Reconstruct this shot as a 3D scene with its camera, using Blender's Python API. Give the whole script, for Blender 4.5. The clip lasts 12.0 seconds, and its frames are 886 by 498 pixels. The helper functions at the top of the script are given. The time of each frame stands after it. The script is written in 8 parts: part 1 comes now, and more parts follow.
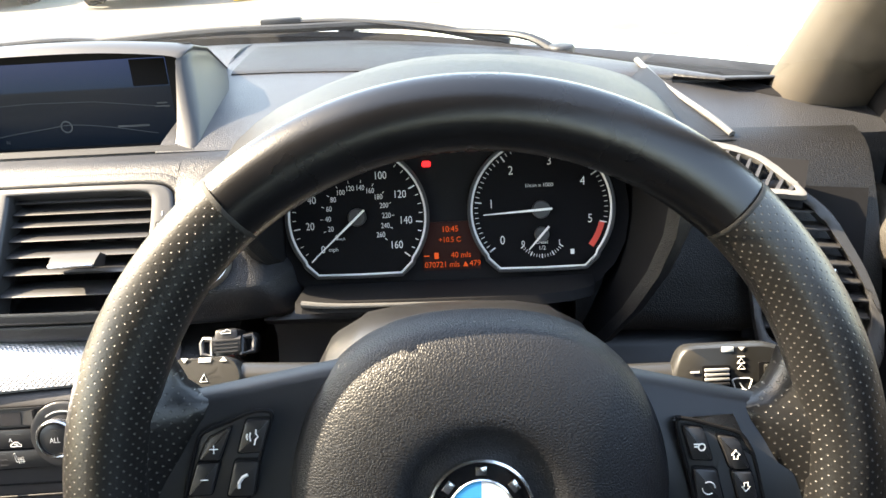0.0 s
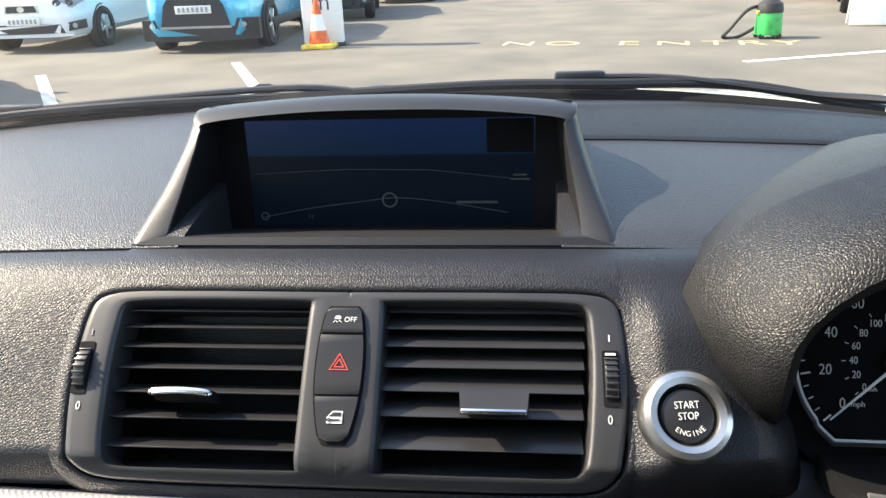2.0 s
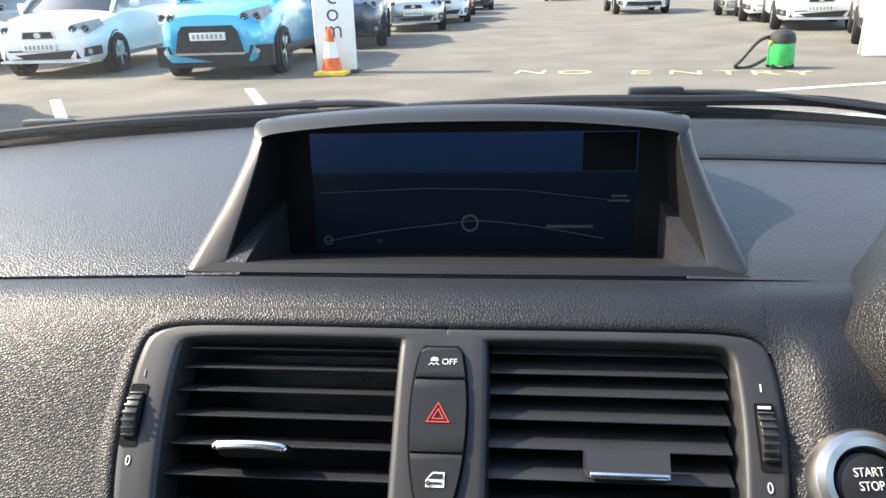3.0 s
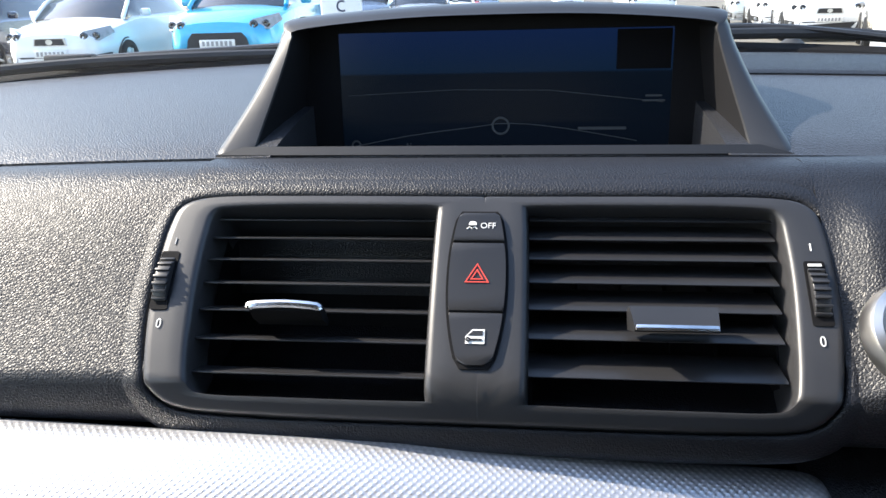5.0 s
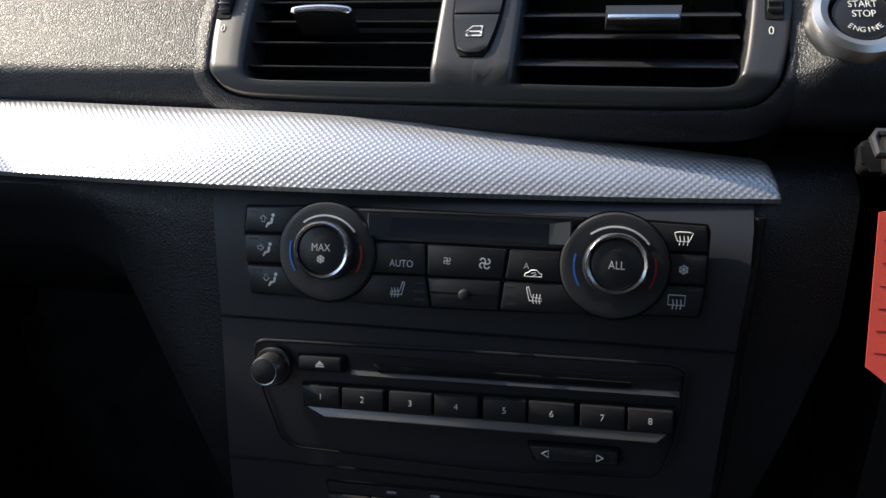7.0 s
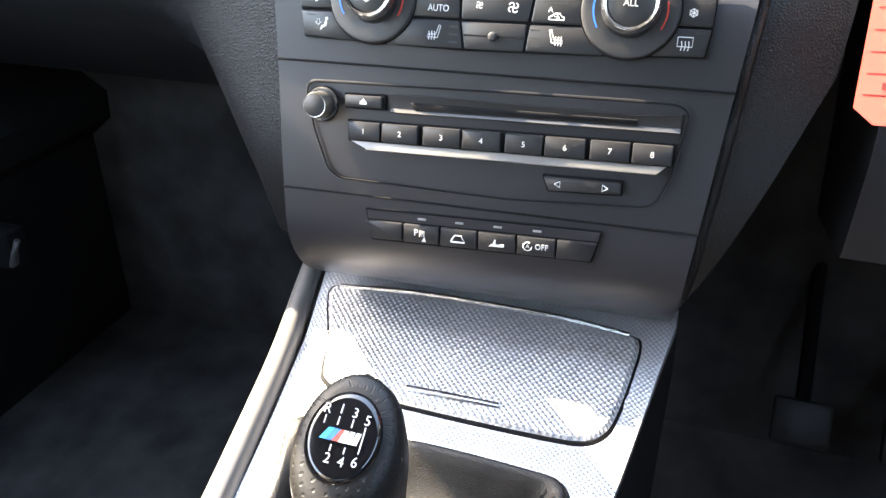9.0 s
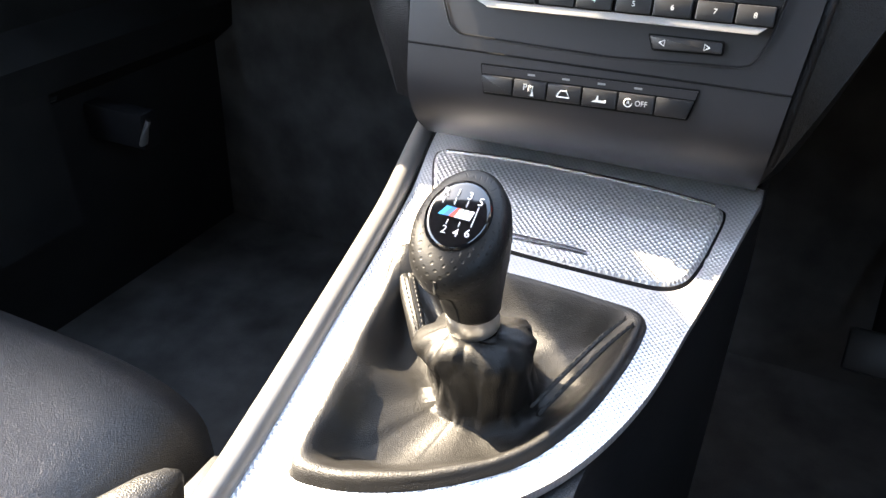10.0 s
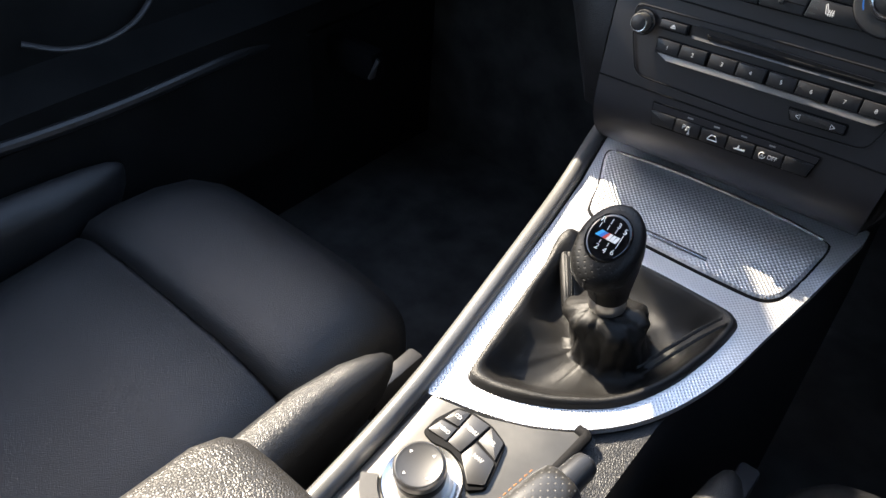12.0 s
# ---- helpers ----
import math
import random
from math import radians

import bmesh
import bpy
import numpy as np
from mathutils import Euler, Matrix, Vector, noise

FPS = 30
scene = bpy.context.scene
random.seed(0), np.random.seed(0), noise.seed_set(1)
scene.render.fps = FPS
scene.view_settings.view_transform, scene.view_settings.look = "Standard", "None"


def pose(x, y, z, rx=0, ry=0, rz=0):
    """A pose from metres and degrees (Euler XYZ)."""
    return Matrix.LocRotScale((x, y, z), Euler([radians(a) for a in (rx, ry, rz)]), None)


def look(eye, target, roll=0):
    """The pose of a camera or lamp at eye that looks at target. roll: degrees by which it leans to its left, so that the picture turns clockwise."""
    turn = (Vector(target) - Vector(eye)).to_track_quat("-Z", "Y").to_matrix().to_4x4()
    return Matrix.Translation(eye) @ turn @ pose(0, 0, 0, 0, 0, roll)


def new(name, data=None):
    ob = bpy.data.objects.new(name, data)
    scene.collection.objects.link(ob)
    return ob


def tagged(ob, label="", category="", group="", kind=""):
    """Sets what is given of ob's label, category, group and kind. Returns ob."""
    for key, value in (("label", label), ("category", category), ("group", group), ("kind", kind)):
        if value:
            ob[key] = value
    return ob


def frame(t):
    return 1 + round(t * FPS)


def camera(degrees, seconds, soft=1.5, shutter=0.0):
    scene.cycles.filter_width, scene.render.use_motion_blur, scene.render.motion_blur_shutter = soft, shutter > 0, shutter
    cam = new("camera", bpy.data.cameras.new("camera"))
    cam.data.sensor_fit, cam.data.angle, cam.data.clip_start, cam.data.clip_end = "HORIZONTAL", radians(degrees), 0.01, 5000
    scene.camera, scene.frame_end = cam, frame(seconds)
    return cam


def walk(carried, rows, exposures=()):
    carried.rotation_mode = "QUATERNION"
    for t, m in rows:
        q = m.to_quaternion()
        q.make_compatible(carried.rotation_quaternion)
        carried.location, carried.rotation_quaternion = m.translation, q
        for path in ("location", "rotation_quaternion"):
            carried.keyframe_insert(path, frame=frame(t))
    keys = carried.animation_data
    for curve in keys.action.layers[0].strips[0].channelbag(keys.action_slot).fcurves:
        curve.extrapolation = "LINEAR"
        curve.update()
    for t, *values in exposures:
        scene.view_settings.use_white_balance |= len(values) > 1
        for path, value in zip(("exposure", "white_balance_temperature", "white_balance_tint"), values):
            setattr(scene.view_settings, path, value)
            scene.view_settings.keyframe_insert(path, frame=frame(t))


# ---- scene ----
cam = camera(61.6, 12.0)
PATH = [
    (0, (0.078, 0.0954, 1.2551), (-0.025, 1.8921, 0.3825), -3.80),
    (0.5, (0.009, 0.0937, 1.2642), (-0.11, 1.9049, 0.4243), -4.02),
    (1, (-0.07, 0.1564, 1.2553), (-0.255, 1.9871, 0.4716), -3.58),
    (1.5, (-0.144, 0.2051, 1.2429), (-0.325, 2.0454, 0.4809), -2.58),
    (2, (-0.214, 0.2491, 1.2426), (-0.407, 2.0955, 0.4986), -2.18),
    (2.5, (-0.252, 0.2898, 1.2323), (-0.457, 2.1493, 0.525), -2.00),
    (4.3, (-0.289, 0.3075, 1.1878), (-0.507, 2.189, 0.5458), -1.60),
    (4.5, (-0.29, 0.3031, 1.1759), (-0.507, 2.1845, 0.5329), -1.60),
    (5, (-0.287, 0.2835, 1.1545), (-0.515, 2.1632, 0.5105), -1.62),
    (5.5, (-0.274, 0.2629, 1.1351), (-0.5209, 2.1368, 0.4814), -1.44),
    (6, (-0.249, 0.2133, 1.1146), (-0.55, 2.0783, 0.458), -1.48),
    (6.5, (-0.235, 0.1873, 1.0813), (-0.61, 2.03, 0.4003), -1.46),
    (7, (-0.231, 0.1826, 1.0584), (-0.6799, 1.9742, 0.2911), -1.54),
    (8.8, (-0.205, 0.1212, 1.0122), (-0.7261, 1.7756, 0.0166), -0.68),
    (9, (-0.198, 0.107, 1.0057), (-0.7469, 1.734, -0.0199), -0.72),
    (9.5, (-0.2, 0.0521, 0.9773), (-0.8212, 1.6487, -0.0548), 0.30),
    (10, (-0.184, 0.0216, 0.9592), (-0.9031, 1.5424, -0.1226), 0.76),
    (10.5, (-0.183, -0.0141, 0.9382), (-0.9599, 1.4376, -0.1971), 1.54),
    (11, (-0.169, -0.036, 0.9389), (-1.0161, 1.3231, -0.2591), 1.60),
    (11.5, (-0.154, -0.0669, 0.9778), (-1.0607, 1.1907, -0.2856), 1.44),
    (12, (-0.14, -0.0806, 1.1233), (-1.1048, 1.0674, -0.2001), 1.46),
]
EXPOSE = [(0, 3.0, 8500, 10), (0.5, 2.40, 8400, 10), (1.5, 1.8, 7700, 10), (2.5, 1.65, 7400, 10), (4.5, 1.65, 6800, 10), (5.5, 1.38, 6700, 10), (6.5, 0.95, 6800, 10), (7.0, 0.9, 7000, 10), (9.0, 4.2, 8100, 10), (9.5, 4.3, 8200, 10), (10.0, 4.02, 8200, 10), (10.5, 3.5, 8200, 10), (11.0, 3.08, 8200, 10), (11.5, 2.6, 7700, 10), (12, 2.4, 7300, 10)]
walk(cam, [(t, look(eye, target, roll)) for t, eye, target, roll in PATH], EXPOSE)

# ---- world, sun, exposure ----
SUN = Vector((0.752, -0.100, -0.652)).normalized()      # the way the sunlight travels
world = bpy.data.worlds.new("sky")
scene.world = world
world.use_nodes = True
wn = world.node_tree
sky = wn.nodes.new("ShaderNodeTexSky")
sky.sky_type, sky.sun_disc = "NISHITA", False
sky.sun_elevation, sky.sun_rotation = math.asin(-SUN.z), math.atan2(-SUN.x, -SUN.y)
wn.nodes["Background"].inputs["Strength"].default_value = 0.21
wn.links.new(sky.outputs[0], wn.nodes["Background"].inputs["Color"])
sun = new("sun", bpy.data.lights.new("sun", "SUN"))
sun.data.energy, sun.data.angle, sun.data.color = 4.2, radians(0.55), (1.0, 0.93, 0.82)
sun.rotation_euler = SUN.to_track_quat("-Z", "Y").to_euler()

# ---- materials ----
def mat(name, color, rough=0.5, metal=0.0, grain=0.0, scale=400.0, kind="voronoi", wear=0.25, wear_scale=14.0, coat=0.0, spec=0.5, fuzz=0.0):
    """Procedural surface: colour with two scales of variation, a bump at real size, roughness that wanders."""
    m = bpy.data.materials.new(name)
    m.use_nodes = True
    nt = m.node_tree
    b = nt.nodes["Principled BSDF"]
    tc = nt.nodes.new("ShaderNodeTexCoord")
    big = nt.nodes.new("ShaderNodeTexNoise")
    big.inputs["Scale"].default_value, big.inputs["Detail"].default_value = wear_scale, 6
    nt.links.new(tc.outputs["Object"], big.inputs["Vector"])
    ramp = nt.nodes.new("ShaderNodeMapRange")
    ramp.inputs[1].default_value, ramp.inputs[2].default_value = 0.3, 0.7
    ramp.inputs[3].default_value, ramp.inputs[4].default_value = 1 - wear, 1 + wear
    nt.links.new(big.outputs[0], ramp.inputs[0])
    mul = nt.nodes.new("ShaderNodeVectorMath")
    mul.operation = "SCALE"
    mul.inputs[0].default_value = color[:3]
    nt.links.new(ramp.outputs[0], mul.inputs["Scale"])
    nt.links.new(mul.outputs[0], b.inputs["Base Color"])
    rr = nt.nodes.new("ShaderNodeMapRange")
    rr.inputs[3].default_value, rr.inputs[4].default_value = max(0.02, rough - 0.5 * wear * rough), min(1, rough + 0.5 * wear * rough)
    nt.links.new(big.outputs[0], rr.inputs[0])
    nt.links.new(rr.outputs[0], b.inputs["Roughness"])
    b.inputs["Metallic"].default_value = metal
    b.inputs["Specular IOR Level"].default_value = spec
    b.inputs["Coat Weight"].default_value = coat
    b.inputs["Coat Roughness"].default_value = 0.08
    if fuzz:
        b.inputs["Sheen Weight"].default_value = fuzz
    if grain:
        bump = nt.nodes.new("ShaderNodeBump")
        bump.inputs["Strength"].default_value = grain
        if kind == "voronoi":
            v = nt.nodes.new("ShaderNodeTexVoronoi")
            v.feature = "DISTANCE_TO_EDGE"
            v.inputs["Scale"].default_value = scale
            warp = nt.nodes.new("ShaderNodeTexNoise")
            warp.inputs["Scale"].default_value = scale * 0.6
            nt.links.new(tc.outputs["Object"], warp.inputs["Vector"])
            mixv = nt.nodes.new("ShaderNodeVectorMath")
            mixv.operation = "MULTIPLY_ADD"
            mixv.inputs[1].default_value = (0.6 / scale,) * 3
            nt.links.new(warp.outputs["Color"], mixv.inputs[0])
            nt.links.new(tc.outputs["Object"], mixv.inputs[2])
            nt.links.new(mixv.outputs[0], v.inputs["Vector"])
            clip = nt.nodes.new("ShaderNodeMapRange")
            clip.interpolation_type = "SMOOTHSTEP"
            clip.inputs[1].default_value, clip.inputs[2].default_value = -0.04, 0.30
            nt.links.new(v.outputs[0], clip.inputs[0])
            nt.links.new(clip.outputs[0], bump.inputs["Height"])
            bump.inputs["Distance"].default_value = 0.5 / scale
        else:
            n = nt.nodes.new("ShaderNodeTexNoise")
            n.inputs["Scale"].default_value, n.inputs["Detail"].default_value = scale, 4
            nt.links.new(tc.outputs["Object"], n.inputs["Vector"])
            nt.links.new(n.outputs[0], bump.inputs["Height"])
            bump.inputs["Distance"].default_value = 0.4 / scale
        nt.links.new(bump.outputs[0], b.inputs["Normal"])
    return m


def emissive(name, color, strength):
    m = bpy.data.materials.new(name)
    m.use_nodes = True
    b = m.node_tree.nodes["Principled BSDF"]
    b.inputs["Base Color"].default_value = (*(0.2 * c for c in color), 1)
    b.inputs["Specular IOR Level"].default_value = 0.2
    b.inputs["Emission Color"].default_value = (*color, 1)
    b.inputs["Emission Strength"].default_value = strength
    b.inputs["Roughness"].default_value = 0.6
    return m


def dotted(name, color, hole, pitch, radius, rough, sink=0.5, depth=0.0006, wear=0.2):
    """Leather with punched holes on a staggered grid in the UV map (metres)."""
    m = mat(name, color, rough, grain=0.0, wear=wear, wear_scale=30)
    nt = m.node_tree
    b = nt.nodes["Principled BSDF"]
    uv = nt.nodes.new("ShaderNodeUVMap")
    rot = nt.nodes.new("ShaderNodeMapping")
    rot.inputs["Rotation"].default_value[2] = radians(45)
    nt.links.new(uv.outputs[0], rot.inputs[0])
    v = nt.nodes.new("ShaderNodeTexVoronoi")
    v.voronoi_dimensions = "2D"
    v.inputs["Scale"].default_value, v.inputs["Randomness"].default_value = 1 / pitch, 0.0
    nt.links.new(rot.outputs[0], v.inputs["Vector"])
    r = nt.nodes.new("ShaderNodeMapRange")
    r.inputs[1].default_value, r.inputs[2].default_value = radius * 0.75, radius * 1.25
    nt.links.new(v.outputs["Distance"], r.inputs[0])
    old = b.inputs["Base Color"].links[0].from_socket
    mix = nt.nodes.new("ShaderNodeMix")
    mix.data_type = "RGBA"
    nt.links.new(r.outputs[0], mix.inputs["Factor"])
    mix.inputs[6].default_value = (*hole, 1)
    nt.links.new(old, mix.inputs[7])
    nt.links.new(mix.outputs[2], b.inputs["Base Color"])
    tc = nt.nodes.new("ShaderNodeTexCoord")
    fine = nt.nodes.new("ShaderNodeTexNoise")
    fine.inputs["Scale"].default_value = 900
    nt.links.new(tc.outputs["Object"], fine.inputs["Vector"])
    add = nt.nodes.new("ShaderNodeMath")
    add.operation = "MULTIPLY_ADD"
    add.inputs[1].default_value = 0.25
    nt.links.new(fine.outputs[0], add.inputs[0])
    nt.links.new(r.outputs[0], add.inputs[2])
    bump = nt.nodes.new("ShaderNodeBump")
    bump.inputs["Strength"].default_value, bump.inputs["Distance"].default_value = sink, depth
    nt.links.new(add.outputs[0], bump.inputs["Height"])
    nt.links.new(bump.outputs[0], b.inputs["Normal"])
    return m


def honeycomb(name, color, cell, rough, press=0.35, gap=0.55):
    """Silver lacquer pressed with small staggered scales, mapped by UV in metres. Shade between the scales is painted
    by gap.
    """
    m = mat(name, color, rough, metal=0.68, grain=0.0, wear=0.06)
    nt = m.node_tree
    b = nt.nodes["Principled BSDF"]
    uv = nt.nodes.new("ShaderNodeUVMap")
    mp = nt.nodes.new("ShaderNodeMapping")
    mp.inputs["Rotation"].default_value[2] = radians(45)
    nt.links.new(uv.outputs[0], mp.inputs[0])
    v = nt.nodes.new("ShaderNodeTexVoronoi")
    v.voronoi_dimensions, v.feature = "2D", "SMOOTH_F1"
    v.inputs["Scale"].default_value, v.inputs["Randomness"].default_value = 1 / cell, 0.04
    nt.links.new(mp.outputs[0], v.inputs["Vector"])
    bump = nt.nodes.new("ShaderNodeBump")
    bump.inputs["Strength"].default_value, bump.inputs["Distance"].default_value = press, cell * 0.5
    bump.invert = True
    nt.links.new(v.outputs["Distance"], bump.inputs["Height"])
    nt.links.new(bump.outputs[0], b.inputs["Normal"])
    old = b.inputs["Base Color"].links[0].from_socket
    # the colour darkens away from each scale, as shade in the pressing
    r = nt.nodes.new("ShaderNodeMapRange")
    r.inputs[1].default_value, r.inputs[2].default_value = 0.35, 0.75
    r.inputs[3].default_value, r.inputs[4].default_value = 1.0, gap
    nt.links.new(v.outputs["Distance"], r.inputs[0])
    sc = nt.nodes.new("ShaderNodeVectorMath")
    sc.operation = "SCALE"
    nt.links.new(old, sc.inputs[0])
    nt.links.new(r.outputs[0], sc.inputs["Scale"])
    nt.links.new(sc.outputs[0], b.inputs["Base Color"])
    return m


def glass(name, tint=(1, 1, 1), rough=0.0):
    m = bpy.data.materials.new(name)
    m.use_nodes = True
    nt = m.node_tree
    out = nt.nodes["Material Output"]
    nt.nodes.remove(nt.nodes["Principled BSDF"])
    tr, gl, fr, mix = (nt.nodes.new(k) for k in ("ShaderNodeBsdfTransparent", "ShaderNodeBsdfGlossy", "ShaderNodeLayerWeight", "ShaderNodeMixShader"))
    tr.inputs["Color"].default_value = (*tint, 1)
    gl.inputs["Roughness"].default_value = rough
    fr.inputs["Blend"].default_value = 0.5
    power, gloss = nt.nodes.new("ShaderNodeMath"), nt.nodes.new("ShaderNodeMath")
    power.operation, gloss.operation = "POWER", "MULTIPLY_ADD"
    power.inputs[1].default_value, gloss.inputs[1].default_value, gloss.inputs[2].default_value = 4.5, 0.5, 0.03
    nt.links.new(fr.outputs["Facing"], power.inputs[0])
    nt.links.new(power.outputs[0], gloss.inputs[0])
    nt.links.new(gloss.outputs[0], mix.inputs[0])
    nt.links.new(tr.outputs[0], mix.inputs[1])
    nt.links.new(gl.outputs[0], mix.inputs[2])
    nt.links.new(mix.outputs[0], out.inputs["Surface"])
    return m


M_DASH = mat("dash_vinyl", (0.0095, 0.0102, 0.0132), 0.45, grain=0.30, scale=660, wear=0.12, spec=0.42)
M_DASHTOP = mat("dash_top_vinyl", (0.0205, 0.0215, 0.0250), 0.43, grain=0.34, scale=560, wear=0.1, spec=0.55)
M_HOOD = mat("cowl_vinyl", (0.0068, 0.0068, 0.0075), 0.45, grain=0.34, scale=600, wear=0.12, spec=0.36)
M_PLASTIC = mat("satin_plastic", (0.031, 0.031, 0.033), 0.39, grain=0.12, scale=2500, kind="noise", wear=0.15)
M_FASCIA = mat("soft_black_fascia", (0.016, 0.016, 0.0195), 0.42, grain=0.1, scale=3000, kind="noise", wear=0.12)
M_BLACK = mat("matt_black", (0.006, 0.006, 0.007), 0.8, grain=0.1, scale=900, kind="noise", spec=0.15)
M_BUTTON = mat("button_plastic", (0.017, 0.017, 0.0185), 0.38, grain=0.08, scale=3500, kind="noise", wear=0.2)
M_GLOSS = mat("gloss_black", (0.006, 0.006, 0.007), 0.06, wear=0.3, coat=0.5)
M_CHROME = mat("satin_chrome", (0.75, 0.75, 0.76), 0.22, metal=1.0, wear=0.15, wear_scale=60)
M_ALU = mat("brushed_aluminium", (0.62, 0.6, 0.57), 0.32, metal=1.0, grain=0.05, scale=1800, kind="noise", wear=0.12)
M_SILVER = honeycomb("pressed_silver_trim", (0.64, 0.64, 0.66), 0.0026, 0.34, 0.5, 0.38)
# the trim's silver again, with deeper shade painted between its scales
M_LID = honeycomb("pressed_silver_lid_shaded", (0.60, 0.60, 0.62), 0.0031, 0.34, 0.85, 0.10)
# rim holes paler than the leather: light caught in them is painted
M_RIM = dotted("punched_rim_leather", (0.0095, 0.0092, 0.0092), (0.058, 0.055, 0.050), 0.0036, 0.13, 0.36)
M_RIMTOP = mat("smooth_rim_leather", (0.005, 0.005, 0.006), 0.27, grain=0.08, scale=900, wear=0.25, wear_scale=25)
M_KNOB = dotted("punched_knob_leather", (0.007, 0.0068, 0.0066), (0.0025, 0.0028, 0.0028), 0.0036, 0.17, 0.48, sink=0.45)
M_KNOB.node_tree.nodes["Principled BSDF"].inputs["Specular IOR Level"].default_value = 0.3
M_BRAKE = dotted("punched_brake_leather", (0.03, 0.029, 0.028), (0.11, 0.105, 0.095), 0.0046, 0.13, 0.36)
M_AIRBAG = mat("airbag_vinyl", (0.008, 0.0088, 0.0115), 0.47, grain=0.30, scale=680, wear=0.08, spec=0.4)
M_SPOKE = mat("spoke_plastic", (0.012, 0.013, 0.0155), 0.45, grain=0.1, scale=2500, kind="noise", wear=0.15)
M_BOOT = mat("gaiter_leather", (0.0075, 0.0071, 0.0068), 0.45, grain=0.26, scale=850, wear=0.3, wear_scale=30, spec=0.40)
M_SEAT = mat("seat_leather", (0.0115, 0.012, 0.0135), 0.40, grain=0.36, scale=640, wear=0.18, wear_scale=18, spec=0.62)
M_ARM = mat("armrest_vinyl", (0.034, 0.032, 0.030), 0.38, grain=0.4, scale=480, wear=0.12)
M_CARPET = mat("black_carpet", (0.06, 0.058, 0.057), 0.95, grain=0.8, scale=700, kind="noise", spec=0.1, wear=0.4)
M_WHITE = mat("white_print", (0.75, 0.75, 0.73), 0.5, wear=0.05)
M_GREY = mat("grey_print", (0.28, 0.28, 0.28), 0.5, wear=0.05)
M_RED = mat("red_print", (0.62, 0.06, 0.04), 0.5, wear=0.05)
M_BLUE = mat("blue_print", (0.02, 0.16, 0.55), 0.4, wear=0.05)
M_SKYBLUE = mat("light_blue_enamel", (0.05, 0.42, 0.80), 0.12, coat=0.6, wear=0.05)
M_ENAMEL = mat("white_enamel", (0.82, 0.82, 0.80), 0.12, coat=0.6, wear=0.05)
M_DIAL = mat("dial_face", (0.004, 0.004, 0.005), 0.8, wear=0.1, spec=0.1)
M_AMBER = emissive("amber_segments", (1.0, 0.14, 0.03), 0.07)
M_AMBERBACK = emissive("amber_panel", (0.05, 0.008, 0.004), 0.015)
M_TELL = emissive("telltale_red", (1.0, 0.02, 0.03), 0.45)
M_STITCH = mat("dark_thread", (0.012, 0.012, 0.012), 0.7)
M_TANSTITCH = mat("orange_thread", (0.42, 0.16, 0.05), 0.7)
M_TAG = mat("red_card", (0.72, 0.09, 0.07), 0.55, grain=0.15, scale=500, kind="noise", wear=0.08)
M_PILLAR = mat("pillar_cloth", (0.055, 0.047, 0.037), 0.85, grain=0.5, scale=900, kind="noise", wear=0.15)
M_HEADLINE = mat("headliner", (0.035, 0.034, 0.033), 0.95, grain=0.4, scale=700, kind="noise")
M_DOOR = mat("door_vinyl", (0.011, 0.011, 0.011), 0.9, grain=0.4, scale=640, spec=0.08)
# paler and warmer than the door: the sun's tint painted into the colour
M_DOORTOP_SUNLIT = mat("door_top_vinyl_sunlit", (0.036, 0.032, 0.027), 0.6, grain=0.4, scale=520, wear=0.12)
M_STALK = mat("stalk_plastic", (0.020, 0.0195, 0.0185), 0.40, grain=0.1, scale=2500, kind="noise", wear=0.12)
M_RUBBER = mat("wiper_rubber", (0.012, 0.012, 0.013), 0.5, grain=0.2, scale=900, kind="noise")
M_CARPAINT = mat("metallic_grey_paint", (0.10, 0.105, 0.115), 0.28, metal=0.6, coat=1.0, wear=0.06)
M_GLASS = glass("clear_glass", (0.96, 0.98, 0.97))
M_RADIO_DIS = mat("lcd_glass", (0.025, 0.026, 0.034), 0.12, coat=0.6, wear=0.1)
M_PANEL = mat("satin_console_panel", (0.065, 0.062, 0.057), 0.42, grain=0.1, scale=2500, kind="noise", wear=0.22, wear_scale=38, spec=0.6)
M_RAIL = mat("satin_console_rail", (0.105, 0.104, 0.102), 0.36, grain=0.12, scale=1800, kind="noise", wear=0.15, spec=0.6)
M_SHROUD = mat("column_plastic", (0.012, 0.012, 0.0125), 0.36, grain=0.12, scale=2500, kind="noise", wear=0.15)
M_HOUSING = mat("display_housing_plastic", (0.014, 0.0142, 0.0155), 0.45, grain=0.1, scale=2500, kind="noise", wear=0.12)
M_DIALPRINT = mat("dial_print", (0.7, 0.7, 0.69), 0.6, wear=0.05, spec=0.2)
M_LOWER = mat("coarse_lower_vinyl", (0.0112, 0.0115, 0.0128), 0.44, grain=0.33, scale=600, wear=0.12, spec=0.45)

# ---- mesh tools ----
def link(name, bm, material, parent=None, label="", sharp=35):
    me = bpy.data.meshes.new(name)
    bmesh.ops.recalc_face_normals(bm, faces=bm.faces)
    bm.to_mesh(me)
    bm.free()
    me.shade_smooth()
    me.set_sharp_from_angle(angle=radians(sharp))
    if material:
        me.materials.append(material)
    ob = new(name, me)
    if parent:
        ob.parent = parent
    if label:
        tagged(ob, label)
    return ob


def part(name, bm, material, parent, label="", sharp=35):
    """One bmesh as ONE mesh object under a thing or a part."""
    return link(name, bm, material, parent, label, sharp)


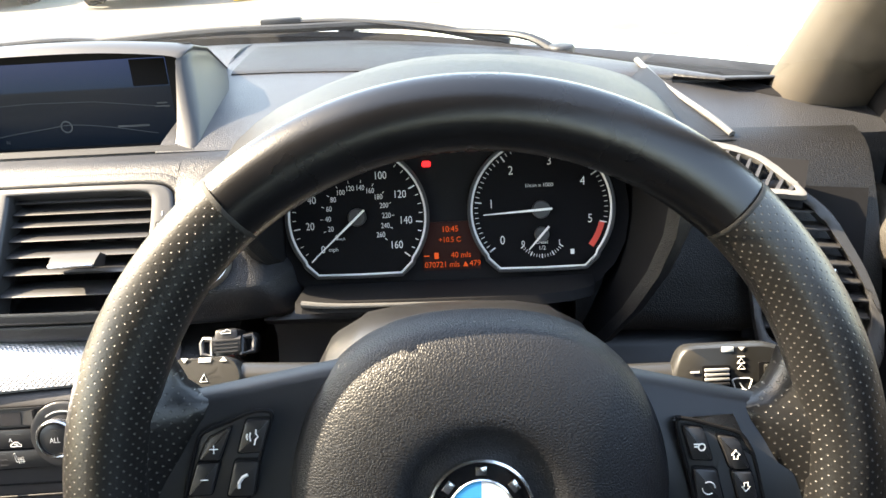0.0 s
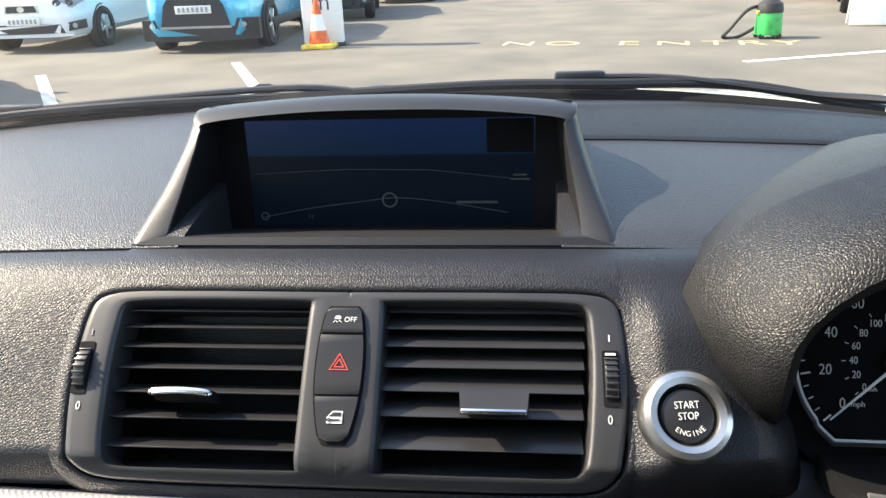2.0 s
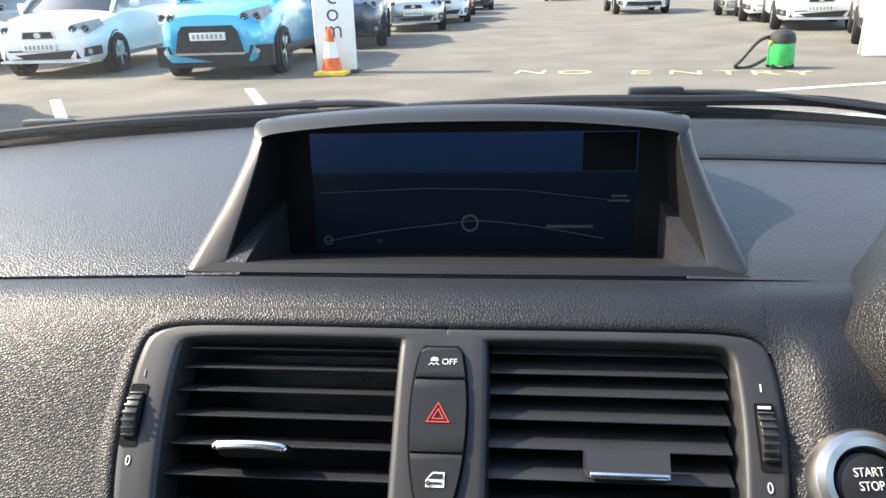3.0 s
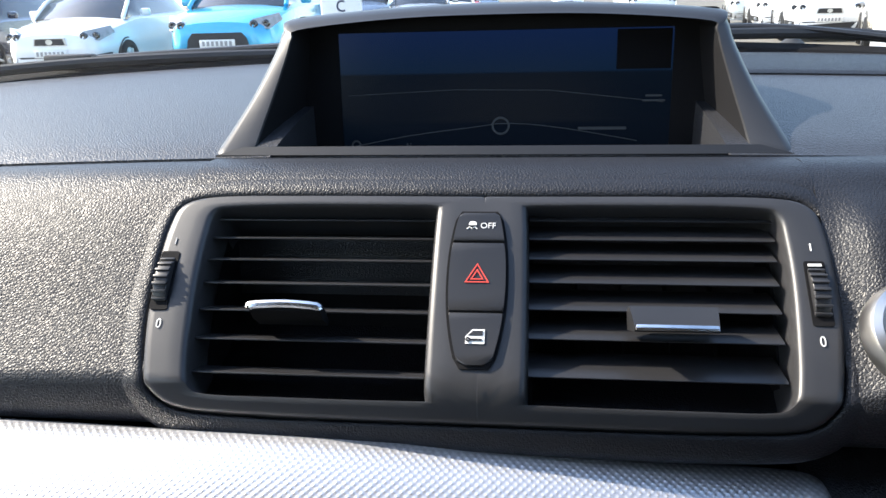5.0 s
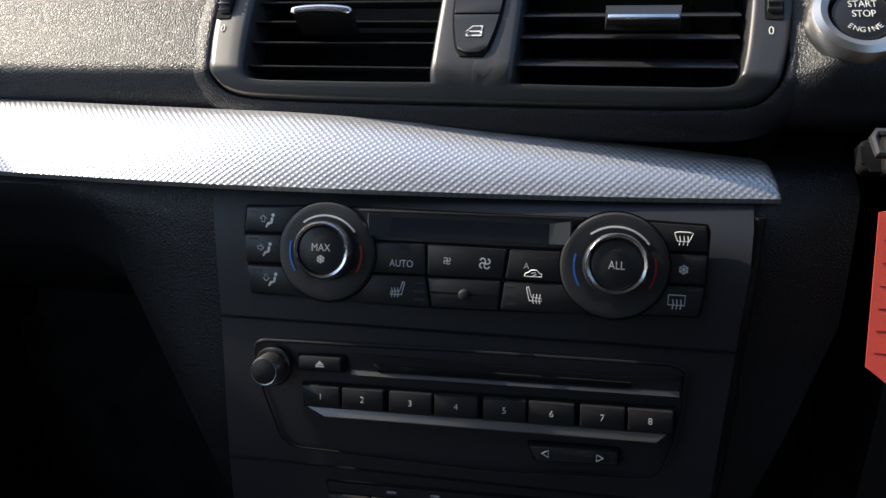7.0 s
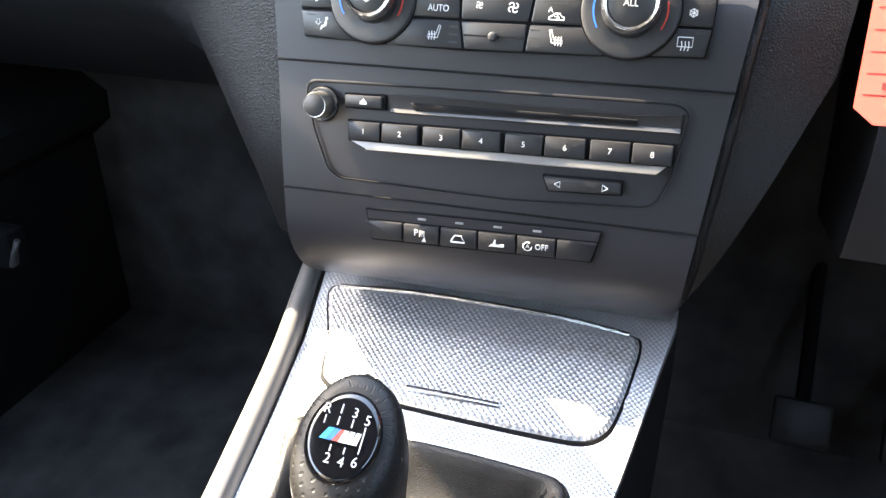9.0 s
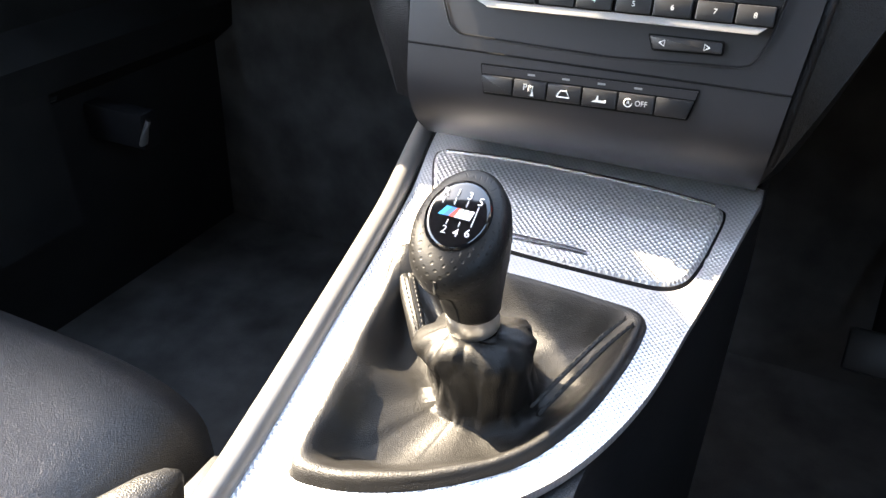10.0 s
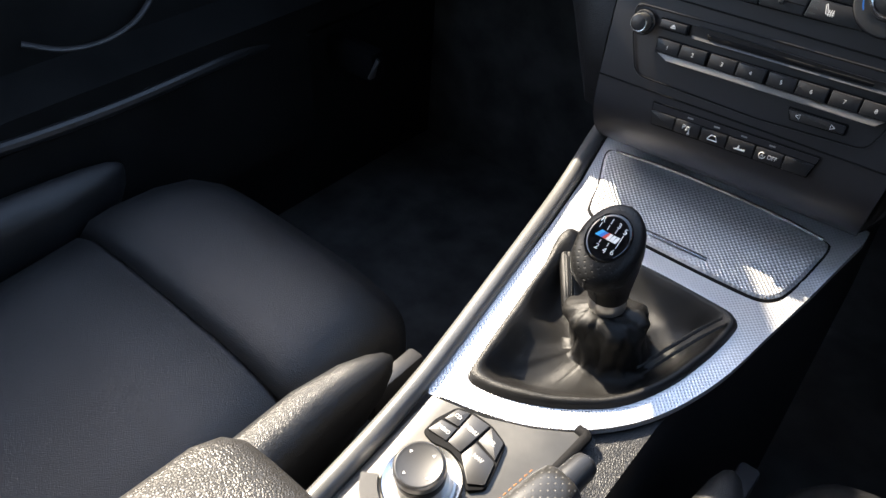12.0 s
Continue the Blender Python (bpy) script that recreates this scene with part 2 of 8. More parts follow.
def thing(name, label, category, at=None, group="", kind=""):
    e = new(name)
    e.empty_display_size = 0.02
    if at is not None:
        e.matrix_world = at if isinstance(at, Matrix) else Matrix.Translation(at)
    return tagged(e, label, category, group, kind)


def face_frame(origin, lean, yaw=0.0):
    """Local frame of a fascia: x to the right, y up the face, z out of it; lean: degrees it leans back from upright."""
    a = radians(lean)
    m = Matrix(((1, 0, 0), (0, math.sin(a), -math.cos(a)), (0, math.cos(a), math.sin(a)))).to_4x4()
    return Matrix.Translation(origin) @ Matrix.Rotation(radians(yaw), 4, "Z") @ m


def box(sx, sy, sz, at=(0, 0, 0), bevel=0.0, seg=2, m=None):
    bm = bmesh.new()
    bmesh.ops.create_cube(bm, size=1)
    bmesh.ops.scale(bm, vec=(sx, sy, sz), verts=bm.verts)
    if bevel:
        bmesh.ops.bevel(bm, geom=bm.edges[:], offset=bevel, segments=seg, profile=0.5, affect="EDGES")
    bmesh.ops.translate(bm, vec=at, verts=bm.verts)
    if m:
        bm.transform(m)
    return bm


def tube(r, depth, at=(0, 0, 0), seg=40, bevel=0.0, r2=None, m=None):
    """A disc or cylinder along local z."""
    bm = bmesh.new()
    bmesh.ops.create_cone(bm, cap_ends=True, segments=seg, radius1=r, radius2=r if r2 is None else r2, depth=depth)
    if bevel:
        edges = [e for e in bm.edges if any(len(f.verts) > 4 for f in e.link_faces)]
        bmesh.ops.bevel(bm, geom=edges, offset=bevel, segments=3, profile=0.5, affect="EDGES")
    bmesh.ops.translate(bm, vec=at, verts=bm.verts)
    if m:
        bm.transform(m)
    return bm


def lathe(profile, seg=48, m=None):
    """Turn (radius, height) pairs round local z."""
    bm = bmesh.new()
    rings = []
    for r, z in profile:
        if r < 1e-6:
            rings.append([bm.verts.new((0, 0, z))])
        else:
            rings.append([bm.verts.new((r * math.cos(2 * math.pi * k / seg), r * math.sin(2 * math.pi * k / seg), z)) for k in range(seg)])
    for a, b in zip(rings, rings[1:]):
        for k in range(seg):
            q = [a[k % len(a)], a[(k + 1) % len(a)], b[(k + 1) % len(b)], b[k % len(b)]]
            q = [v for n, v in enumerate(q) if v not in q[:n]]
            if len(q) > 2:
                bm.faces.new(q)
    if m:
        bm.transform(m)
    return bm


def loft(rings, closed=True, caps=True):
    """Skin a row of equal-length rings of points."""
    bm = bmesh.new()
    vs = [[bm.verts.new(p) for p in ring] for ring in rings]
    uv = bm.loops.layers.uv.new("UVMap")
    n = len(vs[0])
    for i, (a, b) in enumerate(zip(vs, vs[1:])):
        for k in range(n if closed else n - 1):
            f = bm.faces.new((a[k], a[(k + 1) % n], b[(k + 1) % n], b[k]))
            for lo in f.loops:
                lo[uv].uv = (0, 0)
    if caps and closed:
        bm.faces.new(vs[0])
        bm.faces.new(vs[-1])
    return bm


def planar_uv(bm, ax=0, ay=1):
    uv = bm.loops.layers.uv.verify()
    for f in bm.faces:
        for lo in f.loops:
            lo[uv].uv = (lo.vert.co[ax], lo.vert.co[ay])
    return bm


def spline(points, n):
    """Smooth open curve through the points, n samples (Catmull-Rom)."""
    p = [Vector(q) for q in points]
    p = [2 * p[0] - p[1]] + p + [2 * p[-1] - p[-2]]
    out = []
    spans = len(p) - 3
    for k in range(n):
        s = k / (n - 1) * spans
        i = min(int(s), spans - 1)
        t = s - i
        a, b, c, d = p[i : i + 4]
        out.append(0.5 * (2 * b + (c - a) * t + (2 * a - 5 * b + 4 * c - d) * t * t + (3 * b - a - 3 * c + d) * t ** 3))
    return out


def ring_curve(points, n):
    """Smooth closed curve through the points, n samples."""
    p = [Vector(q) for q in points]
    m = len(p)
    out = []
    for k in range(n):
        s = k / n * m
        i = int(s)
        t = s - i
        a, b, c, d = (p[(i + j) % m] for j in (-1, 0, 1, 2))
        out.append(0.5 * (2 * b + (c - a) * t + (2 * a - 5 * b + 4 * c - d) * t * t + (3 * b - a - 3 * c + d) * t ** 3))
    return out


def pipe(points, r, seg=10, flat=1.0, taper=None, caps=True):
    """A round bar along a row of points; UV in metres along and round."""
    pts = [Vector(q) for q in points]
    rings = []
    up = Vector((0, 0, 1))
    for i, q in enumerate(pts):
        d = (pts[min(i + 1, len(pts) - 1)] - pts[max(i - 1, 0)]).normalized()
        s = d.cross(up)
        s = s.normalized() if s.length > 1e-4 else Vector((1, 0, 0))
        u = s.cross(d)
        k = r if taper is None else r * taper(i / (len(pts) - 1))
        rings.append([q + k * (math.cos(2 * math.pi * j / seg) * s + flat * math.sin(2 * math.pi * j / seg) * u) for j in range(seg)])
    return loft(rings, True, caps)


def plate(outline, thick, bevel=0.0, m=None, hole=None):
    """A flat plate from a 2D outline (top at z = 0, thickness below), maybe with a hole."""
    bm = bmesh.new()
    def loop(o, z):
        return [bm.verts.new((q[0], q[1], z)) for q in o]
    if hole is None:
        a, b = loop(outline, 0), loop(outline, -thick)
        top = bm.faces.new(a)
        bm.faces.new(b[::-1])
        for k in range(len(a)):
            bm.faces.new((a[k], b[k], b[(k + 1) % len(a)], a[(k + 1) % len(a)]))
        if bevel:
            bmesh.ops.bevel(bm, geom=top.edges[:], offset=bevel, segments=2, profile=0.5, affect="EDGES")
    else:
        a, b, c, d = loop(outline, 0), loop(outline, -thick), loop(hole, 0), loop(hole, -thick)
        n = len(a)
        tops = []
        for k in range(n):
            j = (k + 1) % n
            tops.append(bm.faces.new((a[k], a[j], c[j], c[k])))
            bm.faces.new((b[k], d[k], d[j], b[j]))
            bm.faces.new((a[k], b[k], b[j], a[j]))
            bm.faces.new((c[k], c[j], d[j], d[k]))
        if bevel:
            es = {e for f in tops for e in f.edges if sum(g in tops for g in e.link_faces) == 1}
            bmesh.ops.bevel(bm, geom=list(es), offset=bevel, segments=2, profile=0.5, affect="EDGES")
    if m:
        bm.transform(m)
    return bm


def round_rect(w, h, r, n=5, cx=0, cy=0):
    out = []
    for sx, sy, a0 in ((1, -1, -90), (1, 1, 0), (-1, 1, 90), (-1, -1, 180)):
        for k in range(n + 1):
            a = radians(a0 + 90 * k / n)
            out.append((cx + sx * (w / 2 - r) + r * math.cos(a), cy + sy * (h / 2 - r) + r * math.sin(a)))
    return out


def poly(points, z=0.0, thick=0.0003):
    return plate([(p[0], p[1]) for p in points], thick, m=Matrix.Translation((0, 0, z + thick)))


def txt(name, body, size, material, parent, at=(0, 0, 0), rz=0, m=None, squeeze=1.0, align="CENTER"):
    """Lettering in the built-in font, as a thin mesh, in the parent's local frame."""
    cu = bpy.data.curves.new(name, "FONT")
    cu.body, cu.size, cu.align_x, cu.align_y, cu.extrude, cu.resolution_u = body, size, align, "CENTER", 0.00012, 3
    cu.offset = -0.006 * size
    tmp = bpy.data.objects.new(name, cu)
    scene.collection.objects.link(tmp)
    me = bpy.data.meshes.new_from_object(tmp.evaluated_get(bpy.context.evaluated_depsgraph_get()))
    bpy.data.objects.remove(tmp)
    me.name = name
    me.materials.clear()
    me.materials.append(material)
    ob = new(name, me)
    ob.parent = parent
    ob.matrix_local = (m or Matrix.Identity(4)) @ Matrix.Translation(at) @ Matrix.Rotation(radians(rz), 4, "Z") @ Matrix.Diagonal((squeeze, 1, 1, 1))
    return ob


def arc_band(r0, r1, a0, a1, z=0.0, n=24, thick=0.0003):
    """Flat curved band; angles in degrees, counterclockwise from +x."""
    n = max(2, n)
    ang = [radians(a0 + (a1 - a0) * k / n) for k in range(n + 1)]
    out = [(r1 * math.cos(a), r1 * math.sin(a)) for a in ang] + [(r0 * math.cos(a), r0 * math.sin(a)) for a in reversed(ang)]
    return plate(out, thick, m=Matrix.Translation((0, 0, z + thick)))

# ---- the cabin shell and the dashboard ----
XC = -0.305          # middle of the centre stack


def profile_body(name, stations, material, parent, label=""):
    """Loft closed (y, z) profiles along x; each profile is resampled to the same count."""
    return part(name, planar_uv(loft([[(x, y, z) for y, z in prof] for x, prof in stations])), material, parent, label, sharp=40)


dash = thing("dashboard", "dark grey grained soft-touch dashboard of a car", "dashboard", (XC, 0.8, 0.9))
dash.matrix_world = Matrix.Identity(4)


def smooth2(points, n):
    return [(v.x, v.y) for v in spline([(p[0], p[1], 0) for p in points], n)]


# upper pad: from the windscreen to the seam under the screen
def top_prof(x):
    k = min(1.0, abs(x - XC) / 0.75) ** 2
    drop = 0.030 * k if x < XC else 0.012 * min(1.0, abs(x - XC) / 0.6) ** 2
    pull = 0.16 * k if x < XC else 0.17 * min(1.25, max(0, x + 0.05) / 0.285) ** 1.5
    well = 0.045 if abs(x + 0.3065) < 0.121 else 0.0            # the pad dips inside the display hood
    upper = smooth2([(0.671, 1.0745 - drop), (0.70, 1.081 - drop - well), (0.78, 1.091 - drop - well), (0.90 - pull * 0.6, 1.099 - drop), (1.0 - pull, 1.101 - drop), (1.03 - pull, 1.088 - drop)], 20)
    return upper + [(1.03 - pull, 1.0), (0.671, 1.0)]


xs = sorted([-1.02 + 0.04 * k for k in range(37)] + [-0.4280, -0.4270, -0.1860, -0.1850])
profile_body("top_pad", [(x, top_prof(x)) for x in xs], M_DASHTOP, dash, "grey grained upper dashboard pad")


# padded front face left of the instruments
def face_prof(x):
    e = max(0.0, (-0.47 - x)) / 0.55
    b = 0.018 * math.sin(min(1, e) * math.pi * 0.5)          # bulges towards the seat on the passenger side
    d = 0.030 * (min(1.0, abs(x - XC) / 0.75) ** 2 if x < XC else 0)
    front = smooth2([(0.669, 1.0735 - d), (0.652, 1.0738 - d), (0.636, 1.068 - d), (0.618 - b, 1.050 - d * .8), (0.590 - b, 1.020 - d * .6), (0.5725 - b, 1.0030 - d * .5), (0.5660 - b * .8, 0.9965 - d * .4), (0.5640 - b * .7, 0.990 - d * .3), (0.5635 - b * .5, 0.978), (0.568, 0.970), (0.578, 0.966)], 40)
    return front + [(0.60, 0.955), (0.669, 0.955)]


# the centre opening for the vents is a shallow niche, so the face is built in three lengths
left_xs = [-1.02 + 0.035 * k for k in range(16)] + [-0.4575]
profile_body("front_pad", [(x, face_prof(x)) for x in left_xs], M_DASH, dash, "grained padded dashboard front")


def niche_prof(x):
    p = face_prof(x)
    top = [(0.669, 1.0735), (0.652, 1.0738), (0.640, 1.070), (0.633, 1.064)]
    back = [(0.650, 1.045), (0.640, 1.0), (0.615, 0.985), (0.590, 0.982), (0.575, 0.980)]
    low = [(0.570, 0.978), (0.572, 0.973), (0.584, 0.966)]
    return smooth2(top, 8) + back + low + [(0.60, 0.955), (0.669, 0.955)]


profile_body("vent_surround", [(x, niche_prof(x)) for x in (-0.4575, -0.40, -0.30, -0.20, -0.156)], M_DASH, dash)


def right_prof(x):
    e = max(0, x + 0.148) / 0.08
    front = smooth2([(0.669, 1.0735), (0.652, 1.0738), (0.636, 1.067), (0.616, 1.049), (0.590, 1.021), (0.570, 1.0005), (0.5645, 0.9945), (0.563, 0.985), (0.566, 0.973), (0.580, 0.966)], 36)
    t = min(1.0, max(0.0, x + 0.156) / 0.020)
    rise = 0.0095 * t * t * (3 - 2 * t)                       # the pad swells round the start button
    out = []
    for y, z in front:
        q = min(1.0, max(0.0, (z - 0.982) / 0.016)) * min(1.0, max(0.0, (1.066 - z) / 0.018))
        turn = e - max(0.60, 0.95 - 7.5 * max(0.0, z - 0.972))     # the face turns in towards the instruments
        out.append((y + 0.010 * e * e + 0.45 * max(0.0, turn) ** 2 - 0.712 * rise * q, z + 0.702 * rise * q))
    front = out
    return front + [(0.62, 0.955), (0.669, 0.955)]


profile_body("start_panel", [(-0.156 + 0.00443 * k, right_prof(-0.156 + 0.00443 * k)) for k in range(25)], M_DASH, dash)

# lower dashboard: passenger side knee panel with its leather-look skin, and the driver's side
low_l = smooth2([(0.585, 0.958), (0.545, 0.944), (0.522, 0.936), (0.510, 0.87), (0.500, 0.80), (0.515, 0.74)], 16) + [(0.62, 0.70), (0.70, 0.80), (0.70, 0.95)]


def knee(x):
    k = min(1, max(0, (-0.452 - x) / 0.085))
    s = k * k * (3 - 2 * k)
    out = []
    for i, (y, z) in enumerate(low_l):
        t = max(0.0, (0.935 - z) / 0.21)
        lift = s * min(1, t) * 0.145            # the footwell opens up away from the stack
        back = s * min(1, t * 1.4) * 0.085
        out.append((y + back * 0.6 + (0.0 if i < 16 else 0), z + lift * (0.9 if i < 16 else 0.6)))
    return out


profile_body("knee_panel", [(x, knee(x)) for x in [-1.0 + 0.03 * k for k in range(19)] + [-0.4405]], M_LOWER, dash, "grained lower dashboard beside the centre stack")
stack_r = smooth2([(0.61, 0.958), (0.572, 0.946), (0.552, 0.935), (0.528, 0.87), (0.506, 0.80), (0.510, 0.74), (0.53, 0.70)], 16) + [(0.62, 0.68), (0.70, 0.80), (0.70, 0.95)]


def flank(x):
    """Beside the stack the grained panel tapers upwards away from it."""
    o = max(0.0, x + 0.1660)
    low = 0.725 + 3.1 * min(o, 0.062)
    face = []
    for k in range(16):
        z = 0.956 + (low - 0.956) * k / 15
        n = max(i for i in range(15) if stack_r[i][1] >= z or i == 0)
        (ya, za), (yb, zb) = stack_r[n], stack_r[n + 1]
        face.append((ya + (yb - ya) * min(1.0, max(0.0, (za - z) / max(1e-4, za - zb))) + 0.35 * max(0, x + 0.155) ** 1.1, z))
    return face + [(face[-1][0] + 0.03, low + 0.002), (0.70, low + 0.05), (0.70, 0.956)]


part("stack_flank", loft([[(x - 0.085 * max(0.0, 0.935 - z) * (1 if i < 16 else 0.3), y, z) for i, (y, z) in enumerate(flank(x))] for x in [-0.1660 + 0.0055 * k for k in range(10)]]), M_LOWER, dash, "grained flank beside the centre stack", 45)

edge_pts = []
for k in range(18):
    z = 0.930 - 0.196 * k / 17
    fx, fy, _ = min(((-0.1660 - 0.085 * max(0.0, 0.935 - q[1]), q[0], abs(q[1] - z)) for q in flank(-0.1660)[:16]), key=lambda q: q[2])
    edge_pts.append((fx + 0.0025, fy + 0.0005, z))
part("flank_edge", pipe(spline(edge_pts[::2], 40), 0.0042, 10), M_LOWER, dash, "rounded grained edge beside the stack", 70)

# driver's lower panel, behind wheel and column
drv = smooth2([(0.66, 1.0), (0.605, 0.985), (0.575, 0.968), (0.60, 0.945), (0.585, 0.90), (0.56, 0.84), (0.56, 0.76)], 16) + [(0.66, 0.74), (0.72, 0.85), (0.72, 1.0)]
drv_low = smooth2([(0.66, 0.93), (0.635, 0.925), (0.615, 0.918), (0.605, 0.908), (0.585, 0.88), (0.56, 0.83), (0.56, 0.76)], 16) + [(0.66, 0.74), (0.72, 0.85), (0.72, 0.93)]
profile_body("driver_panel", [(x, drv) for x in (-0.089, 0.05, 0.120)] + [(x, drv_low) for x in (0.150, 0.28, 0.42)], M_FASCIA, dash)

# side of the dashboard on the driver's side: plain grained face running to the outer vent
side = smooth2([(0.69, 1.068), (0.665, 1.060), (0.640, 1.03), (0.616, 0.99), (0.604, 0.958), (0.600, 0.943), (0.604, 0.930), (0.63, 0.918)], 20) + [(0.72, 0.92), (0.72, 1.06)]
# darker cowl vinyl here puts this end's shade into its colour
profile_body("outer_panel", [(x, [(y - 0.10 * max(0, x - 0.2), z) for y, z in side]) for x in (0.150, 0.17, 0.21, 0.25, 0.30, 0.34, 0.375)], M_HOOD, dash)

# cowl over the instruments
def arch(hw, top, base, left, n=28, cx=0.062):
    out = []
    for k in range(n + 1):
        a = radians(215 - 250 * k / n)
        c, s = math.cos(a), math.sin(a)
        mid = base + 0.078
        rise = (top - mid) * s if s > 0 else -0.136 * abs(s)
        out.append((cx + (left if c < 0 else hw) * c, mid + rise))
    return out


def cowl_ring(y0, hw, top, base, lean, left=0.0):
    """One arch of the cowl; its left leg sinks into the start panel, its right leg runs on down to a point."""
    out = []
    for x, z in arch(hw, top, base, left or hw):
        d = max(0.0, base + 0.078 - z) / 0.078
        y = y0 + lean * (z - base)
        if x < 0.062:
            out.append((x, y + 0.070 * d ** 1.5, z))
        else:
            out.append((x - 0.020 * d * d, y + 0.022 * d * d, z - 0.038 * d ** 1.5))
    return out


rings = [
    cowl_ring(0.630, 0.126, 1.096, 0.978, 0.10),
    cowl_ring(0.585, 0.136, 1.108, 0.978, 0.10),
    cowl_ring(0.556, 0.144, 1.118, 0.978, 0.10),
    cowl_ring(0.548, 0.151, 1.127, 0.978, 0.12),
    cowl_ring(0.552, 0.160, 1.136, 0.978, 0.14),
    cowl_ring(0.572, 0.170, 1.139, 0.976, 0.16),
    cowl_ring(0.610, 0.179, 1.141, 0.972, 0.2, 0.187),
    cowl_ring(0.660, 0.186, 1.136, 0.970, 0.2, 0.171),
    cowl_ring(0.720, 0.196, 1.124, 0.970, 0.2, 0.134),
    cowl_ring(0.790, 0.205, 1.106, 0.970, 0.2, 0.086),
    cowl_ring(0.870, 0.211, 1.080, 0.970, 0.2, 0.05),
]
# inner rings blackened: the shade under the cowl is put into their colour
part("cowl_lining_shaded", loft(rings[:3], closed=False), M_BLACK, dash, "cowl lining blackened for the shade under the hood", sharp=60)
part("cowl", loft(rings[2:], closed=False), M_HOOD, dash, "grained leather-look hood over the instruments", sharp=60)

# ---- windscreen, pillars, roof, doors, floor: the shell ----
shell = []
def structure(name, bm, material, label, sharp=35):
    ob = link(name, bm, material, None, "", sharp)
    tagged(ob, label, "car shell", kind="structure")
    shell.append(ob)
    return ob


def screen_y(x):
    return 1.045 - 0.21 * (abs(x - XC) / 0.72) ** 2 - 0.08 * min(1.2, max(0.0, x + 0.05) / 0.33) ** 1.4


ws = []
for k in range(13):
    x = XC + (k - 6) / 6 * 0.70
    ws.append([(x, screen_y(x), 1.075), (x * 0.9 + XC * 0.1, screen_y(x) - 0.36, 1.25), (x * 0.82 + XC * 0.18, screen_y(x) - 0.74, 1.405)])
bm = bmesh.new()
vs = [[bm.verts.new(p) for p in col] for col in ws]
for a, b in zip(vs, vs[1:]):
    for i in range(2):
        bm.faces.new((a[i], b[i], b[i + 1], a[i + 1]))
windscreen = structure("windscreen", bm, M_GLASS, "clear curved car windscreen")
windscreen.visible_shadow = False

# black frit and seal along the foot of the screen
seal = [(XC + (k - 14) / 14 * 0.70, screen_y(XC + (k - 14) / 14 * 0.70) - 0.016, 1.097 - 0.036 * (abs(k - 14) / 14) ** 2) for k in range(29)]
structure("windscreen_seal", pipe(seal, 0.014, 8), M_BLACK, "black rubber seal at the foot of the windscreen")

# right and left A-pillars with beige cloth
def pillar(s):
    foot = Vector((XC + s * 0.705, 0.83, 1.03)) if s < 0 else Vector((0.392, 0.80, 1.03))
    pts = [foot + Vector((s * 0.005, 0.02, -0.14)), foot + Vector((0, 0.005, -0.03)), foot + Vector((0, -0.05, 0.06)), foot + Vector((-s * 0.005, -0.13, 0.135)), foot + Vector((-s * 0.05, -0.34, 0.265)), foot + Vector((-s * 0.09, -0.54, 0.375))]
    return pipe(spline(pts, 14), 0.048, 14, flat=0.8, taper=lambda t: 1.15 - 0.3 * t + (0.75 * max(0.0, 0.45 - t) if s > 0 else 0))


structure("pillar_right", pillar(1), M_PILLAR, "beige cloth-covered windscreen pillar")
structure("pillar_left", pillar(-1), M_PILLAR, "beige cloth-covered windscreen pillar")
# unseen roof, added as raised so that the cabin stays dark
roof = []
for y, z, hw in ((0.31, 1.41, 0.53), (0.2, 1.435, 0.57), (-0.1, 1.46, 0.60), (-0.6, 1.45, 0.60), (-1.0, 1.38, 0.58), (-1.3, 1.15, 0.58)):
    roof.append([(XC - hw, y, z - 0.06), (XC - hw * 0.8, y, z - 0.012), (XC, y, z), (XC + hw * 0.8, y, z - 0.012), (XC + hw, y, z - 0.06), (XC + hw, y, z - 0.03), (XC, y, z + 0.03), (XC - hw, y, z - 0.03)])
structure("ceiling", loft(roof), M_HEADLINE, "unseen dark headliner of the folding roof, kept up to darken the cabin")
structure("floor", box(1.62, 2.6, 0.08, (XC, -0.05, 0.245)), M_CARPET, "black carpeted car floor")
structure("bulkhead", box(1.60, 0.10, 0.80, (XC, 0.96, 0.60)), M_CARPET, "black carpeted footwell wall")
structure("rear_wall", box(1.5, 0.1, 0.85, (XC, -1.25, 0.66), 0.02), M_HEADLINE, "dark rear cabin wall")


def door(s, high):
    d = []
    for y in (1.0, 0.7, 0.5, 0.2, -0.2, -0.6, -1.2):
        w = 0.70 + 0.02 * (1 - abs(y) / 1.2)
        # the unseen rear length takes its own height, to shape the light
        top = 1.006 if y > 0.3 else high
        rows = [(w + 0.06, 0.22), (w + 0.015, 0.24), (w + 0.0, 0.50), (w - 0.005, 0.60), (w - 0.045, 0.63), (w - 0.05, 0.67), (w - 0.005, 0.70), (w + 0.0, 0.84), (w - 0.012, 0.955), (w + 0.012, top - 0.004), (w + 0.06, top), (w + 0.09, 0.80)]
        d.append([(XC + s * a, y, b) for a, b in rows])
    return loft(d)


structure("door_left", door(-1, 1.040), M_DOOR, "black grained passenger door lining with armrest", 30)
# raised far above a real sill, unseen, to block light from this side
structure("door_right", door(1, 1.20), M_DOOR, "black grained driver's door lining, raised out of view to block light", 30)

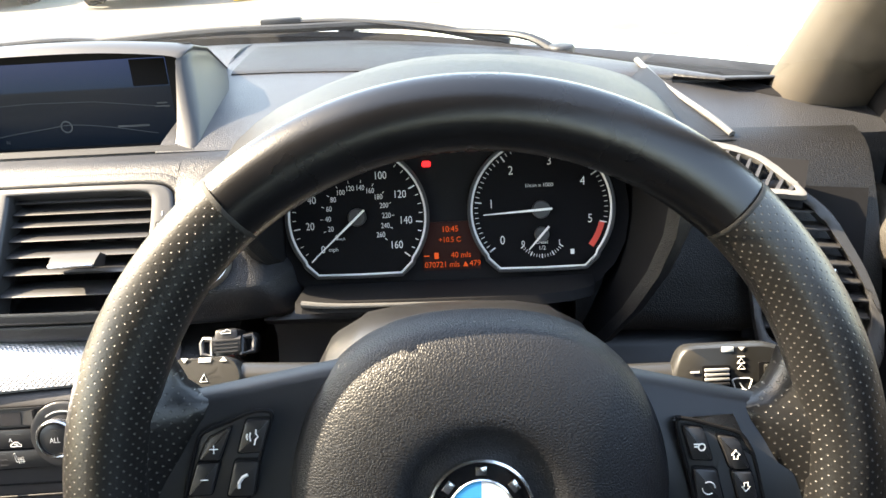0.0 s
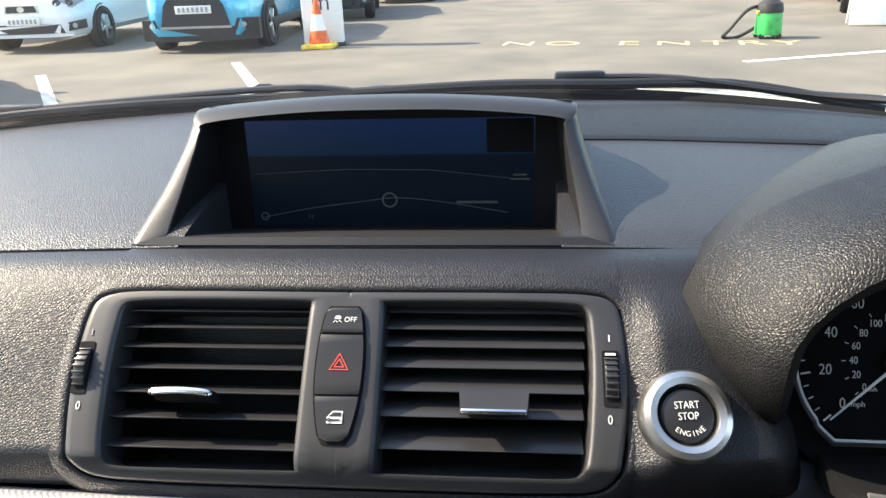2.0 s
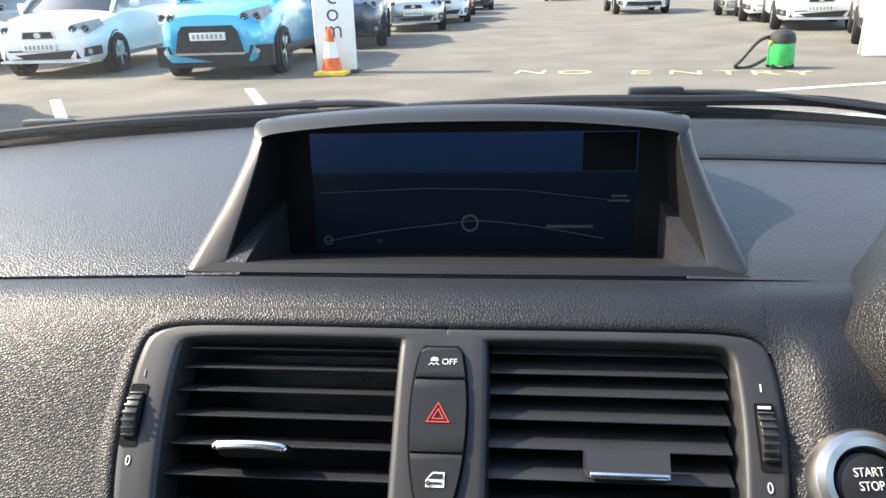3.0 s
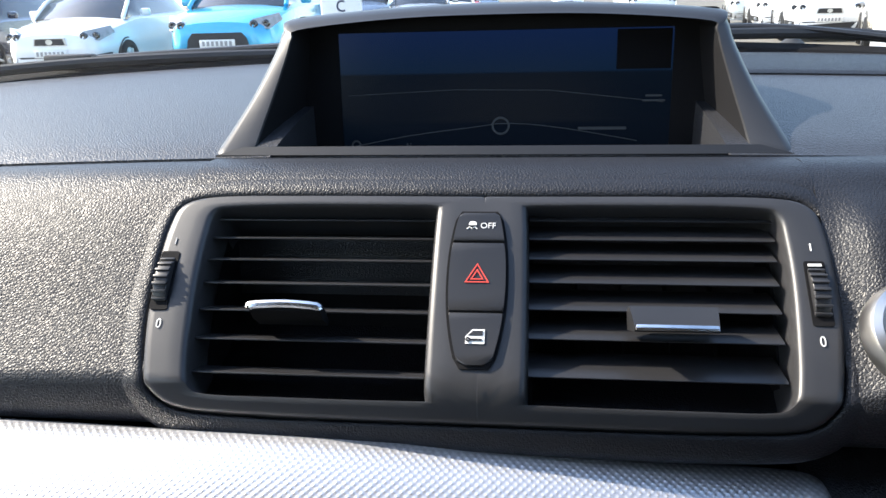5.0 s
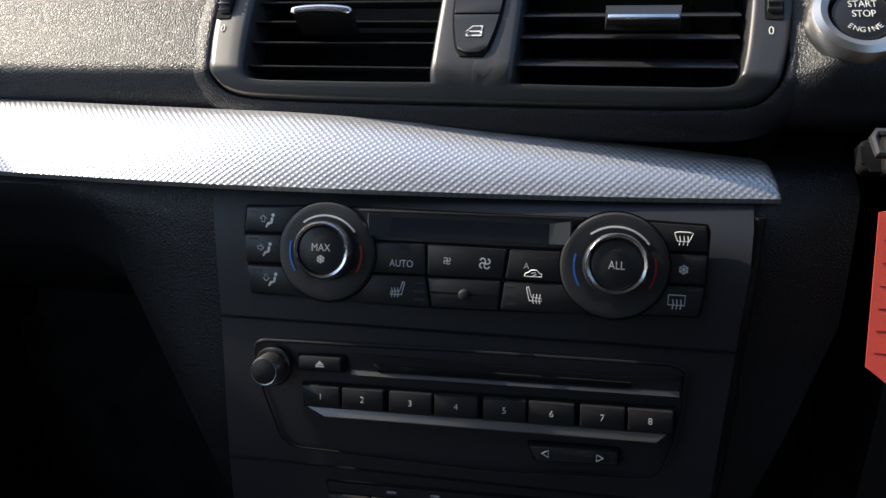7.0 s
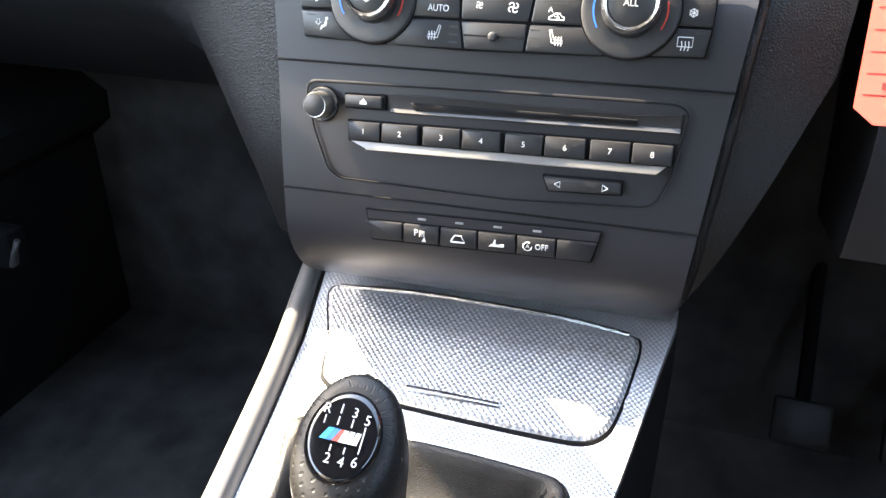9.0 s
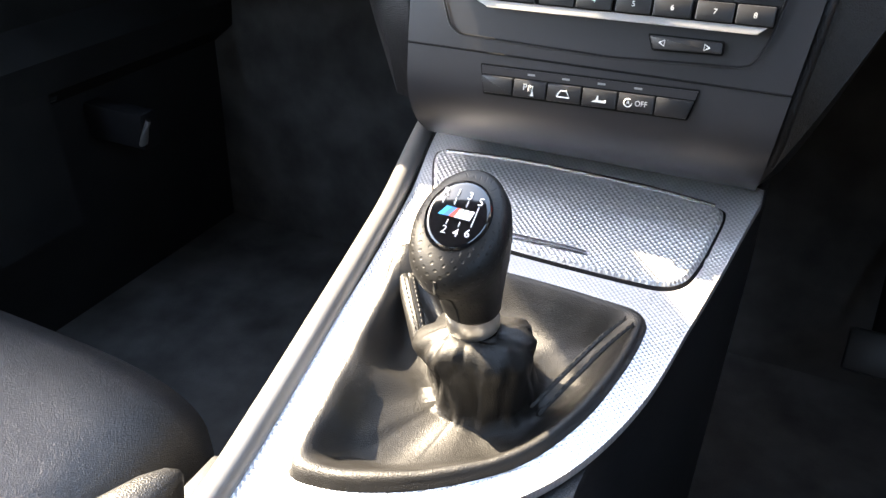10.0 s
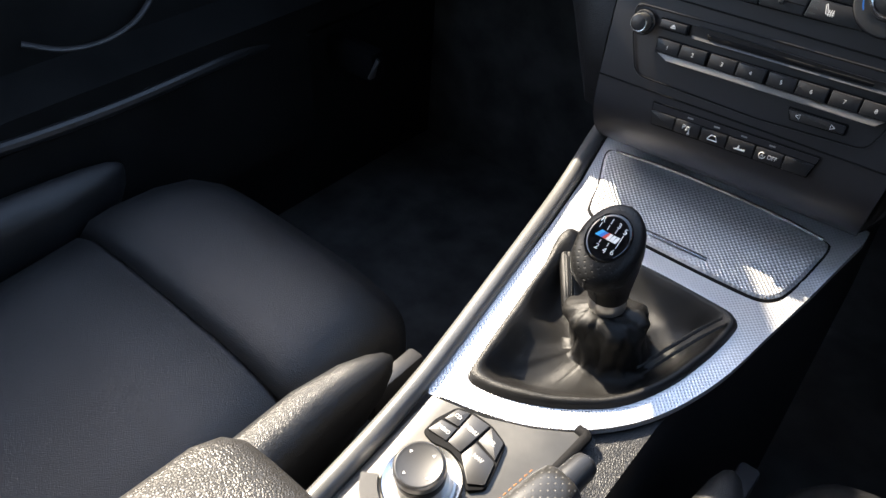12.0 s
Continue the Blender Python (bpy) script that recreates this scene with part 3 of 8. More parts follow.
# defroster panel along the rear of the dashboard top, with a satin edge where it ends beside the cowl
def pad_z(x, y):
    """Height of the upper pad at a place."""
    p = top_prof(x)[:20]
    for (ya, za), (yb, zb) in zip(p, p[1:]):
        if ya <= y <= yb:
            return za + (zb - za) * (y - ya) / (yb - ya)
    return p[0][1] if y < p[0][0] else p[-1][1]


rows = []
for k in range(23):
    x = -0.17 + 0.0205 * k
    f = 0.850 - 0.12 * max(0.0, x + 0.12) ** 1.15 if x < 0.12 else 0.662
    g = top_prof(x)[19][0] - 0.012
    g = min(g, 0.815 - 3.49 * (x - 0.236)) if x > 0.2 else g
    g = max(g, f + 0.012)
    mid = (f + g) / 2
    rows.append([(x, f, pad_z(x, f) - 0.010), (x, f + 0.001, pad_z(x, f) + 0.0012), (x, f + 0.006, pad_z(x, f + 0.006) + 0.0028), (x, mid, pad_z(x, mid) + 0.0034), (x, g, pad_z(x, g) + 0.003), (x, g + 0.006, pad_z(x, g) - 0.012)])
part("defroster_panel", loft(rows), M_HOOD, dash, "dark grained defroster panel", 40)
edge = [(0.234, 0.822), (0.246, 0.780), (0.258, 0.738), (0.270, 0.697), (0.279, 0.668)]
part("panel_edge", pipe(spline([(x, y, pad_z(x, y) + 0.004) for x, y in edge], 16), 0.0028, 8), M_RAIL, dash, "satin edge beside the cowl")


def door_trim(s, wall):
    """Satin pull handle, pocket edge and speaker cover on a door lining."""
    pull = thing("door_pull", "satin door pull handle on the door lining", "door handle", (XC + s * wall, 0, 0))
    part("bar", pipe(spline([(-s * 0.004, 0.20, 0.735), (-s * 0.022, 0.235, 0.722), (-s * 0.026, 0.28, 0.717), (-s * 0.024, 0.325, 0.725), (-s * 0.014, 0.36, 0.742), (0.0, 0.385, 0.762)], 22), 0.0042, 10, flat=0.7), M_PLASTIC, pull, "slim satin bar")
    pk = thing("door_pocket", "black moulded pocket along the door lining", "door pocket", (XC + s * wall, 0, 0))
    part("edge", pipe(spline([(-s * 0.02, 0.05, 0.648), (-s * 0.035, 0.14, 0.643), (-s * 0.035, 0.28, 0.636), (-s * 0.032, 0.46, 0.637), (-s * 0.012, 0.60, 0.618)], 24), 0.008, 10), M_BUTTON, pk, "satin pocket edge")
    part("pocket", loft([[(-s * 0.002, y, 0.44), (-s * 0.030, y, 0.45), (-s * 0.034, y, 0.632), (-s * 0.028, y, 0.632), (-s * 0.024, y, 0.46), (-s * 0.002, y, 0.455)] for y in (0.05, 0.3, 0.58)]), M_DOOR, pk)


door_trim(-1, 0.70)
sail = [(0.60, 0.985), (0.60, 1.23), (0.66, 1.20), (0.80, 1.10), (0.86, 1.02), (0.86, 0.985)]
structure("mirror_sail", loft([[(0.404, y, z) for y, z in sail], [(0.422, y, z) for y, z in sail]]), M_BLACK, "black triangular panel between pillar and door")
structure("door_top", pipe(spline([(0.412, 0.80, 0.965), (0.406, 0.755, 0.982), (0.400, 0.70, 0.992), (0.398, 0.55, 0.998), (0.398, 0.30, 1.0)], 20), 0.026, 14), M_DOORTOP_SUNLIT, "padded grained top of the driver's door, sunlight put into its colour")
# stands in for a bright trim end in the footwell; its shape is invented
lever = thing("footwell_trim_end", "small satin trim end on the footwell side, its form made up", "lever", (-0.898, 0.645, 0.568))
part("handle", pipe(spline([(-0.008, 0.0, -0.016), (0.0, -0.004, -0.006), (0.006, -0.004, 0.008), (0.010, 0.0, 0.020)], 12), 0.0055, 12, flat=0.6), M_RAIL, lever, "satin grey bar")
part("bracket", box(0.10, 0.03, 0.05, (-0.052, 0.012, 0.0), 0.006), M_BLACK, lever)

# ---- screen housing ----
disp = thing("display_housing", "dark plastic hooded navigation display standing on the dashboard", "display", (-0.307, 0.70, 1.08))
disp.matrix_world = Matrix.Identity(4)
DX = -0.3065


def hood_ring(grow, depth):
    """Section of the hood through its rim: foot front to top rear, as an open arch in a leaning plane."""
    half = [(0.1555, 0.0), (0.152, 0.012), (0.1430, 0.036), (0.1370, 0.054), (0.1345, 0.0655), (0.1285, 0.0712), (0.06, 0.0762), (0, 0.0775)]
    pts = [(-a, b) for a, b in half] + half[-2::-1]
    out = []
    for u, v in ((q.x, max(0.0, q.y)) for q in spline([(*q, 0) for q in pts], 61)):
        y = 0.669 + 0.085 * (v / 0.08) ** 0.8 + depth * min(1.0, 0.2 + v / 0.035)
        out.append((DX + u * (1 + grow / 0.14), y, 1.0725 + v * (1 + grow / 0.085) - (0.0 if v else 0.004)))
    return out


def inner_ring(depth, k):
    half = [(0.1330, 0.004), (0.1320, 0.014), (0.1285, 0.035), (0.1258, 0.051), (0.1245, 0.0598), (0.1190, 0.0652), (0.06, 0.0700), (0, 0.0710)]
    pts = [(-a, b) for a, b in half] + half[-2::-1]
    return [(DX + q.x * (1 - k), 0.674 + 0.082 * (max(q.y, 0) / 0.08) ** 0.8 + depth, 1.0725 + q.y) for q in spline([(*q, 0) for q in pts], 61)]


back = [(x, max(b + 0.05, 0.80), 1.06 + (z - 1.06) * 0.90) for x, b, z in hood_ring(0, 0)]
far = [(DX + (x - DX) * 0.9, 0.90, 1.06 + (z - 1.06) * 0.35) for x, b, z in hood_ring(0, 0)]
deep = [(DX + (x - DX) * 0.955, 0.776, z) for x, b, z in inner_ring(0, 0)]
# black lining paints in the shade inside the dark plastic hood
part("hood_lining_shaded", loft([deep, inner_ring(0.006, 0), inner_ring(0.003, -0.003)], closed=False), M_BLACK, disp, "display hood lining blackened for the shade inside", 50)
bm = loft([inner_ring(0.003, -0.003), inner_ring(0.001, -0.008), hood_ring(-0.0055, 0.001), hood_ring(-0.0035, 0.004), hood_ring(-0.0012, 0.011), hood_ring(0, 0.021), back, far], closed=False)
part("hood", bm, M_HOUSING, disp, "satin dark grey display hood", 40)
# lower sill of the opening
part("sill", loft([[(DX + s * 0.1535, 0.6745, 1.0700), (DX + s * 0.153, 0.6730, 1.0744), (DX + s * 0.137, 0.676, 1.0785), (DX + s * 0.120, 0.765, 1.052), (DX + s * 0.120, 0.765, 1.04)] for s in (-1, -0.5, 0, 0.5, 1)]), M_HOUSING, disp)
SF = face_frame((-0.3045, 0.765, 1.0955), 4)
part("screen_frame", plate(round_rect(0.244, 0.092, 0.004), 0.01, m=SF @ Matrix.Translation((0, 0, -0.002))), M_BLACK, disp, "black screen surround")


def screen_material():
    m = bpy.data.materials.new("navigation_picture")
    m.use_nodes = True
    nt = m.node_tree
    b = nt.nodes["Principled BSDF"]
    tc = nt.nodes.new("ShaderNodeTexCoord")
    sep = nt.nodes.new("ShaderNodeSeparateXYZ")
    nt.links.new(tc.outputs["Generated"], sep.inputs[0])
    ramp = nt.nodes.new("ShaderNodeValToRGB")
    e = ramp.color_ramp.elements
    e[0].position, e[0].color = 0.0, (0.002, 0.006, 0.014, 1)
    e[1].position, e[1].color = 0.66, (0.003, 0.010, 0.024, 1)
    for p, c in ((0.68, (0.006, 0.030, 0.085, 1)), (1.0, (0.010, 0.035, 0.14, 1))):
        q = e.new(p)
        q.color = c
    nt.links.new(sep.outputs[1], ramp.inputs[0])
    nt.links.new(ramp.outputs[0], b.inputs["Emission Color"])
    b.inputs["Emission Strength"].default_value = 0.13
    b.inputs["Base Color"].default_value = (0.0015, 0.002, 0.004, 1)
    b.inputs["Roughness"].default_value = 0.22
    b.inputs["Specular IOR Level"].default_value = 0.18
    return m


bez = part("bezel", plate(round_rect(0.262, 0.100, 0.004), 0.004, hole=round_rect(0.2092, 0.0782, 0.001)), M_BLACK, disp, "black screen bezel")
bez.matrix_local = SF @ Matrix.Translation((0, -0.001, 0.0016))
pic = part("screen", plate(round_rect(0.209, 0.078, 0.001), 0.001), screen_material(), disp, "dim blue navigation map screen")
pic.matrix_local = SF @ Matrix.Translation((0, -0.001, 0.001))
M_DIM = emissive("dim_map_line", (0.12, 0.15, 0.18), 0.03)
part("horizon_line", pipe([(-0.10, 0.000, 0.0), (-0.03, 0.003, 0), (0.03, 0.002, 0), (0.10, -0.006, 0)], 0.00025, 4), M_DIM, pic)
part("road_line", pipe(spline([(-0.098, -0.033, 0.0), (-0.06, -0.026, 0), (-0.02, -0.021, 0), (0.005, -0.0185, 0), (0.04, -0.022, 0), (0.085, -0.030, 0)], 16), 0.0003, 4), M_DIM, pic)
part("position_mark", arc_band(0.0045, 0.0058, 0, 359, 0.0001), M_DIM, pic).location = (-0.001, -0.020, 0.0001)
part("panel_block", plate(round_rect(0.033, 0.024, 0.0005, cx=0.087, cy=0.0262), 0.0002, m=Matrix.Translation((0, 0, 0.0002))), M_DIAL, pic)
for u, w in ((0.094, 0.010), (0.094, 0.014)):
    part("label_bar", poly(round_rect(w, 0.0012, 0.0004, cx=u, cy=-0.002 if w < 0.012 else -0.005), 0.0001), M_DIM, pic)
part("label_bar", poly(round_rect(0.030, 0.0018, 0.0004, cx=0.063, cy=-0.022), 0.0001), M_DIM, pic)
part("compass_mark", arc_band(0.0022, 0.0032, 0, 359, 0.0001), M_DIM, pic).location = (-0.096, -0.032, 0.0001)
txt("compass_letter", "N", 0.0045, M_DIM, pic, (-0.061, -0.0325, 0.0002))

# ---- centre vents ----
VF = face_frame((XC - 0.003, 0.5915, 1.0265), 44.6)
vent = thing("centre_vent", "dark plastic centre air vent with two louvred outlets", "air vent", VF)


def outline(top_w, bot_w, top, bot, r, n=6, cx=0.0):
    """Trapezoid with rounded corners."""
    c = [(cx + bot_w / 2, bot), (cx + top_w / 2, top), (cx - top_w / 2, top), (cx - bot_w / 2, bot)]
    out = []
    for i in range(4):
        p, a, b = Vector(c[i]), Vector(c[i - 1]), Vector(c[(i + 1) % 4])
        da, db = (a - p).normalized(), (b - p).normalized()
        s, e = p + da * r, p + db * r
        for k in range(n + 1):
            t = k / n
            q = (1 - t) ** 2 * s + 2 * t * (1 - t) * p + t * t * e
            out.append((q.x, q.y))
    return out


def frame_curve(s, hole):
    """Half outline of the vent frame (or its outlet), from the top middle round the outside to the bottom middle."""
    if hole:
        c = 0.0232 if s < 0 else 0.0208
        pts = [(c, 0.0462), (0.055, 0.0465), (0.090, 0.0465), (0.122, 0.0455), (0.1325, 0.0425), (0.1345, 0.030), (0.1348, 0.010), (0.1335, -0.012), (0.1312, -0.034), (0.1278, -0.0455), (0.119, -0.0490), (0.090, -0.0492), (0.055, -0.0492), (c - 0.0008, -0.0488)]
    else:
        w = 0.0022 if s < 0 else 0.0
        pts = [(0.0, 0.0520), (0.055, 0.0522), (0.090, 0.0522), (0.132, 0.0515), (0.1475 + w, 0.0470), (0.1525 + w, 0.035), (0.1540 + w, 0.012), (0.1530 + w, -0.012), (0.1492 + w, -0.036), (0.1450 + w, -0.0480), (0.134, -0.0568), (0.100, -0.0592), (0.055, -0.0596), (0.0, -0.0596)]
    return [(s * q.x, q.y) for q in spline([(*q, 0) for q in pts], 66)]


def fold(x, y, z):
    """Below a crease the face turns under."""
    d = max(0.0, -0.0425 - y)
    return (x, y + 0.30 * d, z - 0.52 * d)


def frame_half(s):
    o, i = frame_curve(s, False), frame_curve(s, True)
    n0, c, steps = len(o), abs(i[0][0]), 16
    for k in range(1, steps):                                   # the side along the bridge
        t = k / steps
        v = -0.0596 + 0.1116 * (0.5 - 0.5 * math.cos(math.pi * t))
        o.append((0.0, v))
        i.append((s * (c - 0.0008 + 0.0010 * math.sin(math.pi * t)), -0.0488 + 0.0950 * (v + 0.0596) / 0.1116))
    mid = Vector((s * 0.078, -0.001))
    rings = []
    for w, z, k in ((1.0, -0.014, 0), (1.0, -0.0030, 0), (0.985, -0.0012, 0), (0.94, -0.0002, 0), (0.80, 0.0, 0), (0.45, 0.0002, 0), (0.16, 0.0003, 0), (0.05, -0.0002, 0), (0.0, -0.0022, 0), (0.0, -0.0060, 0.006), (0.0, -0.016, 0.014), (0.0, -0.030, 0.018)):
        ring = []
        for q, ((a, b), (e, f)) in enumerate(zip(o, i)):
            x, y = e + (a - e) * w, f + (b - f) * w
            x, y = x + (mid.x - x) * k, y + (mid.y - y) * k
            ring.append(fold(x, y, 0.0 if q >= n0 and w > 0.5 else z))
        rings.append(ring)
    return loft(rings, True, False)


part("frame", frame_half(-1), M_PLASTIC, vent, "", 60)
part("frame", frame_half(1), M_PLASTIC, vent, "", 60)


def grown(g):
    """Outline of the whole vent frame grown by g along its normals."""
    right = frame_curve(1, False)
    pts = right + [(a, b) for a, b in frame_curve(-1, False)[::-1]][1:-1]
    n = len(pts)
    out = []
    for k in range(n):
        d = Vector(pts[(k + 2) % n]) - Vector(pts[k - 2])
        d.normalize()
        out.append((pts[k][0] - d.y * g, pts[k][1] + d.x * g))
    return out


def surround():
    rings = []
    for g, z in ((0.0002, -0.012), (0.0005, -0.0050), (0.0013, -0.0030), (0.0028, -0.0020), (0.0052, -0.0020), (0.0085, -0.0027), (0.0115, -0.0037), (0.0140, -0.0055), (0.0140, -0.012)):
        rings.append([fold(a, b, z) for a, b in grown(g)])
    return loft(rings, True, False)


part("surround", surround(), M_DASH, vent, "grained padded surround", 60)
part("backing", box(0.30, 0.112, 0.004, (0, -0.001, -0.052)), M_BLACK, vent)
for s in (-1, 1):
    part("duct_wall", plate([(s * a, b) for a, b in ((0.018, 0.054), (0.152, 0.054), (0.152, -0.056), (0.018, -0.056))][::-s], 0.03, m=Matrix.Translation((0, 0, -0.022)), hole=[(s * a, b) for a, b in ((0.0235, 0.0465), (0.1335, 0.0465), (0.1300, -0.0485), (0.0235, -0.0485))][::-s]), M_BLACK, vent)
    for k in range(4 if s > 0 else 0):
        part("guide_vane", box(0.0012, 0.09, 0.008, (s * (0.045 + 0.022 * k), 0, -0.046)), M_BLACK, vent)


def slat(s, v, tilt, depth=0.022):
    w = 0.1115 - 0.004 * (0.045 - v) / 0.09
    cx = s * ((0.0240 if s < 0 else 0.0215) + w / 2)
    sec = [(0.0, -0.0006), (0.0006, -0.0002), (0.0006, 0.0002), (0.0, 0.0006), (-depth * 0.8, 0.0006), (-depth, 0.0), (-depth * 0.8, -0.0006)]
    rot = Matrix.Translation((cx, v, -0.007)) @ Matrix.Rotation(radians(tilt), 4, "X")
    return loft([[rot @ Vector((x, b, a)) for a, b in sec] for x in (-w / 2, 0, w / 2)])


for v in (0.0419, 0.0318, 0.0201, 0.0077, -0.0060, -0.0203, -0.0363):
    part("slat", slat(-1, v, 27, 0.016), M_BUTTON, vent)
for v in (0.0424, 0.0325, 0.0223, 0.0105, -0.0027, -0.0165, -0.0338):
    part("slat", slat(1, v, 47), M_BUTTON, vent)
# flow tabs with bright lips
tl = part("flow_tab", loft([[(u, v, z) for v, z in ((-0.0070, 0.0055), (-0.0064, -0.004), (-0.008, -0.012), (-0.011, -0.012), (-0.0118, -0.002), (-0.0102, 0.004))] for u in (-0.1045, -0.103, -0.088, -0.073, -0.0715)]), M_BLACK, vent)
part("lip", pipe(spline([(-0.1045, -0.0094, 0.0052), (-0.1025, -0.0083, 0.0062), (-0.088, -0.0076, 0.0068), (-0.0735, -0.0083, 0.0062), (-0.0715, -0.0096, 0.0052)], 14), 0.0019, 8, flat=0.8), M_CHROME, tl, "bright metal lip")
tr = part("flow_tab", loft([[(u + k * (0.083 - u) * 0.06, v, z) for v, z, k in ((-0.0030, -0.0050, 0), (-0.0042, 0.0032, 0), (-0.0095, 0.0060, 0.5), (-0.0150, 0.0082, 1), (-0.0166, 0.0086, 1), (-0.0172, 0.0066, 1), (-0.012, -0.006, 0))] for u in (0.0645, 0.0660, 0.083, 0.1002, 0.1015)]), M_BUTTON, vent, "", 40)
part("lip", box(0.0340, 0.0026, 0.0018, (0.083, -0.0160, 0.0088), 0.0007), M_CHROME, tr, "bright metal lip")
# thumbwheels
for s, u, v0 in ((-1, -0.1500, 0.0056), (1, 0.1447, 0.0043)):
    part("wheel_slot", plate(round_rect(0.0088, 0.0300, 0.0012, cx=u, cy=v0), 0.003, m=Matrix.Translation((0, 0, 0.0007))), M_BLACK, vent)
    bm = tube(0.0175, 0.0066, (0, 0, 0), 44, 0.0006)
    bm.transform(Matrix.Translation((u, v0, -0.0128)) @ Matrix.Rotation(radians(90), 4, "Y"))
    w = part("thumbwheel", bm, M_BUTTON, vent, "ribbed black thumbwheel")
    for k in range(9):
        a = radians(-46 + 11.5 * k)
        part("rib", box(0.0070, 0.0013, 0.0014, (0, 0, 0), 0.0003, m=Matrix.Translation((u, v0 + 0.0178 * math.sin(a), -0.0128 + 0.0178 * math.cos(a))) @ Matrix.Rotation(-a, 4, "X")), M_PLASTIC, w)
    txt("zero", "0", 0.0068, M_WHITE, vent, (-0.148 if s < 0 else 0.1432, -0.0163 if s < 0 else -0.0177, 0.0005), squeeze=0.8)
    part("open_mark", box(0.0006, 0.0036, 0.0003, (-0.149 if s < 0 else 0.1445, 0.0262, 0.0004)), M_WHITE if s > 0 else M_GREY, vent)
    if s > 0:
        part("wheel_mark", box(0.0055, 0.0012, 0.0006, (u, v0 + 0.0128, 0.0012)), M_WHITE, w)

# switch column between the outlets: each key is bowed
keys = thing("switch_column", "three black bowed switches between the air vents", "switches", VF @ Matrix.Translation((-0.0018, 0, 0.0)))


def key_side(v):
    return 0.0128 - 0.0040 * (abs(v - 0.0085) / 0.0345) ** 2.2


def key(v0, v1, round_top=0.0, round_low=0.0):
    n = 12
    side = []
    for k in range(n + 1):
        v = v0 + (v1 - v0) * k / n
        w = key_side(v)
        for edge, r in ((v1, round_top), (v0, round_low)):
            d = abs(v - edge)
            if r and d < r:
                w -= r - math.sqrt(max(0.0, r * r - (r - d) ** 2))
        side.append((w, v))
    return plate(side + [(-a, b) for a, b in side[::-1]], 0.004, 0.0008, m=Matrix.Translation((0, 0, 0.0024)))


well = [(key_side(-0.0338 + 0.0768 * k / 16) + 0.0013 - (0.0016 if k in (0, 16) else 0), -0.0338 + 0.0768 * k / 16) for k in range(17)]
part("key_well", plate(well + [(-a, b) for a, b in well[::-1]], 0.001, m=Matrix.Translation((0, 0, 0.0009))), M_BLACK, keys)
k1 = part("stability_switch", key(0.0268, 0.0418, 0.002), M_BUTTON, keys)
k2 = part("hazard_switch", key(-0.0076, 0.0261), M_BUTTON, keys)
k3 = part("lock_switch", key(-0.0325, -0.0083, 0, 0.003), M_BUTTON, keys)
KZ = 0.0026
txt("off_text", "OFF", 0.0042, M_WHITE, k1, (0.0042, 0.0345, KZ))
part("car_icon", poly([(-0.0048, 0.0348), (-0.0048, 0.0358), (-0.0040, 0.0367), (-0.0020, 0.0367), (-0.0012, 0.0358), (-0.0012, 0.0348)], KZ), M_WHITE, k1)
part("skid_icon", pipe([(-0.0056, 0.0328, KZ), (-0.0044, 0.0340, KZ), (-0.0032, 0.0330, KZ), (-0.0022, 0.0340, KZ), (-0.0008, 0.0330, KZ)], 0.0003, 4), M_WHITE, k1)


def triangle(r, w):
    o = [(r * math.cos(radians(90 + 120 * k)), r * math.sin(radians(90 + 120 * k))) for k in range(3)]
    i = [(a * (1 - w / r), b * (1 - w / r)) for a, b in o]
    return plate(o, 0.0003, hole=i)


for r in (0.0064, 0.0035):
    bm = triangle(r, 0.0010)
    bm.transform(Matrix.Translation((0, 0.0090, KZ + 0.0003)))
    part("hazard_triangle", bm, M_RED, k2, "red triangle outline")
part("door_icon", poly([(-0.0040, -0.0230), (-0.0040, -0.0198), (-0.0010, -0.0164), (0.0044, -0.0164), (0.0044, -0.0230)], KZ), M_WHITE, k3)
part("door_icon_window", poly([(-0.0030, -0.0193), (-0.0006, -0.0171), (0.0036, -0.0171), (0.0036, -0.0193)], KZ + 0.0003), M_BUTTON, k3)
part("key_icon", box(0.0055, 0.0009, 0.0003, (0.0005, -0.0212, KZ + 0.0006)), M_BUTTON, k3)
part("key_bow", arc_band(0.0004, 0.0011, 0, 359, KZ + 0.0006, 12), M_BUTTON, k3).location = (-0.0028, -0.0212, 0)

# ---- start button ----
START = face_frame((-0.128, 0.5753, 1.0201), 44, yaw=6)
sb = thing("start_button", "round black engine start button in a satin chrome ring", "button", START)
part("ring", lathe([(0.0150, -0.010), (0.0150, 0.0035), (0.0157, 0.0048), (0.0190, 0.0058), (0.0220, 0.0044), (0.0234, 0.0016), (0.0236, -0.004)], 56), M_ALU, sb, "satin aluminium ring")
part("gap", lathe([(0.0, -0.002), (0.0151, -0.002), (0.0151, -0.008)], 48), M_BLACK, sb)
cap = part("cap", lathe([(0.0, 0.0040), (0.010, 0.0038), (0.0130, 0.0028), (0.0139, 0.0012), (0.0140, -0.006)], 48), M_BUTTON, sb)
txt("start_text", "START", 0.0053, M_WHITE, cap, (0, 0.0048, 0.0043), squeeze=0.82)
txt("stop_text", "STOP", 0.0053, M_WHITE, cap, (0, -0.0008, 0.0045), squeeze=0.82)
for k, ch in enumerate("ENGINE"):
    a = radians(-90 + (k - 2.5) * 16)
    txt("engine_letter", ch, 0.0038, M_WHITE, cap, (0.0100 * math.cos(a), 0.0100 * math.sin(a) + 0.0006, 0.0041), rz=math.degrees(a) + 90)

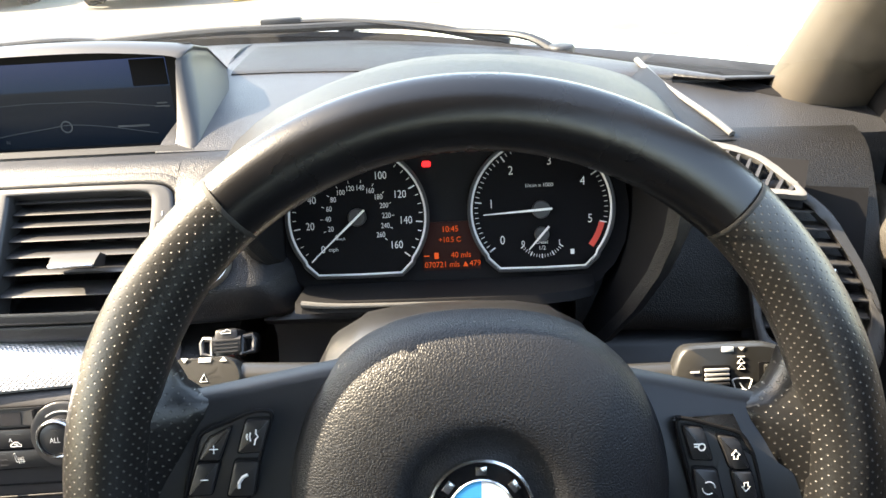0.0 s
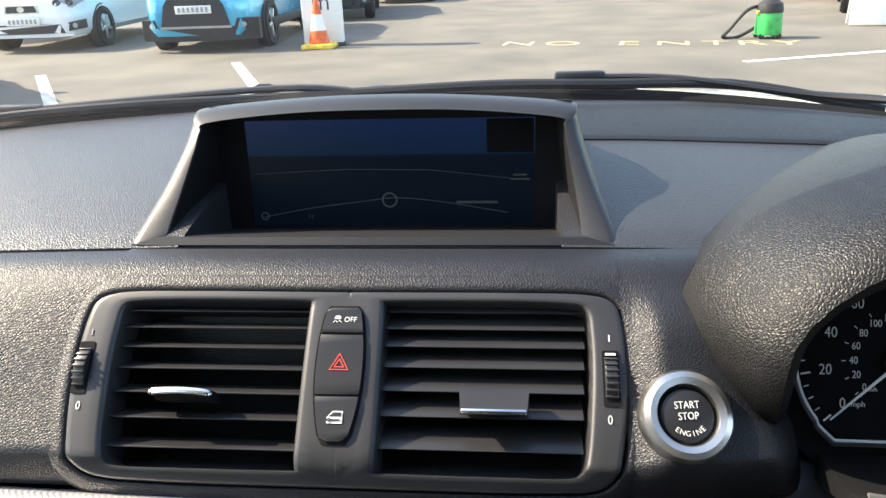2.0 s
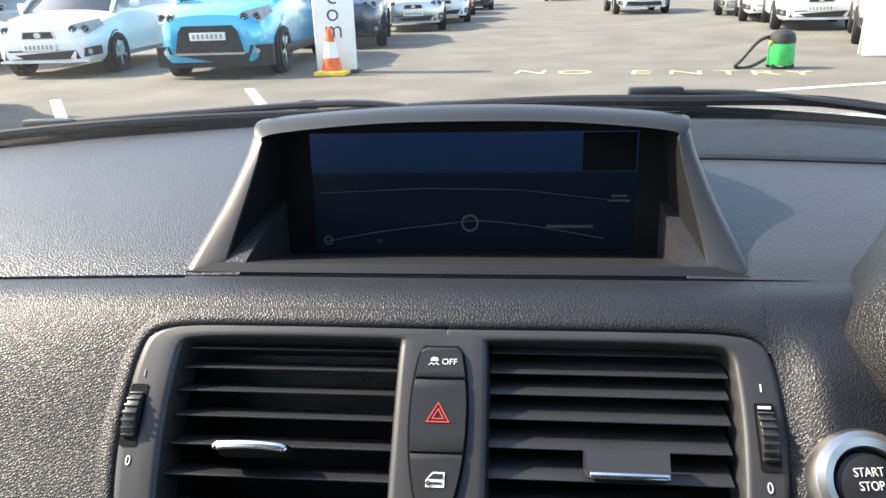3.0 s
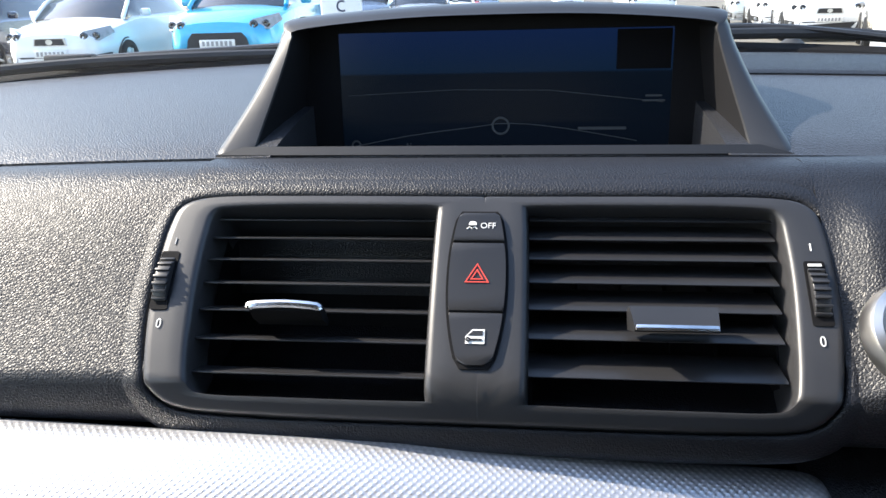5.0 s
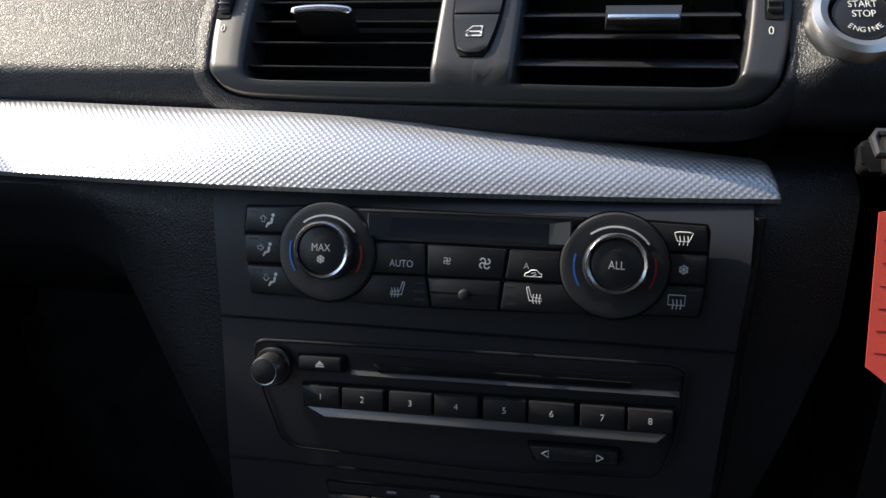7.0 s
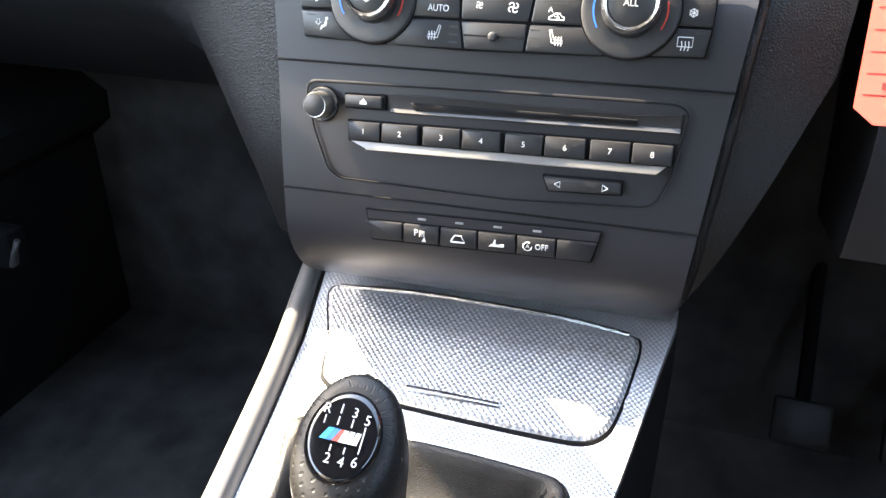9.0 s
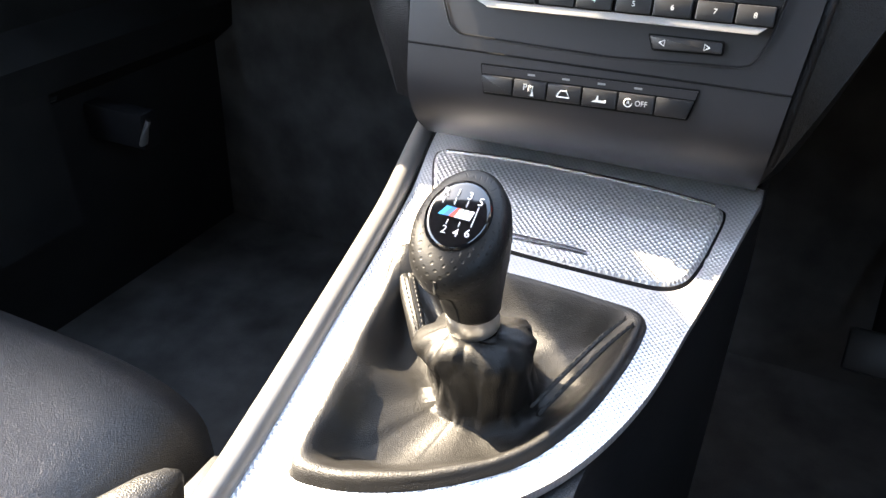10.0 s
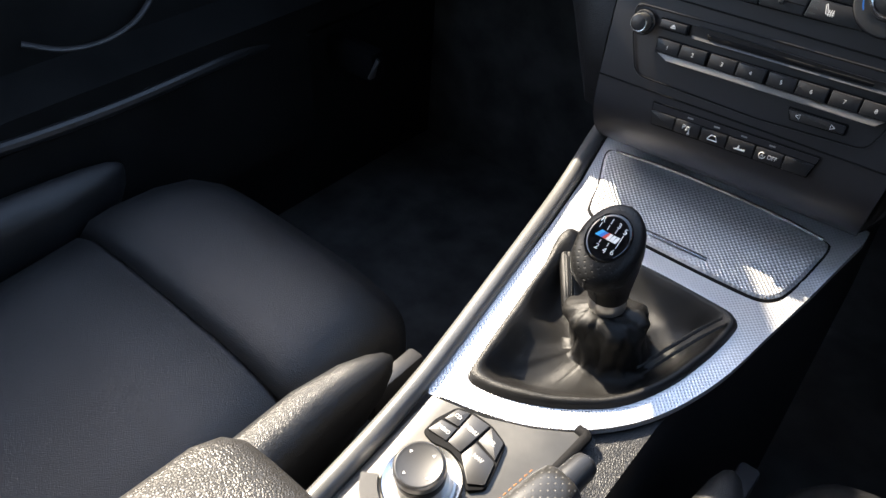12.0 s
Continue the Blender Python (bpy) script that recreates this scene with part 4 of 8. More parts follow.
# ---- pressed silver strip ----
strip = thing("trim_strip", "pressed silver trim strip across the dashboard", "trim", (0, 0, 0))
top_e = spline([(-1.0, 0.60, 0.975), (-0.8, 0.572, 0.976), (-0.6, 0.557, 0.975), (-0.463, 0.553, 0.9735), (-0.392, 0.5535, 0.972), (-0.297, 0.562, 0.964), (-0.22, 0.568, 0.957), (-0.158, 0.574, 0.950)], 40)
bot_e = spline([(-1.0, 0.555, 0.948), (-0.8, 0.528, 0.947), (-0.6, 0.514, 0.946), (-0.463, 0.511, 0.9455), (-0.392, 0.517, 0.944), (-0.297, 0.531, 0.941), (-0.22, 0.542, 0.9395), (-0.154, 0.553, 0.9385)], 40)
rings = []
ends = [(a, b, 0.0, 1.0) for a, b in zip(top_e[:-1], bot_e[:-1])]
for k, cut, full in ((0.35, 0.0, 1.0), (0.60, 0.02, 0.97), (0.78, 0.06, 0.9), (0.90, 0.14, 0.75), (0.97, 0.26, 0.5), (1.0, 0.40, 0.2)):          # the driver's end is rounded off
    ends.append((top_e[-2].lerp(top_e[-1], k), bot_e[-2].lerp(bot_e[-1], k), cut, full))
for a, b, cut, full in ends:
    a = a + (b - a) * cut
    d = b - a
    nrm = Vector((0, -0.55, 0.83)) * full
    rings.append([a + Vector((0, 0.012, -0.004)), a + Vector((0, 0.003, 0.0008)), a + d * 0.08 + nrm * 0.0012, a + d * 0.3 + nrm * 0.0038, a + d * 0.6 + nrm * 0.0042, a + d * 0.88 + nrm * 0.002, b + Vector((0, -0.0006, 0.0)), b + Vector((0, 0.001, -0.003)), b + Vector((0, 0.02, -0.006))])
bm = loft(rings)
uvl = bm.loops.layers.uv.verify()
for f in bm.faces:
    for lo in f.loops:
        lo[uvl].uv = (lo.vert.co.x, lo.vert.co.y * 0.8 + lo.vert.co.z * 0.6)
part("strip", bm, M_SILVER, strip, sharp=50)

# ---- centre stack ----
STACK = thing("centre_stack", "matt black centre stack fascia of a car", "fascia", (0, 0, 0))


def stack_prof(x):
    f = [(0.560, 0.944), (0.5265, 0.9395), (0.507, 0.874), (0.4935, 0.828), (0.4845, 0.795), (0.480, 0.772), (0.482, 0.755), (0.491, 0.738), (0.506, 0.724)]
    k = 0.0
    return [(y, z) for y, z in smooth2(f, 28)] + [(0.56, 0.72), (0.58, 0.95)]


def stack_x(z, s):
    t = (0.945 - z) / 0.22
    return -0.4405 + 0.016 * t if s < 0 else -0.1660 - 0.018 * t


prof = stack_prof(0)
rows = []
for k in range(15):
    rows.append([(stack_x(z, -1) * (1 - k / 14) + stack_x(z, 1) * (k / 14), y + 0.045 * (k / 14 - 0.5) * 0.26 + max(0.0, (z - 0.918) / 0.022) * 0.016 * (k / 14) ** 1.5, z - max(0.0, (z - 0.918) / 0.026) * 0.007 * (k / 14)) for y, z in prof])
part("fascia", loft(rows), M_FASCIA, STACK)
# shut lines between the units
for y, z in ((0.5068, 0.8745), (0.4858, 0.7990)):
    part("joint", pipe([(stack_x(z, -1) * (1 - k / 14) + stack_x(z, 1) * (k / 14), y + 0.045 * (k / 14 - 0.5) * 0.26 - 0.0007, z) for k in range(15)], 0.0007, 6), M_BLACK, STACK)

# ---- climate unit ----
CF = face_frame((XC + 0.0030, 0.5148, 0.9085), 16.2, yaw=2.6)
clim = thing("climate_control", "black climate control unit with two silver-ringed dials", "climate control", CF)


def round_poly(pts, r, n=3):
    """Outline with its corners rounded by about r."""
    out = []
    for i in range(len(pts)):
        p, a, b = Vector(pts[i]), Vector(pts[i - 1]), Vector(pts[(i + 1) % len(pts)])
        s, e = p + (a - p).normalized() * r, p + (b - p).normalized() * r
        for k in range(n + 1):
            t = k / n
            q = (1 - t) ** 2 * s + 2 * t * (1 - t) * p + t * t * e
            out.append((q.x, q.y))
    return out


def cap_key(name, pts, parent, z=0.0020, depth=0.004, r=0.0012, mt=None, label=""):
    """A key cap with a softly broken edge, a hair smaller than its field."""
    c = Vector((sum(p[0] for p in pts) / len(pts), sum(p[1] for p in pts) / len(pts)))
    w, h = max(p[0] for p in pts) - min(p[0] for p in pts), max(p[1] for p in pts) - min(p[1] for p in pts)
    small = [(c.x + (p[0] - c.x) * (1 - 0.0008 / w), c.y + (p[1] - c.y) * (1 - 0.0008 / h)) for p in pts]
    return part(name, plate(round_poly(small, r), depth, 0.0006, m=Matrix.Translation((0, 0, z))), mt or M_BUTTON, parent, label)


BZ = 0.0022


def strokes(name, lines, parent, r=0.00026, z=BZ, mt=None):
    for ln in lines:
        part(name, pipe([(a, b, z) for a, b in ln], r, 4), mt or M_WHITE, parent)


UNIT = [(-0.1190, 0.0140), (-0.1176, 0.0256), (-0.0516, 0.0274), (0.0309, 0.0262), (0.0840, 0.0264), (0.1132, 0.0253), (0.1146, 0.0221), (0.1142, -0.0050), (0.1122, -0.0192), (0.0217, -0.0224), (-0.0182, -0.0232), (-0.1150, -0.0213)]
part("recess", plate(round_poly(UNIT, 0.0012), 0.002, m=Matrix.Translation((0, 0, 0.0008))), M_BLACK, clim, "dark gap round the keys")
B = {}
for nm, pts in (
    ("face_vent_button", [(-0.1172, 0.0248), (-0.083, 0.0262), (-0.083, 0.0118), (-0.1184, 0.0112)]),
    ("dash_vent_button", [(-0.1184, 0.0105), (-0.090, 0.0108), (-0.090, -0.0045), (-0.1178, -0.0050)]),
    ("foot_vent_button", [(-0.1176, -0.0057), (-0.083, -0.0057), (-0.083, -0.0222), (-0.1146, -0.0206)]),
    ("auto_button", [(-0.0520, 0.0098), (-0.0210, 0.0098), (-0.0207, -0.0062), (-0.0520, -0.0064)]),
    ("fan_button", [(-0.0204, 0.0097), (0.0201, 0.0094), (0.0181, -0.0060), (-0.0200, -0.0064)]),
    ("recirculation_button", [(0.0209, 0.0094), (0.0520, 0.0094), (0.0520, -0.0060), (0.0191, -0.0061)]),
    ("seat_heat_button", [(-0.0600, -0.0071), (-0.0206, -0.0069), (-0.0180, -0.0226), (-0.0640, -0.0228)]),
    ("balance_panel", [(-0.0200, -0.0071), (0.0177, -0.0067), (0.0166, -0.0220), (-0.0173, -0.0224)]),
    ("seat_heat_button", [(0.0188, -0.0068), (0.0560, -0.0066), (0.0600, -0.0212), (0.0172, -0.0216)]),
    ("windscreen_button", [(0.0820, 0.0256), (0.1130, 0.0246), (0.1142, 0.0121), (0.0850, 0.0117)]),
    ("cooling_button", [(0.0880, 0.0110), (0.1142, 0.0110), (0.1138, -0.0034), (0.0880, -0.0036)]),
    ("rear_screen_button", [(0.0860, -0.0044), (0.1137, -0.0042), (0.1118, -0.0186), (0.0840, -0.0196)])):
    B.setdefault(nm, []).append(cap_key(nm, pts, clim))
lcd = part("temperature_display", plate(round_poly([(-0.060, 0.0262), (0.060, 0.0252), (0.050, 0.0108), (-0.0480, 0.0106)], 0.002), 0.002, m=Matrix.Translation((0, 0, 0.0014))), M_PLASTIC, clim, "dark display surround")
part("display_glass", plate([(-0.0388, 0.0224), (0.0398, 0.0219), (0.0391, 0.0126), (-0.0395, 0.0122)], 0.001, m=Matrix.Translation((0, 0, 0.0019))), M_RADIO_DIS, lcd, "dark blank display")
for s_ in (-1, 1):
    part("display_cheek", loft([[(s_ * 0.0398, v0, 0.0016), (s_ * 0.0500, v0 + dv, 0.0046), (s_ * 0.0520, v0 + dv, 0.0010), (s_ * 0.0398, v0, 0.0008)] for v0, dv in ((0.0126, 0.0), (0.0224, 0.0016))]), M_PLASTIC, lcd, "sloping satin cheek")
part("display_lip", box(0.112, 0.0012, 0.0014, (0.0, 0.0252, 0.0020), 0.0004), M_BUTTON, lcd)


def dial(u, v, cap_text, kx):
    """Temperature dial: a broad flat seat with printed arcs and a stout knob leaning a little upwards."""
    lean = Matrix(((1, 0, kx, u), (0, 1, 0.15, v), (0, 0, 1, 0), (0, 0, 0, 1)))
    d = part("temperature_dial", lathe([(0.0, 0.0040), (0.0145, 0.0040), (0.0230, 0.0052), (0.0248, 0.0048), (0.0256, 0.0034), (0.0258, -0.002)], 64, Matrix.Translation((u, v, 0))), M_PLASTIC, clim, "broad round dial seat")
    part("seat_gap", lathe([(0.0256, 0.0023), (0.0264, 0.0023)], 64, Matrix.Translation((u, v, 0))), M_BLACK, d)
    part("knob", lathe([(0.0152, 0.0030), (0.0148, 0.0100), (0.0142, 0.0165), (0.0134, 0.0180), (0.0123, 0.0182)], 56, lean), M_BUTTON, d)
    part("ring", lathe([(0.0147, 0.0115), (0.0150, 0.0122), (0.0146, 0.0172), (0.0135, 0.0188), (0.0123, 0.0184), (0.0120, 0.0165)], 56, lean), M_CHROME, d, "satin chrome ring")
    part("cap", lathe([(0.0000, 0.0186), (0.0088, 0.0183), (0.0114, 0.0176), (0.0121, 0.0165)], 48, lean), M_BUTTON, d)
    for a0, a1, mt, nm in ((36, 128, M_WHITE, "white_scale"), (164, 212, M_BLUE, "blue_scale"), (-30, 14, M_RED, "red_scale")):
        part(nm, arc_band(0.0186, 0.0195, a0, a1, 0.0052, 24), mt, d).location = (u, v, 0)
    cu, cv = u + kx * 0.0188, v + 0.15 * 0.0188
    txt("cap_text", cap_text, 0.0054, M_WHITE, d, (cu, cv + (0.0012 if cap_text == "MAX" else -0.0006), 0.0188), squeeze=0.85)
    part("indicator", box(0.0042, 0.0010, 0.0003, (cu, cv + 0.0066, 0.0188)), M_PLASTIC, d)
    return d, cu, cv


d1, c1u, c1v = dial(-0.0725, 0.0030, "MAX", 0.13)
dial(0.0714, 0.0036, "ALL", 0.02)


def snow(u, v, r, parent, z):
    for a in (0, 60, 120):
        q = radians(a + 30)
        part("flake_bar", box(2 * r, 0.00045, 0.0003, (0, 0, 0), m=Matrix.Translation((u, v, z)) @ Matrix.Rotation(q, 4, "Z")), M_WHITE, parent)
        for e in (-1, 1):
            part("flake_tip", box(0.00045, r * 0.75, 0.0003, (e * r * 0.68, 0, 0), m=Matrix.Translation((u, v, z)) @ Matrix.Rotation(q, 4, "Z")), M_WHITE, parent)


snow(c1u, c1v - 0.0044, 0.0021, d1, 0.0189)
txt("auto_text", "AUTO", 0.0052, M_WHITE, B["auto_button"][0], (-0.0333, -0.0010, BZ), squeeze=0.85)
snow(0.1033, 0.0035, 0.0024, B["cooling_button"][0], BZ)


def fan_icon(u, v, r, parent):
    for k in range(4):
        a = radians(90 * k + 40)
        part("fan_blade", arc_band(r * 0.34, r * 0.55, math.degrees(a) - 190, math.degrees(a) + 40, BZ - 0.0002, 10), M_WHITE, parent).location = (u + r * 0.55 * math.cos(a), v + r * 0.55 * math.sin(a), 0)


fan_icon(-0.0099, 0.0017, 0.0019, B["fan_button"][0])
fan_icon(0.0091, 0.0014, 0.0029, B["fan_button"][0])


def seat_icon(u, v, s, parent):
    """Heated seat: an outlined backrest and squab with three heat waves through the squab."""
    strokes("seat_icon", [[(u + s * 0.0034, v + 0.0042), (u + s * 0.0018, v - 0.0008), (u - s * 0.0030, v - 0.0012), (u - s * 0.0032, v - 0.0026), (u + s * 0.0028, v - 0.0026), (u + s * 0.0044, v + 0.0038), (u + s * 0.0034, v + 0.0042)]], parent, r=0.00022)
    strokes("heat_wave", [[(u - s * (0.0024 - 0.0016 * k), v - 0.0040), (u - s * (0.0020 - 0.0016 * k), v - 0.0018), (u - s * (0.0024 - 0.0016 * k), v + 0.0008)] for k in range(3)], parent, r=0.00024)


seat_icon(-0.0357, -0.0142, 1, B["seat_heat_button"][0])
seat_icon(0.0345, -0.0132, -1, B["seat_heat_button"][1])
for k in range(3):
    part("led", box(0.0052, 0.0010, 0.0003, (-0.0238, -0.0105 - 0.0042 * k, BZ - 0.0001)), M_PLASTIC, B["seat_heat_button"][0])
    part("led", box(0.0052, 0.0010, 0.0003, (0.0222, -0.0098 - 0.0042 * k, BZ - 0.0001)), M_PLASTIC, B["seat_heat_button"][1])


def air_icon(u, v, parent, turn):
    """Seat occupant's air pictogram reduced to a bent bar and a dot, with a hollow arrow."""
    part("air_figure", poly([(u + 0.0018, v + 0.0018), (u + 0.0030, v + 0.0016), (u + 0.0024, v - 0.0012), (u + 0.0002, v - 0.0022), (u - 0.0008, v - 0.0036), (u - 0.0014, v - 0.0032), (u - 0.0004, v - 0.0008), (u + 0.0012, v - 0.0006)], BZ - 0.0002), M_WHITE, parent)
    part("air_dot", tube(0.0009, 0.0003, (u + 0.0028, v + 0.0030, BZ), 12), M_WHITE, parent)
    c, s = math.cos(radians(turn)), math.sin(radians(turn))
    arrow = [(0.0018, 0.0), (0.0, 0.0018), (0.0, 0.0008), (-0.0016, 0.0008), (-0.0016, -0.0008), (0.0, -0.0008), (0.0, -0.0018), (0.0018, 0.0)]
    strokes("air_arrow", [[(u - 0.0026 + a * c - b * s, v + 0.0010 + a * s + b * c) for a, b in arrow]], parent, r=0.0002)


air_icon(-0.1050, 0.0177, B["face_vent_button"][0], 90)
air_icon(-0.1066, 0.0025, B["dash_vent_button"][0], 0)
air_icon(-0.1034, -0.0132, B["foot_vent_button"][0], -90)
strokes("demist_icon", [[(0.0982, 0.0208), (0.1004, 0.0212), (0.1044, 0.0212), (0.1066, 0.0208), (0.1050, 0.0168), (0.0998, 0.0168), (0.0982, 0.0208)]] + [[(0.1006 + 0.0018 * k, 0.0150), (0.1010 + 0.0018 * k, 0.0172), (0.1006 + 0.0018 * k, 0.0194)] for k in range(3)], B["windscreen_button"][0])
strokes("demist_icon", [[(0.0972, -0.0088), (0.1048, -0.0088), (0.1048, -0.0136), (0.0972, -0.0136), (0.0972, -0.0088)]] + [[(0.0992 + 0.0018 * k, -0.0156), (0.0996 + 0.0018 * k, -0.0132), (0.0992 + 0.0018 * k, -0.0108)] for k in range(3)], B["rear_screen_button"][0])
strokes("car_icon", [[(0.0290, -0.0038), (0.0292, -0.0024), (0.0308, -0.0018), (0.0322, -0.0006), (0.0348, -0.0006), (0.0360, -0.0020), (0.0372, -0.0024), (0.0372, -0.0038), (0.0290, -0.0038)], [(0.0320, -0.0022), (0.0340, -0.0018), (0.0346, -0.0028), (0.0330, -0.0032)]], B["recirculation_button"][0], r=0.0003)
txt("auto_letter", "A", 0.0042, M_WHITE, B["recirculation_button"][0], (0.0296, 0.0012, BZ))
part("led", box(0.0052, 0.0009, 0.0003, (-0.0335, 0.0052, BZ - 0.0001)), M_PLASTIC, B["auto_button"][0])
for u in (0.0296, 0.0356):
    part("led", box(0.0052, 0.0009, 0.0003, (u, 0.0050, BZ - 0.0001)), M_PLASTIC, B["recirculation_button"][0])
for u, v, nm in ((-0.1120, 0.0222, "face_vent_button"), (-0.1132, 0.0080, "dash_vent_button"), (-0.1110, -0.0082, "foot_vent_button"), (0.1094, 0.0228, "windscreen_button"), (0.1096, 0.0086, "cooling_button"), (0.1084, -0.0064, "rear_screen_button")):
    part("led", box(0.0048, 0.0009, 0.0003, (u, v, BZ - 0.0001)), M_PLASTIC, B[nm][0])
bp = B["balance_panel"][0]
part("slider_slot", box(0.034, 0.0010, 0.0004, (-0.0008, -0.0146, BZ - 0.0002)), M_BLACK, bp)
part("slider_knob", lathe([(0, 0.0066), (0.0018, 0.0062), (0.0026, 0.0048), (0.0026, 0.0)], 20, Matrix.Translation((-0.0008, -0.0146, 0.0))), M_PLASTIC, bp)

# ---- radio ----
RF = face_frame((XC + 0.003, 0.4942, 0.8365), 15.8, yaw=2.6) @ Matrix.Rotation(radians(0.9), 4, "Z")
radio = thing("radio", "black car radio with a disc slot and eight preset buttons", "radio", RF)
EDGE = [(-0.1120, 0.0255), (-0.1085, 0.0300), (0.0, 0.0306), (0.1035, 0.0300), (0.1100, 0.0262), (0.1085, 0.0165), (0.1045, -0.0085), (0.0985, -0.0240), (0.0930, -0.0272), (0.0137, -0.0304), (-0.0900, -0.0272), (-0.0975, -0.0225), (-0.1070, 0.0020)]
groove = [(q[0], q[1], 0.0010) for q in round_poly(EDGE, 0.004, 4)]
part("joint", pipe(groove + groove[:1], 0.0006, 6, caps=False), M_BLACK, radio, "fine joint round the radio")
rim_line = [(q[0] * 1.006, q[1] * 1.02, 0.0008) for q in round_poly(EDGE, 0.004, 4)]
part("joint_edge", pipe(rim_line + rim_line[:1], 0.00055, 6, caps=False), M_FASCIA, radio)
part("slot_cove", loft([[(u, v, z) for v, z in ((t, 0.0012), (0.0205, 0.0002), (0.0172, 0.0002), (0.0150, 0.0022), (0.0142, 0.0018), (0.0142, -0.006), (t, -0.006))] for u, t in ((-0.058, 0.0250), (-0.050, 0.0254), (0.0, 0.0244), (0.082, 0.0226), (0.1065, 0.0246))]), M_BUTTON, radio, "funnel of the disc slot", 25)
part("disc_slot", plate([(-0.046, 0.0212), (0.084, 0.0206), (0.084, 0.0178), (-0.044, 0.0176)], 0.002, 0.0004, m=Matrix.Translation((0, 0, 0.0014))), M_BLACK, radio, "dark disc slot")
KC = Matrix.Translation((-0.1014, 0.0168, 0))
kn = part("volume_knob", lathe([(0.0100, 0.0), (0.0100, 0.0016), (0.0094, 0.0022), (0.0075, 0.0022), (0.0073, 0.0115), (0.0068, 0.0132), (0.0058, 0.0136), (0.0, 0.0138)], 40, KC), M_BUTTON, radio)
part("knob_ring", lathe([(0.0076, 0.0030), (0.0078, 0.0034), (0.0076, 0.0116), (0.0070, 0.0134), (0.0063, 0.0132)], 40, KC), M_ALU, kn, "champagne metal ring")
part("knob_seat", lathe([(0.0094, 0.0024), (0.0099, 0.0026), (0.0102, 0.0016), (0.0102, 0.0)], 40, KC), M_PLASTIC, kn)
part("seat_gap", lathe([(0.0100, 0.0012), (0.0108, 0.0012)], 40, KC), M_BLACK, kn)
part("eject_gap", plate(round_poly([(-0.0874, 0.0246), (-0.0618, 0.0246), (-0.0612, 0.0154), (-0.0868, 0.0154)], 0.001), 0.002, m=Matrix.Translation((0, 0, 0.0008))), M_BLACK, radio)
ej = cap_key("eject_button", [(-0.0866, 0.0238), (-0.0628, 0.0238), (-0.0624, 0.0162), (-0.0862, 0.0162)], radio, 0.0034)
part("eject_icon", poly([(-0.0766, 0.0196), (-0.0722, 0.0196), (-0.0744, 0.0218)], 0.0034), M_WHITE, ej)
part("eject_icon", box(0.0044, 0.0007, 0.0003, (-0.0744, 0.0188, 0.0035)), M_WHITE, ej)
part("preset_well", plate([(-0.0852, 0.0090), (0.1052, 0.0090), (0.1052, -0.0040), (-0.0846, -0.0040)], 0.002, m=Matrix.Translation((0, 0, 0.0006))), M_BLACK, radio)
for k, (u0, u1) in enumerate(((-0.0846, -0.0632), (-0.0627, -0.0397), (-0.0373, -0.0141), (-0.0135, 0.0096), (0.0116, 0.0338), (0.0344, 0.0577), (0.0596, 0.0818), (0.0824, 0.1044))):
    pts = [(u0, 0.0084), (u1, 0.0084), (u1, -0.0034), (u0 + (0.0016 if k == 0 else 0), -0.0034)]
    p = cap_key("preset_button", pts, radio, 0.0040, r=0.0008)
    txt("digit", str(k + 1), 0.0046, M_WHITE, p, ((u0 + u1) / 2, 0.0024, 0.0042))
part("chrome_line", loft([[(a, -0.0036, 0.0010), (a, -0.0036, 0.0030), (b, -0.0074, 0.0044), (b, -0.0082, 0.0036), (b, -0.0082, 0.0)] for a, b in ((-0.0815, -0.0722), (-0.078, -0.070), (0.0, 0.0), (0.098, 0.094), (0.1016, 0.0966))]), M_ALU, radio, "bright lip below the presets", 30)
part("seek_gap", plate(round_poly([(0.0340, -0.0136), (0.0800, -0.0136), (0.0804, -0.0222), (0.0380, -0.0236)], 0.0016), 0.002, m=Matrix.Translation((0, 0, 0.0008))), M_BLACK, radio)
sk = cap_key("seek_rocker", [(0.0350, -0.0144), (0.0790, -0.0144), (0.0794, -0.0214), (0.0386, -0.0228)], radio, 0.0030)
for u, e in ((0.0437, -1), (0.0701, 1)):
    strokes("seek_icon", [[(u + e * 0.0018, -0.0184), (u - e * 0.0014, -0.0166), (u - e * 0.0014, -0.0202), (u + e * 0.0018, -0.0184)]], sk, r=0.0003, z=0.0032)

# ---- switch row ----
WF = face_frame((XC + 0.0035, 0.4808, 0.7815), 11, yaw=2.6) @ Matrix.Rotation(radians(1.3), 4, "Z")
row = thing("switch_row", "row of six black dashboard switches", "switches", WF)
WELL = [(-0.0714, 0.0118), (0.0722, 0.0118), (0.0676, -0.0068), (-0.0676, -0.0074)]
part("well", plate(round_poly([(u * 1.008, v * 1.06) for u, v in WELL], 0.0012), 0.002, m=Matrix.Translation((0, 0, 0.0008))), M_BLACK, row, "dark joint round the switches")
part("header", plate([(-0.0706, 0.0114), (0.0714, 0.0114), (0.0704, 0.0060), (-0.0700, 0.0060)], 0.002, m=Matrix.Translation((0, 0, 0.0014))), M_FASCIA, row, "plain strip above the switches")
